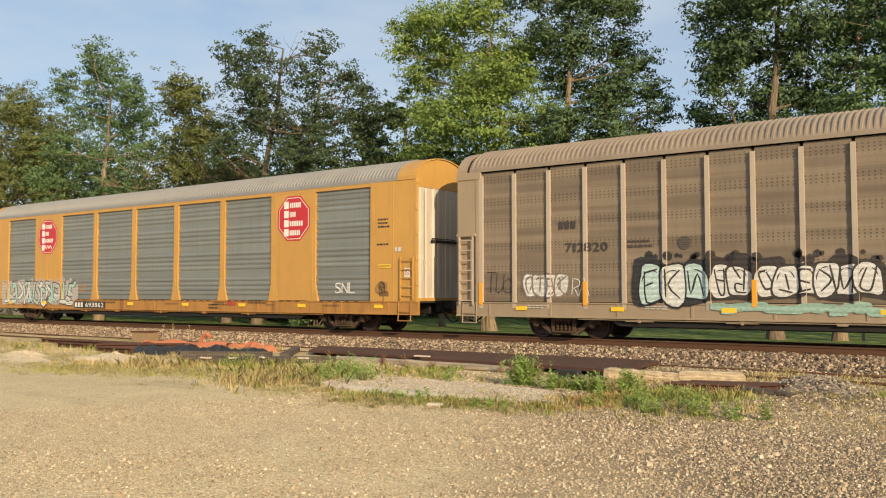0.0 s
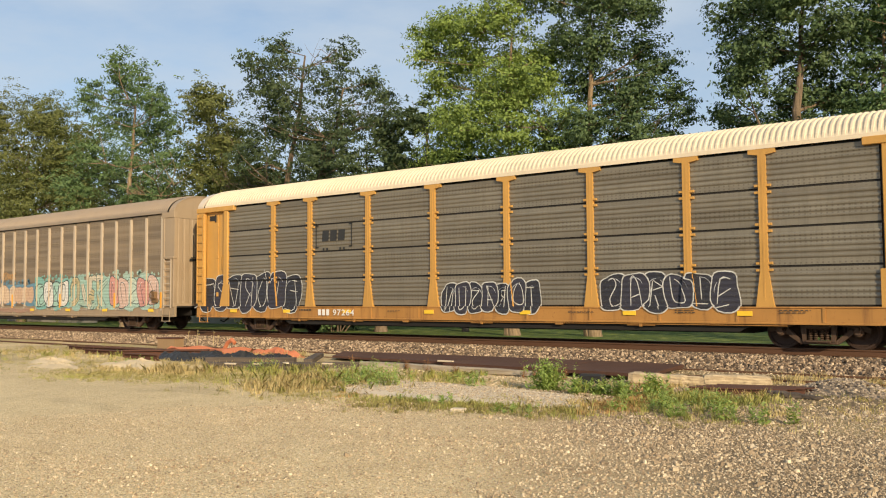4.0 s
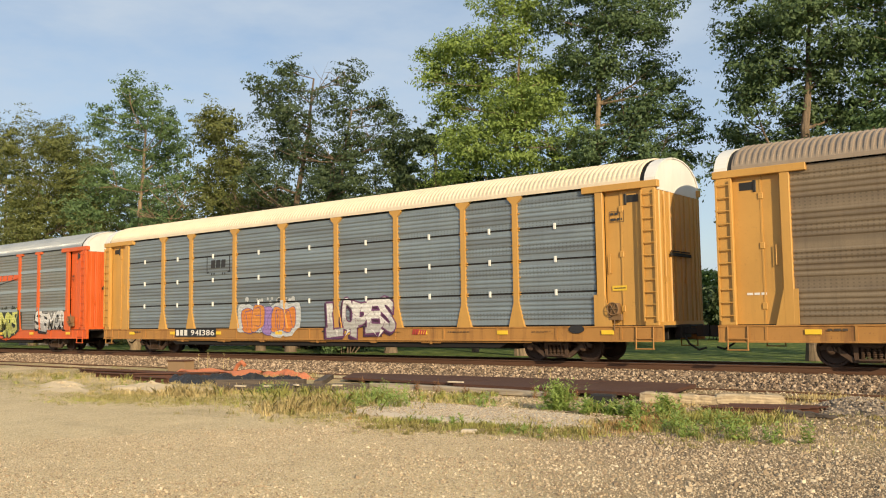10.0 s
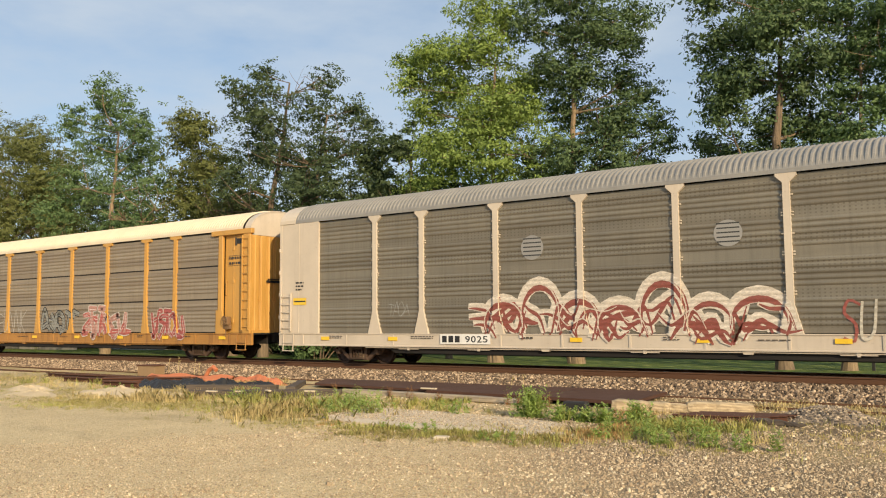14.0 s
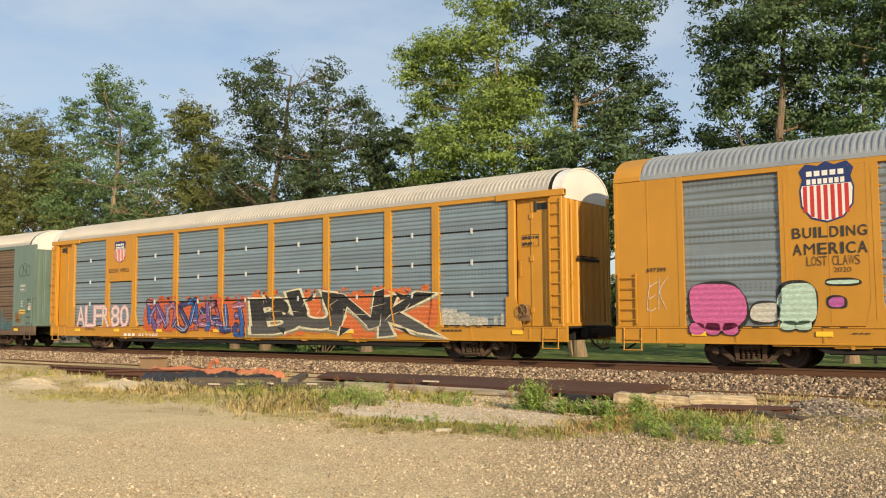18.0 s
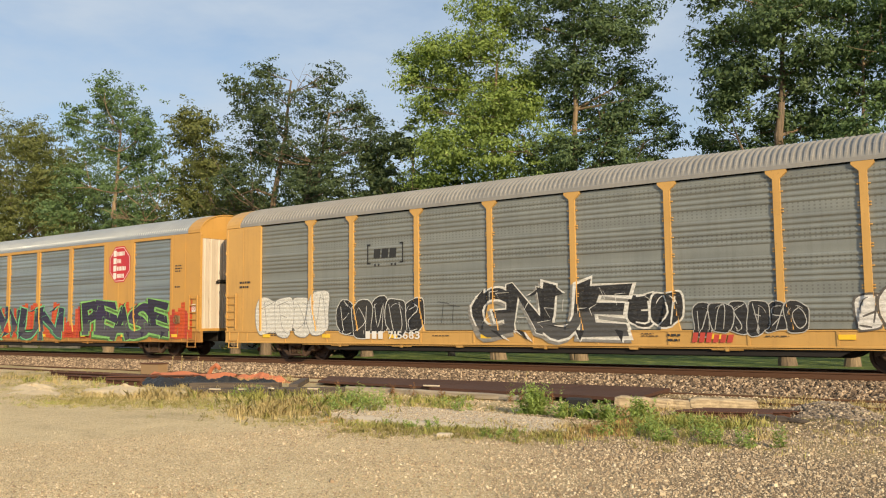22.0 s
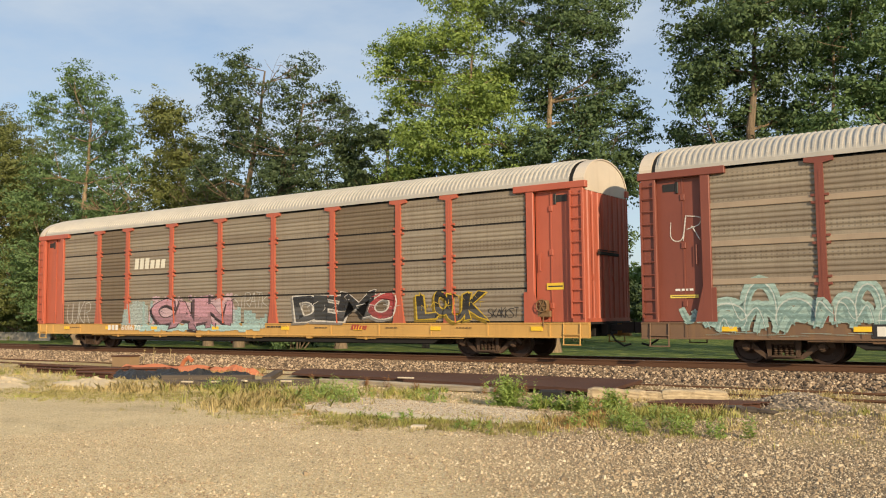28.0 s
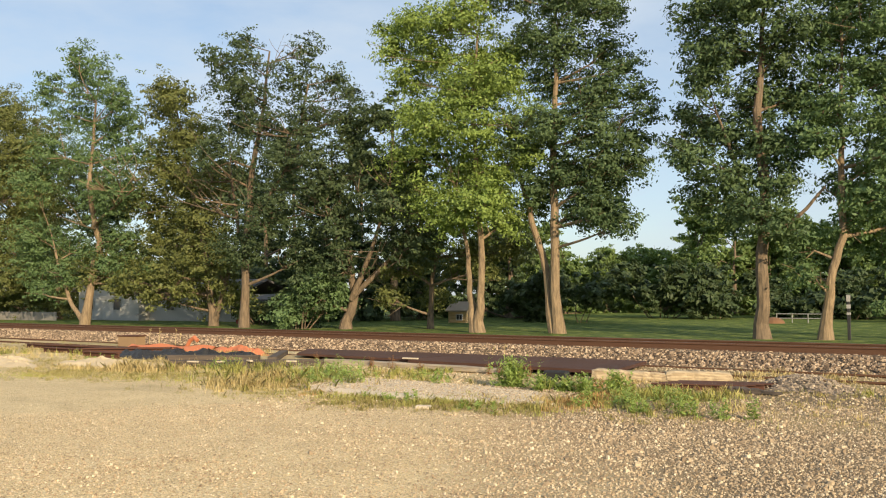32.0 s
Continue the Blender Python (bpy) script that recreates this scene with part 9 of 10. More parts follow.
tree('leafy tree of the far hedgerow', (-18.47, 82.0), [[(0.0, 0.0, 0, 0.3), (0.1, 0.11, 2.68, 0.2), (0.18, -0.14, 5.41, 0.08)]],
     [(0.3, -1.3, 1.3, 1.3), (-0.7, -0.8, 5.9, 1.4), (-2.4, -0.9, 1.2, 1.4), (1.6, -0.5, 1.2, 1.5), (-0.3, 1.5, 7.9, 1.6), (1.3, -2.0, 0.6, 1.3), (-2.0, -0.6, 0.6, 1.4), (-0.4, 1.5, 5.7, 1.3), (1.2, 1.3, 7.3, 1.3), (-2.6, 0.5, 5.3, 1.4), (-1.2, -1.8, 8.5, 1.6), (1.4, -0.7, 7.1, 1.3)],
     'hedge', M_BARK, 77, 0.50, 0.17)
tree('leafy tree of the far hedgerow', (-14.83, 80.0), [[(0.0, 0.0, 0, 0.3), (0.1, -0.17, 2.62, 0.2), (0.18, 0.1, 5.22, 0.08)]],
     [(2.3, 0.1, 4.7, 1.4), (-0.6, 1.7, 0.7, 1.4), (-0.7, -0.6, 5.2, 1.5), (2.0, 0.3, 2.4, 1.3), (1.3, -0.6, 2.0, 1.6), (1.8, -0.9, 6.6, 1.2), (2.4, 0.4, 4.6, 1.4), (0.2, 0.9, 6.0, 1.4), (-0.0, 1.8, 2.8, 1.6), (-0.8, -1.3, 5.1, 1.6), (-0.1, 1.1, 0.6, 1.6), (0.3, 1.1, 6.5, 1.5)],
     'hedge', M_BARK, 78, 0.50, 0.17)
tree('leafy tree of the far hedgerow', (-11.50, 78.0), [[(0.0, 0.0, 0, 0.3), (0.12, 0.16, 3.03, 0.2), (0.21, -0.18, 5.96, 0.08)]],
     [(-2.4, 2.1, 0.6, 1.8), (-0.7, -2.3, 9.7, 1.3), (-0.5, -2.1, 4.8, 1.3), (0.2, -1.9, 3.3, 1.5), (-1.2, -0.1, 8.7, 1.8), (1.2, -0.6, 9.2, 1.6), (2.0, -2.0, 7.0, 1.6), (0.6, 0.6, 9.3, 1.8), (0.2, 0.1, 9.3, 1.8), (-2.0, 0.6, 2.0, 1.5), (2.2, -1.9, 0.6, 1.6), (2.5, -2.3, 1.5, 1.5)],
     'hedge', M_BARK, 79, 0.50, 0.17)
tree('leafy tree of the far hedgerow', (-8.08, 76.0), [[(0.0, 0.0, 0, 0.3), (0.11, 0.24, 2.73, 0.2), (0.19, -0.1, 5.3, 0.08)]],
     [(-2.7, -2.3, 2.0, 1.3), (0.6, 0.5, 3.3, 1.4), (1.6, 0.4, 2.8, 1.6), (1.3, -1.4, 7.3, 1.4), (-1.1, 0.7, 3.2, 1.6), (0.3, 1.4, 6.0, 1.6), (1.5, 1.2, 2.7, 1.3), (-0.8, -1.7, 5.7, 1.3), (0.2, 1.7, 7.3, 1.6), (0.5, -1.0, 3.9, 1.4), (0.0, 0.5, 1.2, 1.5), (-0.6, -1.0, 2.7, 1.4)],
     'hedge', M_BARK, 80, 0.50, 0.17)
tree('leafy tree of the far hedgerow', (-44.98, 80.0), [[(0.0, 0.0, 0, 0.3), (0.05, 0.14, 2.41, 0.2), (0.09, 0.19, 5.02, 0.08)]],
     [(-2.2, 2.1, 4.5, 1.8), (-0.4, 0.6, 2.7, 1.5), (-3.2, -0.3, 4.1, 1.4), (1.5, 0.0, 8.4, 1.5), (3.6, -0.2, 4.6, 1.4), (2.1, -2.0, 1.8, 1.3), (-2.3, -1.1, 4.4, 1.4), (-2.3, -2.3, 4.6, 1.6), (-3.7, 2.1, 0.6, 1.8), (1.4, 1.1, 8.5, 1.3), (-3.0, -0.5, 1.2, 1.8), (-1.3, 2.5, 6.0, 1.4)],
     'hedge', M_BARK, 81, 0.50, 0.17)


# the thick back of the hedgerow
for i in range(13):
    rng = np.random.default_rng(700 + i)
    w, h = rng.uniform(2.2, 3.0), rng.uniform(5.6, 8.0) * (0.72 if i < 4 else 1.0)
    tree("leafy tree of the far hedgerow", (-47.0 + i * 3.9 + rng.uniform(-0.8, 0.8), 88 + rng.uniform(0, 5)), [[(0, 0, 0, 0.3), (0.1, 0, h * 0.5, 0.2), (0, 0, h * 0.85, 0.06)]],
         [(rng.uniform(-1, 1) * w, rng.uniform(-1.5, 1), h * (q + 0.5) / 9, rng.uniform(1.3, 1.9)) for q in range(9) for _ in range(2)], "hedge" if i % 3 else "mid", M_BARK, 700 + i, 0.40, 0.19)


# ---- the yard: stones, weeds and old track material ----
M_RUSTY_PLATE = paint_mat("rusty_plate", (0.085, 0.036, 0.022), (0.16, 0.08, 0.045), 0.45, 0.8, 0.15, 0.2, 0.7, 0.25)
M_ORANGE = paint_mat("orange_plastic", (0.52, 0.17, 0.075), (0.30, 0.15, 0.09), 0.75, 0.8)
M_BLACK = paint_mat("black_plastic", (0.018, 0.017, 0.016), (0.08, 0.06, 0.045), 0.35, 0.5)
M_CONCRETE = paint_mat("pale_concrete", (0.62, 0.52, 0.38), (0.36, 0.28, 0.19), 0.5, 0.95, 0.0, 0.5)
M_SAND = paint_mat("sandy_dirt", (0.56, 0.45, 0.29), (0.30, 0.21, 0.12), 0.4, 0.95, 0.0, 0.5)
M_LOG = wood_mat("bleached_timber", (0.20, 0.145, 0.085), (0.60, 0.48, 0.31), (0.5, 6, 6))
M_GRASS = leaf_mat("weed_green", (0.30, 0.31, 0.08), (0.58, 0.56, 0.20), 0.22)
M_STRAW = leaf_mat("dry_straw", (0.47, 0.37, 0.16), (0.80, 0.66, 0.36), 0.22)
M_WEED = leaf_mat("weed_leaves", (0.19, 0.28, 0.06), (0.42, 0.52, 0.16), 0.22)
M_RUSTGRASS = leaf_mat("rust_straw", (0.42, 0.25, 0.10), (0.70, 0.46, 0.22), 0.22)
M_OLIVE = leaf_mat("yellowed_grass", (0.24, 0.22, 0.07), (0.50, 0.43, 0.18), 0.22)


M_RUBBLE = stone_mat("brown_rubble", [(0.0, (0.10, 0.085, 0.075)), (0.5, (0.26, 0.21, 0.16)), (1.0, (0.60, 0.48, 0.33))])


def yard_stones():
    """Broken limestone on the yard: fine chips all over, coarser stones in ragged drifts on the undriven side."""
    rng = np.random.default_rng(11)

    def spread(n, far):
        d, yaw = np.sqrt(rng.uniform(7.0 ** 2, far ** 2, n)), np.radians(rng.uniform(5, 67, n))
        return -d * np.sin(yaw), d * np.cos(yaw), d, np.degrees(yaw)

    def drift(x, y):
        return np.array([noise.noise((a * 0.35, b * 0.5, 7.0)) + 0.6 * noise.noise((a * 1.3, b * 1.6, 2.0)) for a, b in zip(x, y)])

    def height(x, y):
        return np.array([ground_height(a, b) for a, b in zip(x, y)])
    sheets = []
    x, y, d, yaw = spread(105000, 14.5)
    s = 0.0035 + 0.010 * rng.random(len(x)) ** 2.0
    sheets.append(stones(rng, np.stack([x, y], 1), height(x, y) + s * 0.2, s))
    x, y, d, yaw = spread(70000, 15.5)
    keep = rng.random(len(x)) < np.clip(np.clip((44 - yaw) / 16, 0.03, 1) * np.clip((14.6 - d) / 4, 0.12, 1) + np.clip((8.6 - d) / 1.3, 0, 1) * 0.3 + 0.55 * drift(x, y), 0.02, 0.8)
    x, y = x[keep], y[keep]
    s = 0.006 + 0.012 * rng.random(len(x)) ** 2.0
    sheets.append(chunks(rng, np.stack([x, y], 1), height(x, y) + s * 0.22, s, 4, 1.0))
    x, y, d, yaw = spread(7000, 14.5)
    keep = rng.random(len(x)) < np.clip(np.clip((42 - yaw) / 16, 0.0, 1) * 0.55 + 0.7 * drift(x, y) * np.clip((50 - yaw) / 10, 0, 1), 0.004, 0.9)
    x, y = x[keep], y[keep]
    s = 0.013 + 0.024 * rng.random(len(x)) ** 3.4
    sheets.append(chunks(rng, np.stack([x, y], 1), height(x, y) + s * 0.2, s, 5, 1.0))
    # rubbly strip between the yard and the siding
    n = 16000
    x, y = rng.uniform(-14, 2, n), rng.uniform(13.0, 19.4, n)
    s = 0.008 + 0.022 * rng.random(n) ** 2.0
    sheets.append(chunks(rng, np.stack([x, y], 1), height(x, y) + s * 0.15, s, 4, 0.8))
    at = np.cumsum([0] + [len(v) for v, f in sheets])
    v, f = np.concatenate([v for v, f in sheets]), np.concatenate([f + k for (v, f), k in zip(sheets, at)])
    solid("gravel", indexed_mesh("gravel", v, f), M_STONE, "loose pale limestone gravel on the yard", "gravel", kind="stuff")


def blades(rng, patches, width=0.012):
    """Grass: bent tapering blades; patches are rows of x, y, reach along x, reach along y, count, height."""
    out = []
    for x, y, rx, ry, n, h in patches:
        n = int(n * (0.8 if x < -4.6 else 0.45))
        k = max(4, n // 34)
        where = np.random.default_rng(int(abs(x * 131 + y * 17) + n))
        cx = where.normal(size=(k, 2)) * 0.55
        tall = where.uniform(0.45, 1.15, k)
        clump = rng.integers(0, k, n)
        loose = rng.random(n) < 0.25
        u = np.where(loose, rng.normal(size=n) * 0.6, cx[clump, 0]) + rng.normal(size=n) * 0.045 / rx
        w = np.where(loose, rng.normal(size=n) * 0.6, cx[clump, 1]) + rng.normal(size=n) * 0.045 / ry
        px, py = x + u * rx, y + w * ry
        hh = h * 0.72 * (0.30 + 0.80 * rng.random(n) ** 1.5) * tall[clump]
        lean, d = rng.normal(size=n) * 0.35, rng.uniform(0, 6.28, n)
        g = np.array([ground_height(i, j) for i, j in zip(px, py)]) - 0.01
        ww = width * (0.6 + 0.8 * rng.random(n))
        ca, sa = np.cos(d) * ww, np.sin(d) * ww
        lx, ly = np.cos(d + 1.57) * lean * hh, np.sin(d + 1.57) * lean * hh
        b0 = np.stack([px - ca, py - sa, g], 1)
        b1 = np.stack([px + ca, py + sa, g], 1)
        m1 = np.stack([px + ca * 0.7 + lx * 0.35, py + sa * 0.7 + ly * 0.35, g + hh * 0.6], 1)
        tp = np.stack([px + lx, py + ly, g + hh], 1)
        m0 = np.stack([px - ca * 0.7 + lx * 0.35, py - sa * 0.7 + ly * 0.35, g + hh * 0.6], 1)
        out.append(np.stack([b0, b1, m1, tp, m0], 1).reshape(-1, 3))
    return np.concatenate(out)


def leafy(rng, spots, size):
    """Broad-leaved weeds: upright stems' worth of small leaves; rows of x, y, reach, height, count."""
    out = []
    for x, y, r, h, n in spots:
        stems = max(3, n // 26)
        sx, sy = rng.normal(size=stems) * r * 0.5, rng.normal(size=stems) * r * 0.5
        sh = h * rng.uniform(0.55, 1.05, stems)
        k = rng.integers(0, stems, n)
        u = rng.random(n)
        lean = rng.normal(size=(stems, 2)) * 0.16
        c = np.stack([x + sx[k] + lean[k, 0] * u * sh[k], y + sy[k] + lean[k, 1] * u * sh[k], np.full(n, GROUND) + u * sh[k]], 1)
        d = rng.uniform(0, 6.28, n)
        t = np.stack([np.cos(d), np.sin(d), rng.uniform(0.1, 0.9, n)], 1)
        t /= np.linalg.norm(t, axis=1)[:, None]
        b = np.stack([-np.sin(d), np.cos(d), rng.normal(size=n) * 0.3], 1)
        s = (size * (0.6 + 0.8 * rng.random(n)) * (1.15 - 0.5 * u))[:, None]
        q = np.stack([c, c + t * s * 0.55 - b * s * 0.17, c + t * s * 1.1, c + t * s * 0.55 + b * s * 0.17], 1)
        out.append(q.reshape(-1, 3))
    return np.concatenate(out)


def build_weeds():
    rng = np.random.default_rng(21)
    green = [(-11.8, 12.9, 1.4, 0.9, 950, 0.32), (-12.6, 13.9, 1.4, 0.8, 600, 0.34), (-10.7, 14.35, 0.8, 0.25, 700, 0.24), (-8.0, 11.0, 1.9, 0.3, 620, 0.12), (-10.0, 11.1, 1.2, 0.35, 300, 0.13),
             (-5.5, 12.2, 0.8, 0.6, 420, 0.20), (-4.2, 12.0, 1.0, 0.4, 500, 0.20), (-14.5, 11.6, 2.2, 0.5, 700, 0.08), (-18.0, 11.2, 3.0, 0.6, 900, 0.07), (-6.6, 11.2, 0.9, 0.5, 700, 0.18), (-16.5, 13.6, 1.5, 0.5, 600, 0.22), (-2.6, 15.8, 0.9, 0.6, 420, 0.22), (-12.4, 20.3, 0.9, 0.2, 200, 0.16),
             (-15.46, 13.80, 1.06, 0.95, 1200, 0.34), (-13.43, 13.16, 1.80, 1.77, 2000, 0.30), (-18.58, 10.51, 0.79, 0.45, 1800, 0.08), (-9.74, 11.48, 0.62, 0.73, 1800, 0.16), (-8.14, 11.42, 0.51, 0.70, 1800, 0.16), (-11.44, 15.21, 0.63, 0.83, 1300, 0.26), (-5.49, 13.45, 0.46, 1.03, 2000, 0.28), (-4.59, 13.93, 0.42, 1.06, 2000, 0.26), (-25.13, 14.12, 3.17, 1.78, 700, 0.30)]
    straw = [(-13.3, 12.3, 0.6, 0.5, 1100, 0.26), (-11.8, 12.3, 1.4, 0.6, 700, 0.26), (-19.5, 13.6, 2.6, 0.9, 3600, 0.13), (-21.5, 15.2, 2.2, 0.6, 1800, 0.15), (-10.8, 13.9, 1.6, 0.5, 700, 0.2), (-8.6, 11.0, 2.2, 0.4, 400, 0.12), (-4.6, 12.3, 1.3, 0.8, 900, 0.17), (-17.0, 13.4, 1.3, 0.6, 1500, 0.16), (-6.7, 11.9, 0.8, 0.6, 1000, 0.18), (-2.8, 12.9, 1.3, 1.2, 1300, 0.14), (-5.2, 14.9, 0.8, 0.5, 700, 0.22), (-24.0, 14.2, 3.0, 0.9, 1700, 0.12), (-2.2, 14.6, 0.9, 0.9, 600, 0.16), (-12.2, 14.9, 0.9, 0.3, 400, 0.25), (-18.3, 15.6, 1.6, 0.4, 700, 0.2), (-20.4, 16.2, 1.0, 0.3, 400, 0.2),
             (-18.08, 12.86, 1.03, 0.73, 2600, 0.34), (-17.81, 13.16, 1.15, 0.85, 1500, 0.26), (-20.15, 15.63, 0.83, 0.65, 1100, 0.20), (-20.17, 16.55, 1.21, 0.99, 1300, 0.28), (-19.47, 17.10, 1.34, 1.17, 1600, 0.30), (-12.48, 11.41, 0.77, 0.70, 2600, 0.28), (-13.42, 12.82, 0.70, 0.67, 1300, 0.30), (-27.46, 15.24, 3.22, 1.78, 2800, 0.20), (-19.45, 12.29, 1.05, 0.67, 2000, 0.16), (-6.81, 16.15, 0.39, 0.80, 1500, 0.22), (-4.99, 18.37, 0.54, 0.95, 1300, 0.22), (-3.38, 18.19, 0.49, 1.14, 1200, 0.22)]
    olive = [(-18.5, 11.0, 3.6, 0.9, 3800, 0.06), (-22.0, 12.6, 3.4, 1.4, 7000, 0.09), (-17.5, 12.4, 2.2, 1.0, 3000, 0.08), (-14.0, 11.2, 2.4, 0.6, 1500, 0.06), (-9.5, 10.7, 2.6, 0.5, 800, 0.08), (-5.0, 11.4, 1.8, 0.7, 800, 0.10), (-3.0, 13.6, 1.6, 1.2, 1300, 0.13), (-15.5, 12.6, 1.6, 0.9, 1800, 0.10), (-27.0, 15.0, 3.0, 1.2, 1700, 0.12), (-1.6, 15.6, 1.0, 1.0, 600, 0.16),
             (-18.73, 11.41, 1.68, 1.02, 9000, 0.10), (-16.01, 11.80, 1.71, 1.26, 7000, 0.10), (-28.27, 15.79, 4.32, 2.41, 3500, 0.16), (-11.32, 11.02, 1.08, 0.96, 4200, 0.10), (-9.20, 10.84, 0.74, 0.78, 5000, 0.12), (-7.78, 11.37, 0.58, 0.85, 5500, 0.12), (-6.54, 11.43, 0.43, 0.71, 4000, 0.12), (-3.56, 16.22, 0.89, 1.91, 2600, 0.14), (-13.45, 12.61, 2.11, 1.98, 3500, 0.18)]
    rust = [(-6.06, 12.47, 0.39, 0.81, 3800, 0.16), (-6.84, 14.78, 0.56, 1.21, 1200, 0.16), (-10.98, 11.98, 0.54, 0.59, 1500, 0.12)]
    for name, rows, mat, label, w in (("rust_grass", rust, M_RUSTGRASS, "dead rust-coloured grass patch on gravel", 0.004), ("green_grass", green, M_GRASS, "tufts of bright green weeds and grass", 0.0045), ("dry_grass", straw, M_STRAW, "dry straw-coloured grass tufts", 0.004), ("short_grass", olive, M_OLIVE, "short yellow-green grass on gravel", 0.0035)):
        solid(name, fast_mesh(name, blades(rng, rows, w), 5), mat, label, "grass", kind="stuff")
    fringe = [(round(-44 + i * 1.15, 2), round(27.4 + 3.2 * rng.random(), 2), 1.0, 0.5, 150, 0.14 + 0.12 * rng.random()) for i in range(44)]
    solid("lawn_grass", fast_mesh("lawn_grass", blades(rng, fringe, 0.02), 5), M_GRASS, "sunlit rough grass at the edge of the lawn", "grass", kind="stuff")
    low = [(-5.4, 12.4, 0.28, 0.36, 520), (-4.9, 11.9, 0.22, 0.30, 380), (-4.6, 12.5, 0.2, 0.34, 300), (-4.25, 12.0, 0.22, 0.32, 380), (-3.75, 11.95, 0.16, 0.30, 240), (-3.35, 12.1, 0.14, 0.30, 200), (-5.9, 11.9, 0.16, 0.26, 200), (-5.0, 13.0, 0.2, 0.34, 260), (-6.1, 12.6, 0.14, 0.28, 150), (-12.2, 13.2, 0.8, 0.42, 900), (-11.4, 12.9, 0.6, 0.4, 800), (-13.0, 14.2, 0.7, 0.4, 600), (-8.6, 11.15, 0.7, 0.15, 260), (-7.2, 11.0, 0.6, 0.15, 220), (-16.2, 13.9, 0.6, 0.3, 400), (-20.5, 13.2, 0.6, 0.25, 300), (-10.4, 14.4, 0.5, 0.25, 350), (-9.6, 13.6, 0.3, 0.25, 200)]
    solid("leafy_weeds", fast_mesh("leafy_weeds", leafy(rng, low, 0.07), 4), M_WEED, "patches of low broad-leaved green weeds", "weeds", kind="stuff")
    for x, y, r, h, n in ((-8.2, 13.85, 0.32, 0.60, 1700), (-7.35, 13.5, 0.24, 0.36, 620), (-6.95, 13.6, 0.20, 0.34, 480), (-6.55, 13.45, 0.22, 0.38, 560), (-6.15, 13.9, 0.22, 0.42, 620)):
        th = thing("weed_bush", "bushy bright green weed with narrow leaves on gravel", "weed", "weed bushes", at=pose(0, 0, 0))
        stem = MB()
        for i in range(9):
            u, w = rng.normal(size=2) * r * 0.35
            stem.tube([(x + u * 0.5, y + w * 0.5, GROUND - 0.03), (x + u, y + w, GROUND + h * 0.8)], [0.008, 0.003], 5)
        part("stalk", stem, M_GRASS, th)
        part("leaves", fast_mesh("leaves", leafy(rng, [(x, y, r, h, n)], 0.10), 4), M_WEED, th)


M_DOCK = leaf_mat("rust_brown_seed_heads", (0.20, 0.085, 0.035), (0.44, 0.24, 0.10), 0.2)


def build_stalks():
    """Single dry stalks and rust-brown seed heads at the plates and the ballast edge."""
    rng = np.random.default_rng(77)
    for x, y, h in ((-12.7, 16.0, 0.34), (-13.4, 16.15, 0.28), (-15.4, 16.3, 0.30), (-10.0, 15.9, 0.30), (-9.75, 15.95, 0.26), (-9.0, 15.95, 0.34), (-11.9, 16.0, 0.18)):
        th = thing("dock_weed", "dry rust-brown dock weed beside rusty plates", "weed", "dock weeds", at=pose(0, 0, 0))
        part("stalk", MB().tube([(x, y, GROUND - 0.03), (x + 0.01, y, GROUND + h * 0.95)], [0.006, 0.003], 5), M_DOCK, th)
        part("seed_head", fast_mesh("seed_head", leafy(rng, [(x, y, 0.07, h, 130)], 0.05), 4), M_DOCK, th)
    for x, y, h in ((-26.6, 19.5, 0.55), (-26.2, 19.6, 0.62), (-25.9, 19.4, 0.5), (-25.4, 19.7, 0.58), (-24.9, 19.5, 0.45), (-12.2, 20.2, 0.34), (-12.6, 20.25, 0.28)):
        th = thing("dry_stalk", "thin dry grass stalk on the ballast edge", "weed", "dry stalks", at=pose(0, 0, 0))
        part("stalk", MB().tube([(x, y, GROUND - 0.03), (x + 0.02, y, GROUND + h * 0.6), (x + 0.05, y, GROUND + h)], [0.006, 0.005, 0.003], 5), M_STRAW, th)
        part("seed_head", fast_mesh("seed_head", leafy(rng, [(x + 0.05, y, 0.02, 0.10, 24)], 0.05) + np.array([0, 0, h - 0.06]), 4), M_STRAW, th)


def skew_box(mb, corners, z0, z1):
    """A block on four ground corners."""
    vs = [(x, y, z0) for x, y in corners] + [(x, y, z1) for x, y in corners]
    return mb.add(vs, [(3, 2, 1, 0), (4, 5, 6, 7), (0, 1, 5, 4), (1, 2, 6, 5), (2, 3, 7, 6), (3, 0, 4, 7)])


def rough_log(length, w, h, seed, taper=0.1, mat_seed=0):
    """A squared, cracked timber along x with uneven faces."""
    rng = np.random.default_rng(seed)
    mb = MB()
    n = 14
    ring = [(-1, -0.7), (-0.7, -1), (0.7, -1), (1, -0.7), (1, 0.7), (0.7, 1), (-0.7, 1), (-1, 0.7)]
    for i in range(n + 1):
        x = length * (i / n - 0.5)
        k = 1 - taper * (i / n) + 0.035 * rng.normal() - (0.25 if i in (0, n) else 0)
        for u, v in ring:
            mb.v.append((x + 0.012 * rng.normal(), (u * w / 2) * k + 0.007 * rng.normal(), h / 2 + (v * h / 2) * k + 0.006 * rng.normal()))
    mb.f = [(i * 8 + j, i * 8 + (j + 1) % 8, (i + 1) * 8 + (j + 1) % 8, (i + 1) * 8 + j) for i in range(n) for j in range(8)]
    mb.f += [tuple(range(8))[::-1], tuple(range(n * 8, n * 8 + 8))]
    return mb


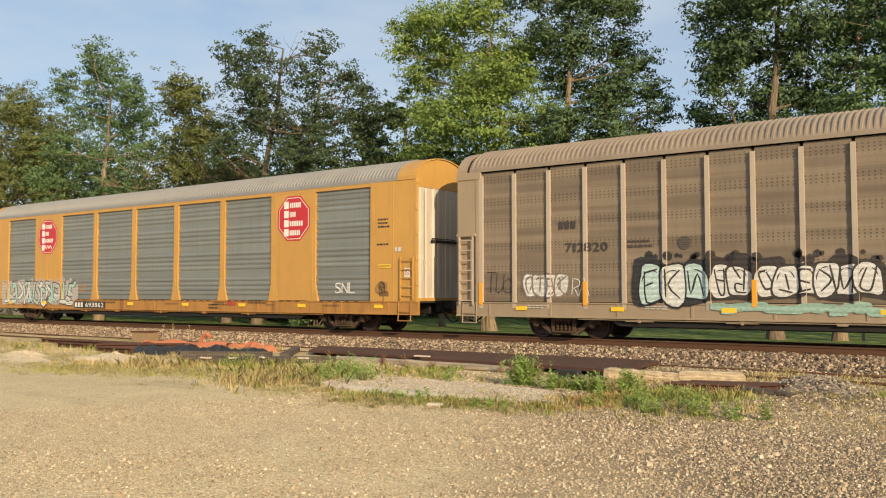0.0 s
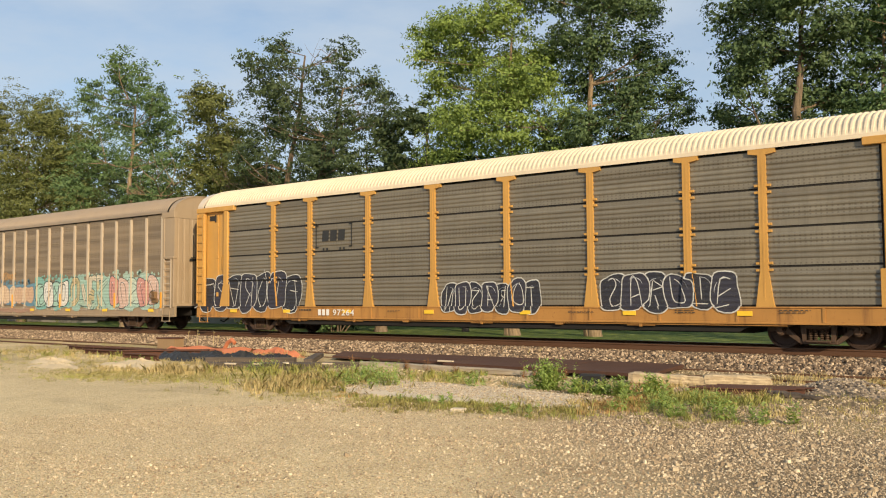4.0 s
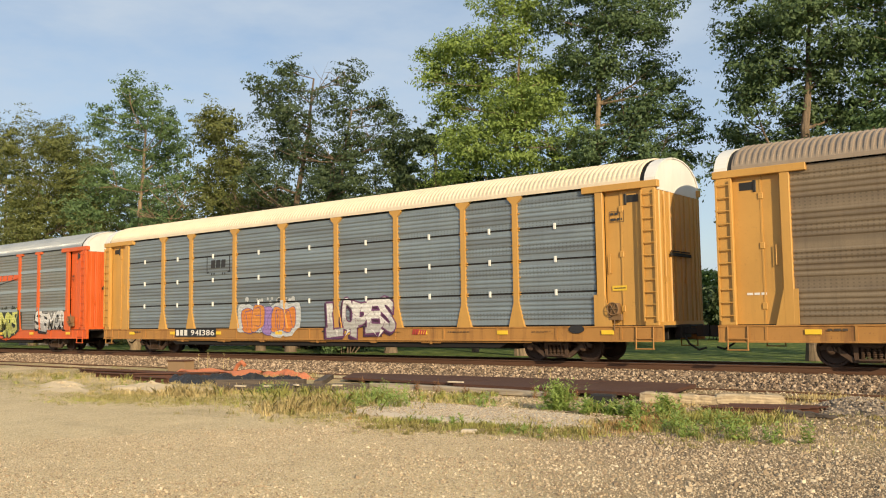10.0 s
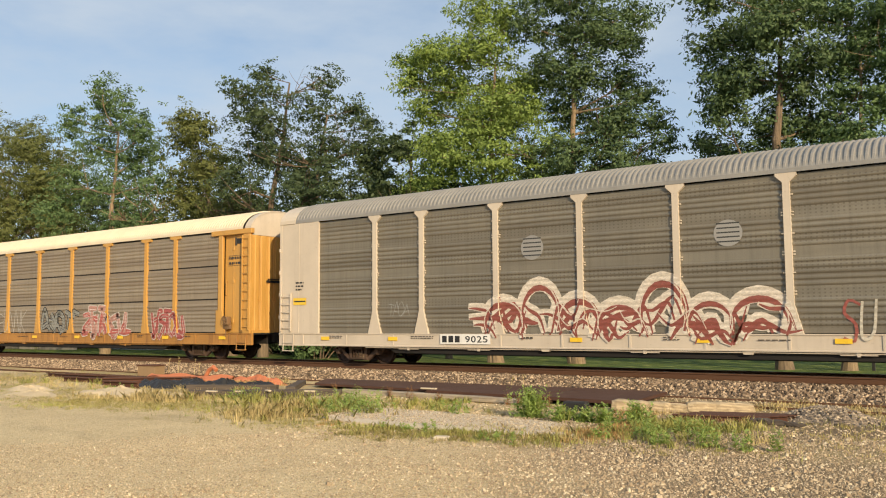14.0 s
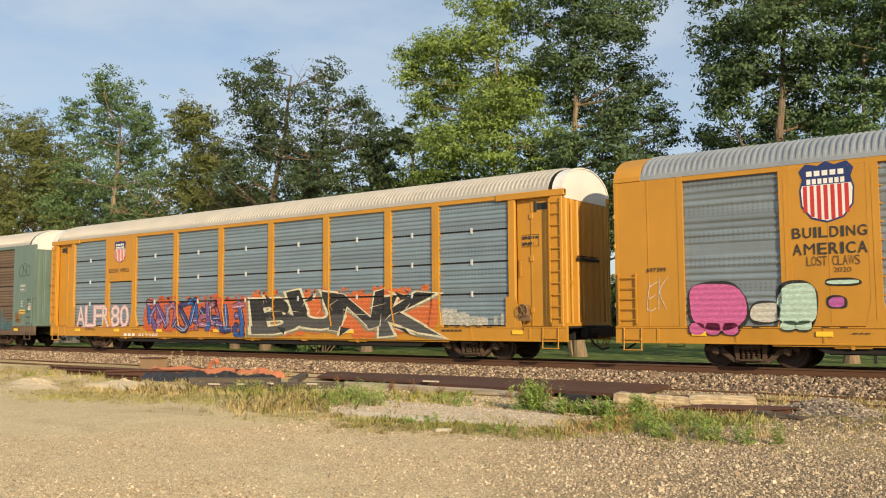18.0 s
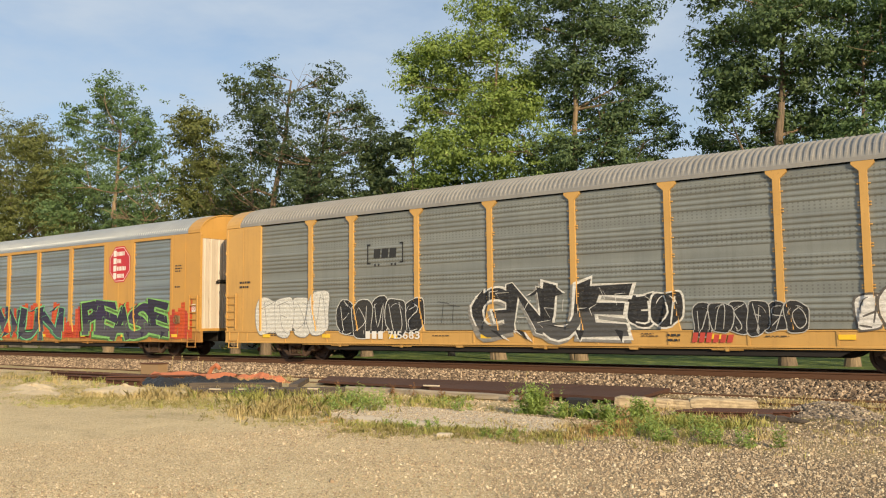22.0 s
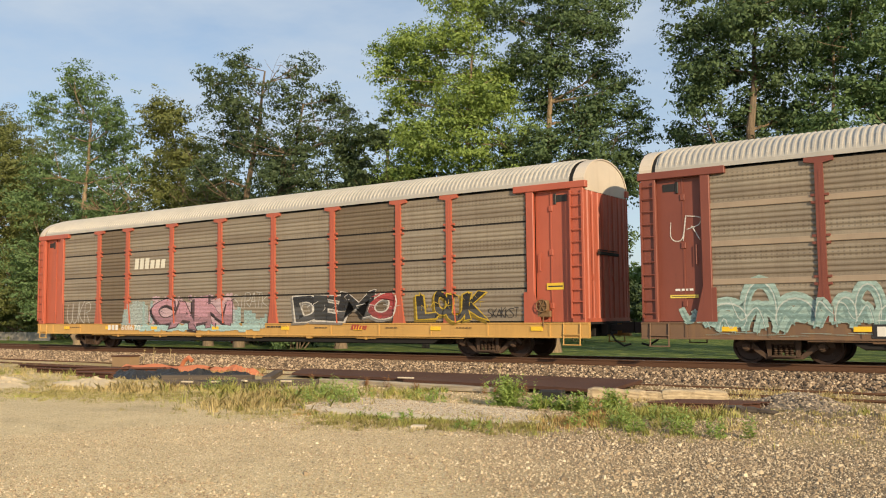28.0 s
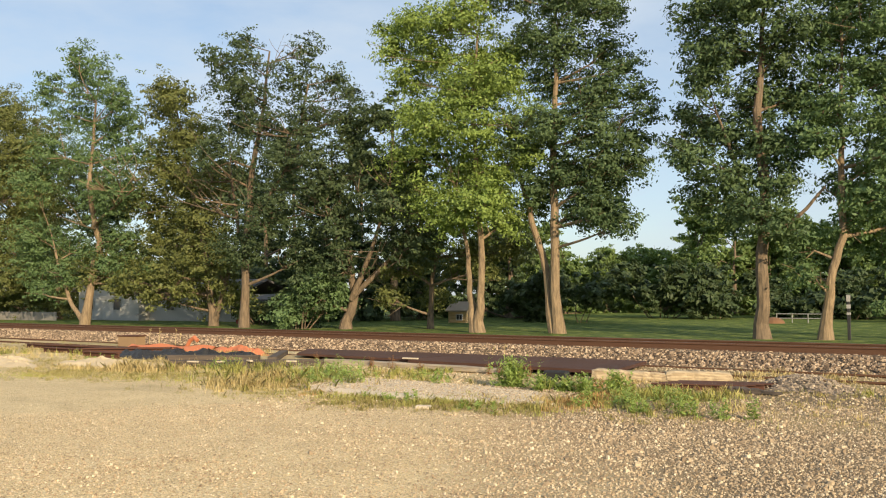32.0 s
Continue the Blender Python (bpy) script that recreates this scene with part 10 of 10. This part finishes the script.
def mound(name, x, y, rx, ry, h, mat, label, category, seed):
    rng = np.random.default_rng(seed)
    mb = MB()
    n, m = 40, 14
    for j in range(m + 1):
        r = j / m
        for i in range(n):
            a = 2 * math.pi * i / n
            k = 1 + 0.18 * math.sin(3 * a + seed) + 0.1 * math.sin(5 * a)
            px, py = x + rx * r * k * math.cos(a), y + ry * r * k * math.sin(a)
            lump = noise.noise((px * 2.2, py * 3.0, seed)) + 0.6 * noise.noise((px * 6, py * 7, seed + 5))
            z = h * 0.8 * (1 - r * r) ** 0.8 * (1 + 0.45 * lump) + 0.012 * rng.normal() * (1 - r)
            mb.v.append((x + rx * r * k * math.cos(a), y + ry * r * k * math.sin(a), GROUND - 0.04 + z))
    mb.f = [(j * n + i, j * n + (i + 1) % n, (j + 1) * n + (i + 1) % n, (j + 1) * n + i) for j in range(m) for i in range(n)]
    return solid(name, mb, mat, label, category)


def beam(name, x0, y0, x1, y1, z, w, h, mat, label, category="steel beam", web=True):
    """A rolled beam lying between two points."""
    d = math.hypot(x1 - x0, y1 - y0)
    if web:
        prof = [(-w / 2, 0), (w / 2, 0), (w / 2, h * 0.14), (w * 0.1, h * 0.2), (w * 0.1, h * 0.8), (w / 2, h * 0.86), (w / 2, h), (-w / 2, h), (-w / 2, h * 0.86), (-w * 0.1, h * 0.8), (-w * 0.1, h * 0.2), (-w / 2, h * 0.14)]
    else:
        prof = [(-w / 2, 0), (w / 2, 0), (w / 2, h), (-w / 2, h)]
    return solid(name, MB().prism(prof, "x", -d / 2, d / 2), mat, label, category, at=pose((x0 + x1) / 2, (y0 + y1) / 2, z, 0, 0, math.degrees(math.atan2(y1 - y0, x1 - x0))))


M_BOX = paint_mat("brown_weathered_box", (0.26, 0.17, 0.09), (0.10, 0.06, 0.04), 0.5, 0.85)


def build_debris():
    # broad rusty plates lying over the old siding
    for k, c in enumerate(([(-18.2, 18.9), (-17.0, 17.2), (-12.9, 17.0), (-13.0, 19.25)], [(-12.92, 19.2), (-12.82, 16.75), (-9.9, 16.6), (-9.95, 19.3)], [(-9.87, 19.25), (-9.82, 16.55), (-7.35, 16.35), (-7.75, 19.2)])):
        solid("steel_plate", skew_box(MB(), c, -0.325 + 0.0, -0.268 + 0.006 * k), M_RUSTY_PLATE, "broad rust-brown steel plate lying over old rails", "steel plate", "rusty plates")
    solid("weathered_log", rough_log(5.6, 0.20, 0.15, 4, 0.2), M_TIMBER, "long grey weathered timber beside rusty plates", "timber", at=pose(-12.4, 16.25, GROUND - 0.01, 0, 0, -2.5))
    solid("bleached_timber", rough_log(1.55, 0.30, 0.24, 5, 0.25), M_LOG, "thick bleached timber baulk on the gravel", "timber", at=pose(-6.85, 16.2, GROUND - 0.02, 0, 2, 24))
    solid("bleached_timber", rough_log(1.25, 0.28, 0.23, 6, 0.1), M_LOG, "pale split timber end on the gravel", "timber", at=pose(-5.72, 16.75, GROUND - 0.02, 0, 1, 30))
    for i in range(5):
        beam("rail_length", -5.95 + 0.06 * i, 14.95 + 0.17 * i, -4.40 + 0.1 * i, 15.42 + 0.17 * i, GROUND - 0.01, 0.13, 0.13, M_RUST, "short length of rusty rail in a stack", "rail")
    solid("wedge_plank", rough_log(1.0, 0.22, 0.12, 8, 0.6), M_TIE, "dark split plank lying on gravel", "plank", at=pose(-4.2, 15.15, GROUND - 0.01, 0, 0, -14))
    solid("old_tie", rough_log(1.5, 0.24, 0.18, 9, 0.1), M_LOG, "half-buried pale old tie", "timber", at=pose(-1.55, 15.9, GROUND - 0.06, 0, 0, 14))
    mound("rubble_mound", -3.65, 16.2, 0.85, 0.45, 0.24, M_RUBBLE, "small heap of rubble and stones", "rubble pile", 3)
    rng = np.random.default_rng(5)
    n = 1500
    a, r = rng.uniform(0, 6.28, n), np.sqrt(rng.random(n))
    xy = np.stack([-3.65 + 0.95 * r * np.cos(a), 16.2 + 0.55 * r * np.sin(a)], 1)
    v, f = stones(rng, xy, GROUND + 0.27 * (1 - r * r) ** 1.2, rng.uniform(0.012, 0.034, n))
    solid("rubble", indexed_mesh("rubble", v, f), M_RUBBLE, "loose rubble stones on a heap", "rubble", kind="stuff")
    # concrete slab at the edge of the yard
    mb = MB()
    c = [(-11.5, 11.75), (-9.5, 11.55), (-6.35, 11.75), (-7.3, 13.35), (-9.6, 13.75), (-11.9, 13.7)]
    k = len(c)
    mb.add([(x, y, GROUND - 0.1) for x, y in c] + [(x, y, GROUND + 0.012) for x, y in c] + [(x * 0.97 - 0.27, 12.6 + (y - 12.6) * 0.86, GROUND + 0.055) for x, y in c], [(i, (i + 1) % k, k + (i + 1) % k, k + i) for i in range(k)] + [(k + i, k + (i + 1) % k, 2 * k + (i + 1) % k, 2 * k + i) for i in range(k)] + [tuple(range(2 * k, 3 * k))])
    solid("concrete_slab", mb, M_CONCRETE, "broken pale concrete slab strewn with gravel", "slab")
    n = 5200
    xy = np.stack([rng.uniform(-11.8, -6.6, n), rng.uniform(11.75, 13.6, n)], 1)
    v, f = stones(rng, xy, np.full(n, GROUND + 0.055), rng.uniform(0.006, 0.02, n))
    solid("slab_gravel", indexed_mesh("slab_gravel", v, f), M_STONE, "gravel scattered over the slab", "gravel", kind="stuff")
    for x, y, rx, ry, h, s in ((-19.9, 13.1, 1.7, 0.7, 0.24, 1), (-21.6, 11.8, 1.0, 0.5, 0.19, 2), (-18.2, 13.4, 1.0, 0.5, 0.17, 4), (-23.4, 12.6, 1.1, 0.5, 0.19, 6)):
        mound("dirt_mound", x, y, rx, ry, h, M_SAND, "low heap of pale sandy dirt in the grass", "dirt heap", s)
    # rusty frames, an open box, orange and black plastic by the siding
    th = thing("steel_box", "open rusty steel box on the ballast edge", "box", at=pose(-26.5, 18.7, GROUND, 0, 0, 12) @ Matrix.Scale(0.86, 4))
    part("shell", MB().box(-0.45, 0.45, -0.28, -0.25, 0, 0.40).box(-0.45, 0.45, 0.25, 0.28, 0, 0.40).box(-0.45, -0.42, -0.25, 0.25, 0, 0.40).box(0.42, 0.45, -0.25, 0.25, 0, 0.40).box(-0.43, 0.43, -0.26, 0.26, 0, 0.03), M_BOX, th, "weathered brown box sides")
    part("lid", MB().box(-0.50, 0.50, -0.32, 0.32, 0.405, 0.45, 0.01), M_RUST, th, "dark rusty lid")
    for x0, y0, x1, y1, w, h in ((-27.4, 16.0, -22.9, 16.3, 0.24, 0.20), (-26.2, 15.3, -23.2, 15.4, 0.20, 0.18), (-23.6, 15.0, -21.6, 16.6, 0.24, 0.24), (-22.9, 14.6, -21.4, 14.7, 0.2, 0.2), (-29.5, 16.6, -27.0, 16.4, 0.16, 0.14)):
        beam("steel_beam", x0, y0, x1, y1, GROUND - 0.02, w, h, M_RUST, "rusty steel beam lying in the grass")
    for x0, y0, x1, y1 in ((-17.9, 13.7, -15.4, 14.9), (-17.2, 14.2, -14.8, 15.9), (-19.6, 15.0, -17.4, 16.2), (-16.6, 15.9, -18.3, 18.0)):
        beam("old_tie", x0, y0, x1, y1, GROUND - 0.03, 0.23, 0.18, M_TIE, "dark old railway tie in the weeds", "timber", False)
    for i, (x, y, rx, ry, h) in enumerate(((-21.2, 15.25, 1.1, 0.34, 0.34), (-20.2, 15.6, 1.3, 0.36, 0.36), (-19.2, 16.0, 1.0, 0.32, 0.34), (-18.6, 16.6, 0.7, 0.3, 0.30))):
        mound("plastic_sheet", x, y, rx, ry, h, M_BLACK, "crumpled black plastic sheet in dry grass", "plastic sheet", 30 + i)
    bm = MB()
    for i in range(15):
        for j in range(5):
            bm.v.append((-24.0 + 3.6 * i / 14, 16.7 + 0.5 * j / 4 + 0.3 * i / 14, GROUND + 0.24 + 0.10 * math.sin(i * 0.9) * math.cos(j) - 0.07 * abs(j - 2)))
    bm.f = [(i * 5 + j, (i + 1) * 5 + j, (i + 1) * 5 + j + 1, i * 5 + j + 1) for i in range(14) for j in range(4)]
    bm.v += [(x, y, z - 0.03) for x, y, z in bm.v]
    k = 75
    bm.f += [tuple(q + k for q in f)[::-1] for f in bm.f]
    solid("orange_barrier", bm, M_ORANGE, "crumpled orange plastic barrier sheet on black pipes", "plastic sheet")
    mound("orange_tarp", -19.6, 17.4, 1.15, 0.45, 0.36, M_ORANGE, "crumpled orange tarpaulin lying in the grass", "tarpaulin", 8)
    solid("orange_pipe", MB().tube([(-22.5, 17.9, GROUND + 0.15), (-22.35, 17.9, GROUND + 0.34), (-22.15, 17.9, GROUND + 0.44), (-22.0, 17.9, GROUND + 0.34)], 0.065, 10), M_ORANGE, "bent orange plastic pipe", "pipe")
    for x, y, w, a in ((-16.9, 13.62, 0.16, 10), (-16.3, 13.95, 0.10, 30), (-15.9, 14.5, 0.12, -20), (-14.9, 14.9, 0.14, 15), (-12.9, 16.95, 0.22, 5)):
        solid("plastic_scrap", MB().box(-w, w, -0.04, 0.04, 0, 0.035, 0.008), M_CONCRETE, "scrap of pale plastic on a dark old tie", "scrap", "plastic scraps", at=pose(x, y, GROUND + (0.15 if y < 16 else 0.16), 0, 0, a))
    solid("rubber_block", MB().box(-0.25, 0.25, -0.12, 0.12, 0, 0.20, 0.03), M_BLACK, "small black rubber block in the weeds", "block", at=pose(-8.2, 15.6, GROUND - 0.01, 0, 0, 8))
    solid("white_stone", MB().box(-0.12, 0.12, -0.08, 0.08, -0.02, 0.045, 0.02), M_CONCRETE, "flat white stone among the weeds", "stone", at=pose(-7.9, 10.7, GROUND, 0, 0, 20))


yard_stones()
build_weeds()
build_stalks()
build_debris()


# ---- beyond the track ----
# white boards, greyed in colour for the mottled shade of the trees
M_SIDING = wood_mat("shade_greyed_white_boards", (0.36, 0.36, 0.35), (0.56, 0.55, 0.52), (3, 0.2, 8))
M_SHINGLE = paint_mat("grey_shingles", (0.16, 0.15, 0.145), (0.08, 0.07, 0.06), 0.4, 0.9, 0, 0.3)
M_FENCE = wood_mat("grey_fence_boards", (0.20, 0.185, 0.165), (0.34, 0.32, 0.29), (4, 4, 0.3))
# log colour lightened to paint in sun that the trees keep off
M_LOGS = wood_mat("sun_lightened_honey_logs", (0.52, 0.37, 0.19), (0.74, 0.57, 0.33))


def board_wall(parent, x0, x1, y, z0, z1, rise=0.0):
    """A wall of lapped boards facing -y; rise makes a gable."""
    n = int((z1 - z0) / 0.16)
    for i in range(n):
        za, zb = z0 + (z1 - z0) * i / n, z0 + (z1 - z0) * (i + 1) / n
        part("board", MB().prism([(y, za), (y - 0.022, za), (y - 0.008, zb + 0.01), (y, zb + 0.01)], "x", x0, x1), M_SIDING, parent)
    if rise:
        m = int(rise / 0.16)
        for i in range(m):
            u = (i + 0.5) / m * (x1 - x0) / 2
            za = z1 + rise * i / m
            part("board", MB().prism([(y, za), (y - 0.022, za), (y - 0.008, za + rise / m + 0.01), (y, za + rise / m + 0.01)], "x", x0 + u, x1 - u), M_SIDING, parent)


def build_far():
    g = GROUND - 0.22
    house = thing("white_house", "low white board house with grey roof behind trees", "house", at=pose(0, 0, 0))
    wall = part("wall", MB().box(-70.0, -61.5, 44.03, 50, g - 0.1, 2.0).prism([(-70.0, 2.0), (-61.5, 2.0), (-65.75, 4.0)], "y", 44.03, 50), M_SIDING, house)
    board_wall(wall, -70.0, -61.5, 44.02, g - 0.05, 2.0, 2.0)
    part("roof", MB().prism([(-70.6, 1.75), (-65.75, 4.05), (-60.9, 1.75), (-60.9, 1.9), (-65.75, 4.22), (-70.6, 1.9)], "y", 43.6, 50.4), M_SHINGLE, house)
    wing = part("wing", MB().box(-61.5, -50.5, 45.03, 50, g - 0.1, 1.45), M_SIDING, house)
    board_wall(wing, -61.45, -50.5, 45.02, g - 0.05, 1.45)
    part("roof", MB().prism([(44.5, 1.4), (47.5, 2.5), (50.5, 1.4), (50.5, 1.55), (47.5, 2.66), (44.5, 1.55)], "x", -61.4, -50.1), M_SHINGLE, house)
    for x in (-68.2, -64.4, -58.6, -54.2):
        y = 44.0 if x < -61.5 else 45.0
        w = part("window", MB().box(x - 0.45, x + 0.45, y - 0.035, y - 0.012, 0.25, 1.15), P((0.03, 0.035, 0.04), 0.15), house, "dark window pane")
        part("window_frame", MB().box(x - 0.52, x - 0.45, y - 0.06, y, 0.18, 1.22).box(x + 0.45, x + 0.52, y - 0.06, y, 0.18, 1.22).box(x - 0.45, x + 0.45, y - 0.06, y, 1.15, 1.22).box(x - 0.45, x + 0.45, y - 0.07, y, 0.18, 0.25), M_SIDING, w)
    shed = thing("open_shed", "grey open-fronted shed with a dark interior", "shed")
    part("roof", MB().prism([(42.6, 0.95), (46.6, 1.35), (46.6, 1.47), (42.6, 1.07)], "x", -48.4, -44.2), M_SHINGLE, shed)
    part("fascia", MB().box(-48.3, -44.3, 42.62, 42.70, 0.35, 1.0), M_FENCE, shed)
    part("back_wall", MB().box(-48.2, -44.4, 46.3, 46.4, g, 1.35), M_FENCE, shed)
    for x in (-48.15, -44.45):
        part("side_wall", MB().box(x - 0.05, x + 0.05, 42.8, 46.3, g, 1.1), M_FENCE, shed)
    solid("red_mower", MB().box(-0.45, 0.45, -0.3, 0.3, 0.15, 0.55, 0.08).lathe([(0, -0.34), (0.16, -0.34), (0.16, -0.2), (0, -0.2)], (-0.28, 0, 0.16), "y", 12).lathe([(0, -0.34), (0.16, -0.34), (0.16, -0.2), (0, -0.2)], (0.28, 0, 0.16), "y", 12), P((0.40, 0.04, 0.02)), "small red machine parked by a shed", "mower", at=pose(-46.9, 42.2, g))
    fence = thing("board_fence", "grey upright board fence", "fence", kind="structure")
    fb = MB().prism([(-0.065, 0), (0.065, 0), (0.065, 0.98), (0, 1.03), (-0.065, 0.98)], "y", -0.01, 0.01).mesh("fence_board")
    for i in range(110):
        part("fence_board", fb, M_FENCE, fence, at=pose(-84 + i * 0.142, 41 + 0.01 * (i % 3), g - 0.32 + 0.012 * (i * 7 % 5)))
    for z in (0.15, 0.6):
        part("fence_rail", MB().box(-84.1, -68.3, 41.04, 41.09, g - 0.3 + z, g - 0.22 + z), M_FENCE, fence)
    # a little log playhouse
    hut = thing("log_hut", "tiny log playhouse with a shingled roof on the lawn", "playhouse")
    x0, x1, y0, y1, zt = -34.60, -33.20, 50.0, 51.4, 0.22
    n = 9
    for i in range(n):
        z = g + 0.05 + i * (zt - g) / n
        part("log", MB().tube([(x0 - 0.08, y0, z), (x1 + 0.08, y0, z)], 0.055, 8), M_LOGS, hut)
        part("log", MB().tube([(x1, y0 - 0.08, z), (x1, y1, z)], 0.055, 8), M_LOGS, hut)
        part("log", MB().tube([(x0, y0 - 0.08, z), (x0, y1, z)], 0.055, 8), M_LOGS, hut)
    part("wall", MB().box(x0, x1, y0, y1, g, zt), M_LOGS, hut)
    part("roof", MB().prism([(y0 - 0.25, zt - 0.08), ((y0 + y1) / 2, 0.74), (y1 + 0.25, zt - 0.08), (y1 + 0.25, zt), ((y0 + y1) / 2, 0.83), (y0 - 0.25, zt)], "x", x0 - 0.22, x1 + 0.22), P((0.34, 0.27, 0.19), 0.9), hut, "tan shingled roof")
    w = part("window", MB().box(-33.95, -33.5, y0 - 0.09, y0 - 0.06, -0.42, -0.08), P((0.04, 0.04, 0.04), 0.2), hut, "small dark window")
    part("window_frame", MB().box(-34.0, -33.95, y0 - 0.11, y0 - 0.05, -0.47, -0.03).box(-33.5, -33.45, y0 - 0.11, y0 - 0.05, -0.47, -0.03).box(-33.95, -33.5, y0 - 0.11, y0 - 0.05, -0.08, -0.03).box(-33.95, -33.5, y0 - 0.11, y0 - 0.05, -0.47, -0.42).box(-33.74, -33.71, y0 - 0.10, y0 - 0.05, -0.42, -0.08), P((0.7, 0.68, 0.62)), w)
    # whistle post
    post = thing("marker_post", "black trackside post with white bands", "marker post", at=pose(-6.82, 38.3, g))
    part("post", MB().box(-0.06, 0.06, -0.05, 0.05, -0.05, 1.85, 0.01), P((0.02, 0.02, 0.02)), post)
    for z in (1.02, 1.28, 1.56):
        part("band", MB().box(-0.068, 0.068, -0.058, 0.058, z, z + (0.10, 0.16, 0.27)[(z > 1.1) + (z > 1.5)]), P((0.36, 0.35, 0.33)), post, "worn white painted band")
    # rail fence at the far side of the lawn
    rf = thing("pipe_fence", "low pale pipe fence across the lawn", "fence", kind="structure")
    for i in range(4):
        part("post", MB().tube([(-14.6 + i * 0.95, 58, g - 0.1), (-14.6 + i * 0.95, 58, g + 0.62)], 0.035, 8), P((0.28, 0.28, 0.26)), rf)
    for z in (0.30, 0.58):
        part("rail", MB().tube([(-14.6, 58, g + z), (-11.7, 58, g + z)], 0.03, 8), P((0.28, 0.28, 0.26)), rf)
    solid("leaf_mound", MB().lathe([(0.75, 0), (0.6, 0.2), (0.35, 0.36), (0, 0.42)], (0, 0, 0), "z", 14), P((0.20, 0.10, 0.045), 0.9), "low rust-coloured heap by the pipe fence", "heap", at=pose(-14.6, 57.2, g - 0.02))


build_far()


def shrub(label, x, y, blobs, leaf, seed, density=1.6, size=0.13):
    rng = np.random.default_rng(seed)
    th = thing("shrub", label, "shrub", "shrubs under the trees", at=pose(x, y, ground_height(x, y) - 0.05))
    mb = MB()
    for bx, by, bz, r in blobs:
        limb(mb, (bx * 0.3, by * 0.3, 0), (bx, by, bz), 0.04, 0.01, rng, 0.3, 5, 4)
    part("woody_stem", mb, M_BARK, th)
    part("leaves", fast_mesh("leaves", leaf_cloud(rng, blobs, density, size), 4), M_LEAF[leaf], th)


for i, (x, y, w, h, leaf) in enumerate(((-36.5, 37.0, 2.6, 3.2, "mid"), (-39.5, 40.0, 2.2, 2.2, "dark"), (-44.0, 41.0, 2.0, 1.6, "dark"), (-27.0, 54.0, 3.5, 3.2, "dark"), (-21.0, 66.0, 3.5, 3.0, "dark"), (-16.0, 70.0, 4.0, 3.4, "dark"), (-10.0, 72.0, 4.0, 3.2, "dark"), (-4.5, 68.0, 4.0, 3.2, "mid"), (1.0, 66.0, 4.0, 3.4, "mid"), (-25.5, 66.0, 4.0, 4.0, "dark"), (-33.0, 60.0, 4.0, 4.0, "dark"), (-41.0, 56.0, 4.0, 4.2, "dark"), (-49.0, 53.5, 3.6, 3.4, "dark"), (-57.0, 54.0, 4.0, 4.5, "dark"), (-66.0, 55.0, 4.5, 5.0, "dark"), (-76.0, 52.0, 4.5, 4.5, "dull"), (-86.0, 50.0, 4.5, 5.0, "dull"), (-12.0, 68.0, 4.0, 3.0, "dark"), (-7.5, 62.0, 2.0, 1.4, "mid"), (-3.5, 60.0, 2.4, 1.5, "mid"))):
    rng = np.random.default_rng(300 + i)
    bl = [(round(rng.uniform(-1, 1) * w, 2), round(rng.uniform(-0.8, 0.8) * w * 0.6, 2), round(rng.uniform(0.25, 0.95) * h, 2), round(rng.uniform(0.28, 0.42) * min(w, h), 2)) for _ in range(9)]
    shrub("leafy green shrub under the trees", x, y, bl, leaf, 300 + i, 1.3 if w < 3 else 0.42, 0.095 if w < 3 else 0.18)


# ---- what moves ----
def motions():
    radius = 0.42
    for k, (car, wheels) in enumerate(CARS):
        walk(car, [(t, pose(car_x(k, t), TRACK_Y, 0)) for t in sorted({*range(33), 12.5, 13.6, 16.5})])
        seen = [f / FPS for f in range(0, 32 * FPS + 1) if -52 < car_x(k, f / FPS) < 16]
        if not seen:
            continue
        for w, dx in wheels:
            def turn(t):
                return pose(dx, 0, 0.42, 0, math.degrees(car_x(k, t) / radius) % 360, 0)
            times = sorted({0.0, 32.0, *seen})
            walk(w, [(t, turn(min(max(t, seen[0]), seen[-1]))) for t in times])


build_ground()
build_track()
motions()
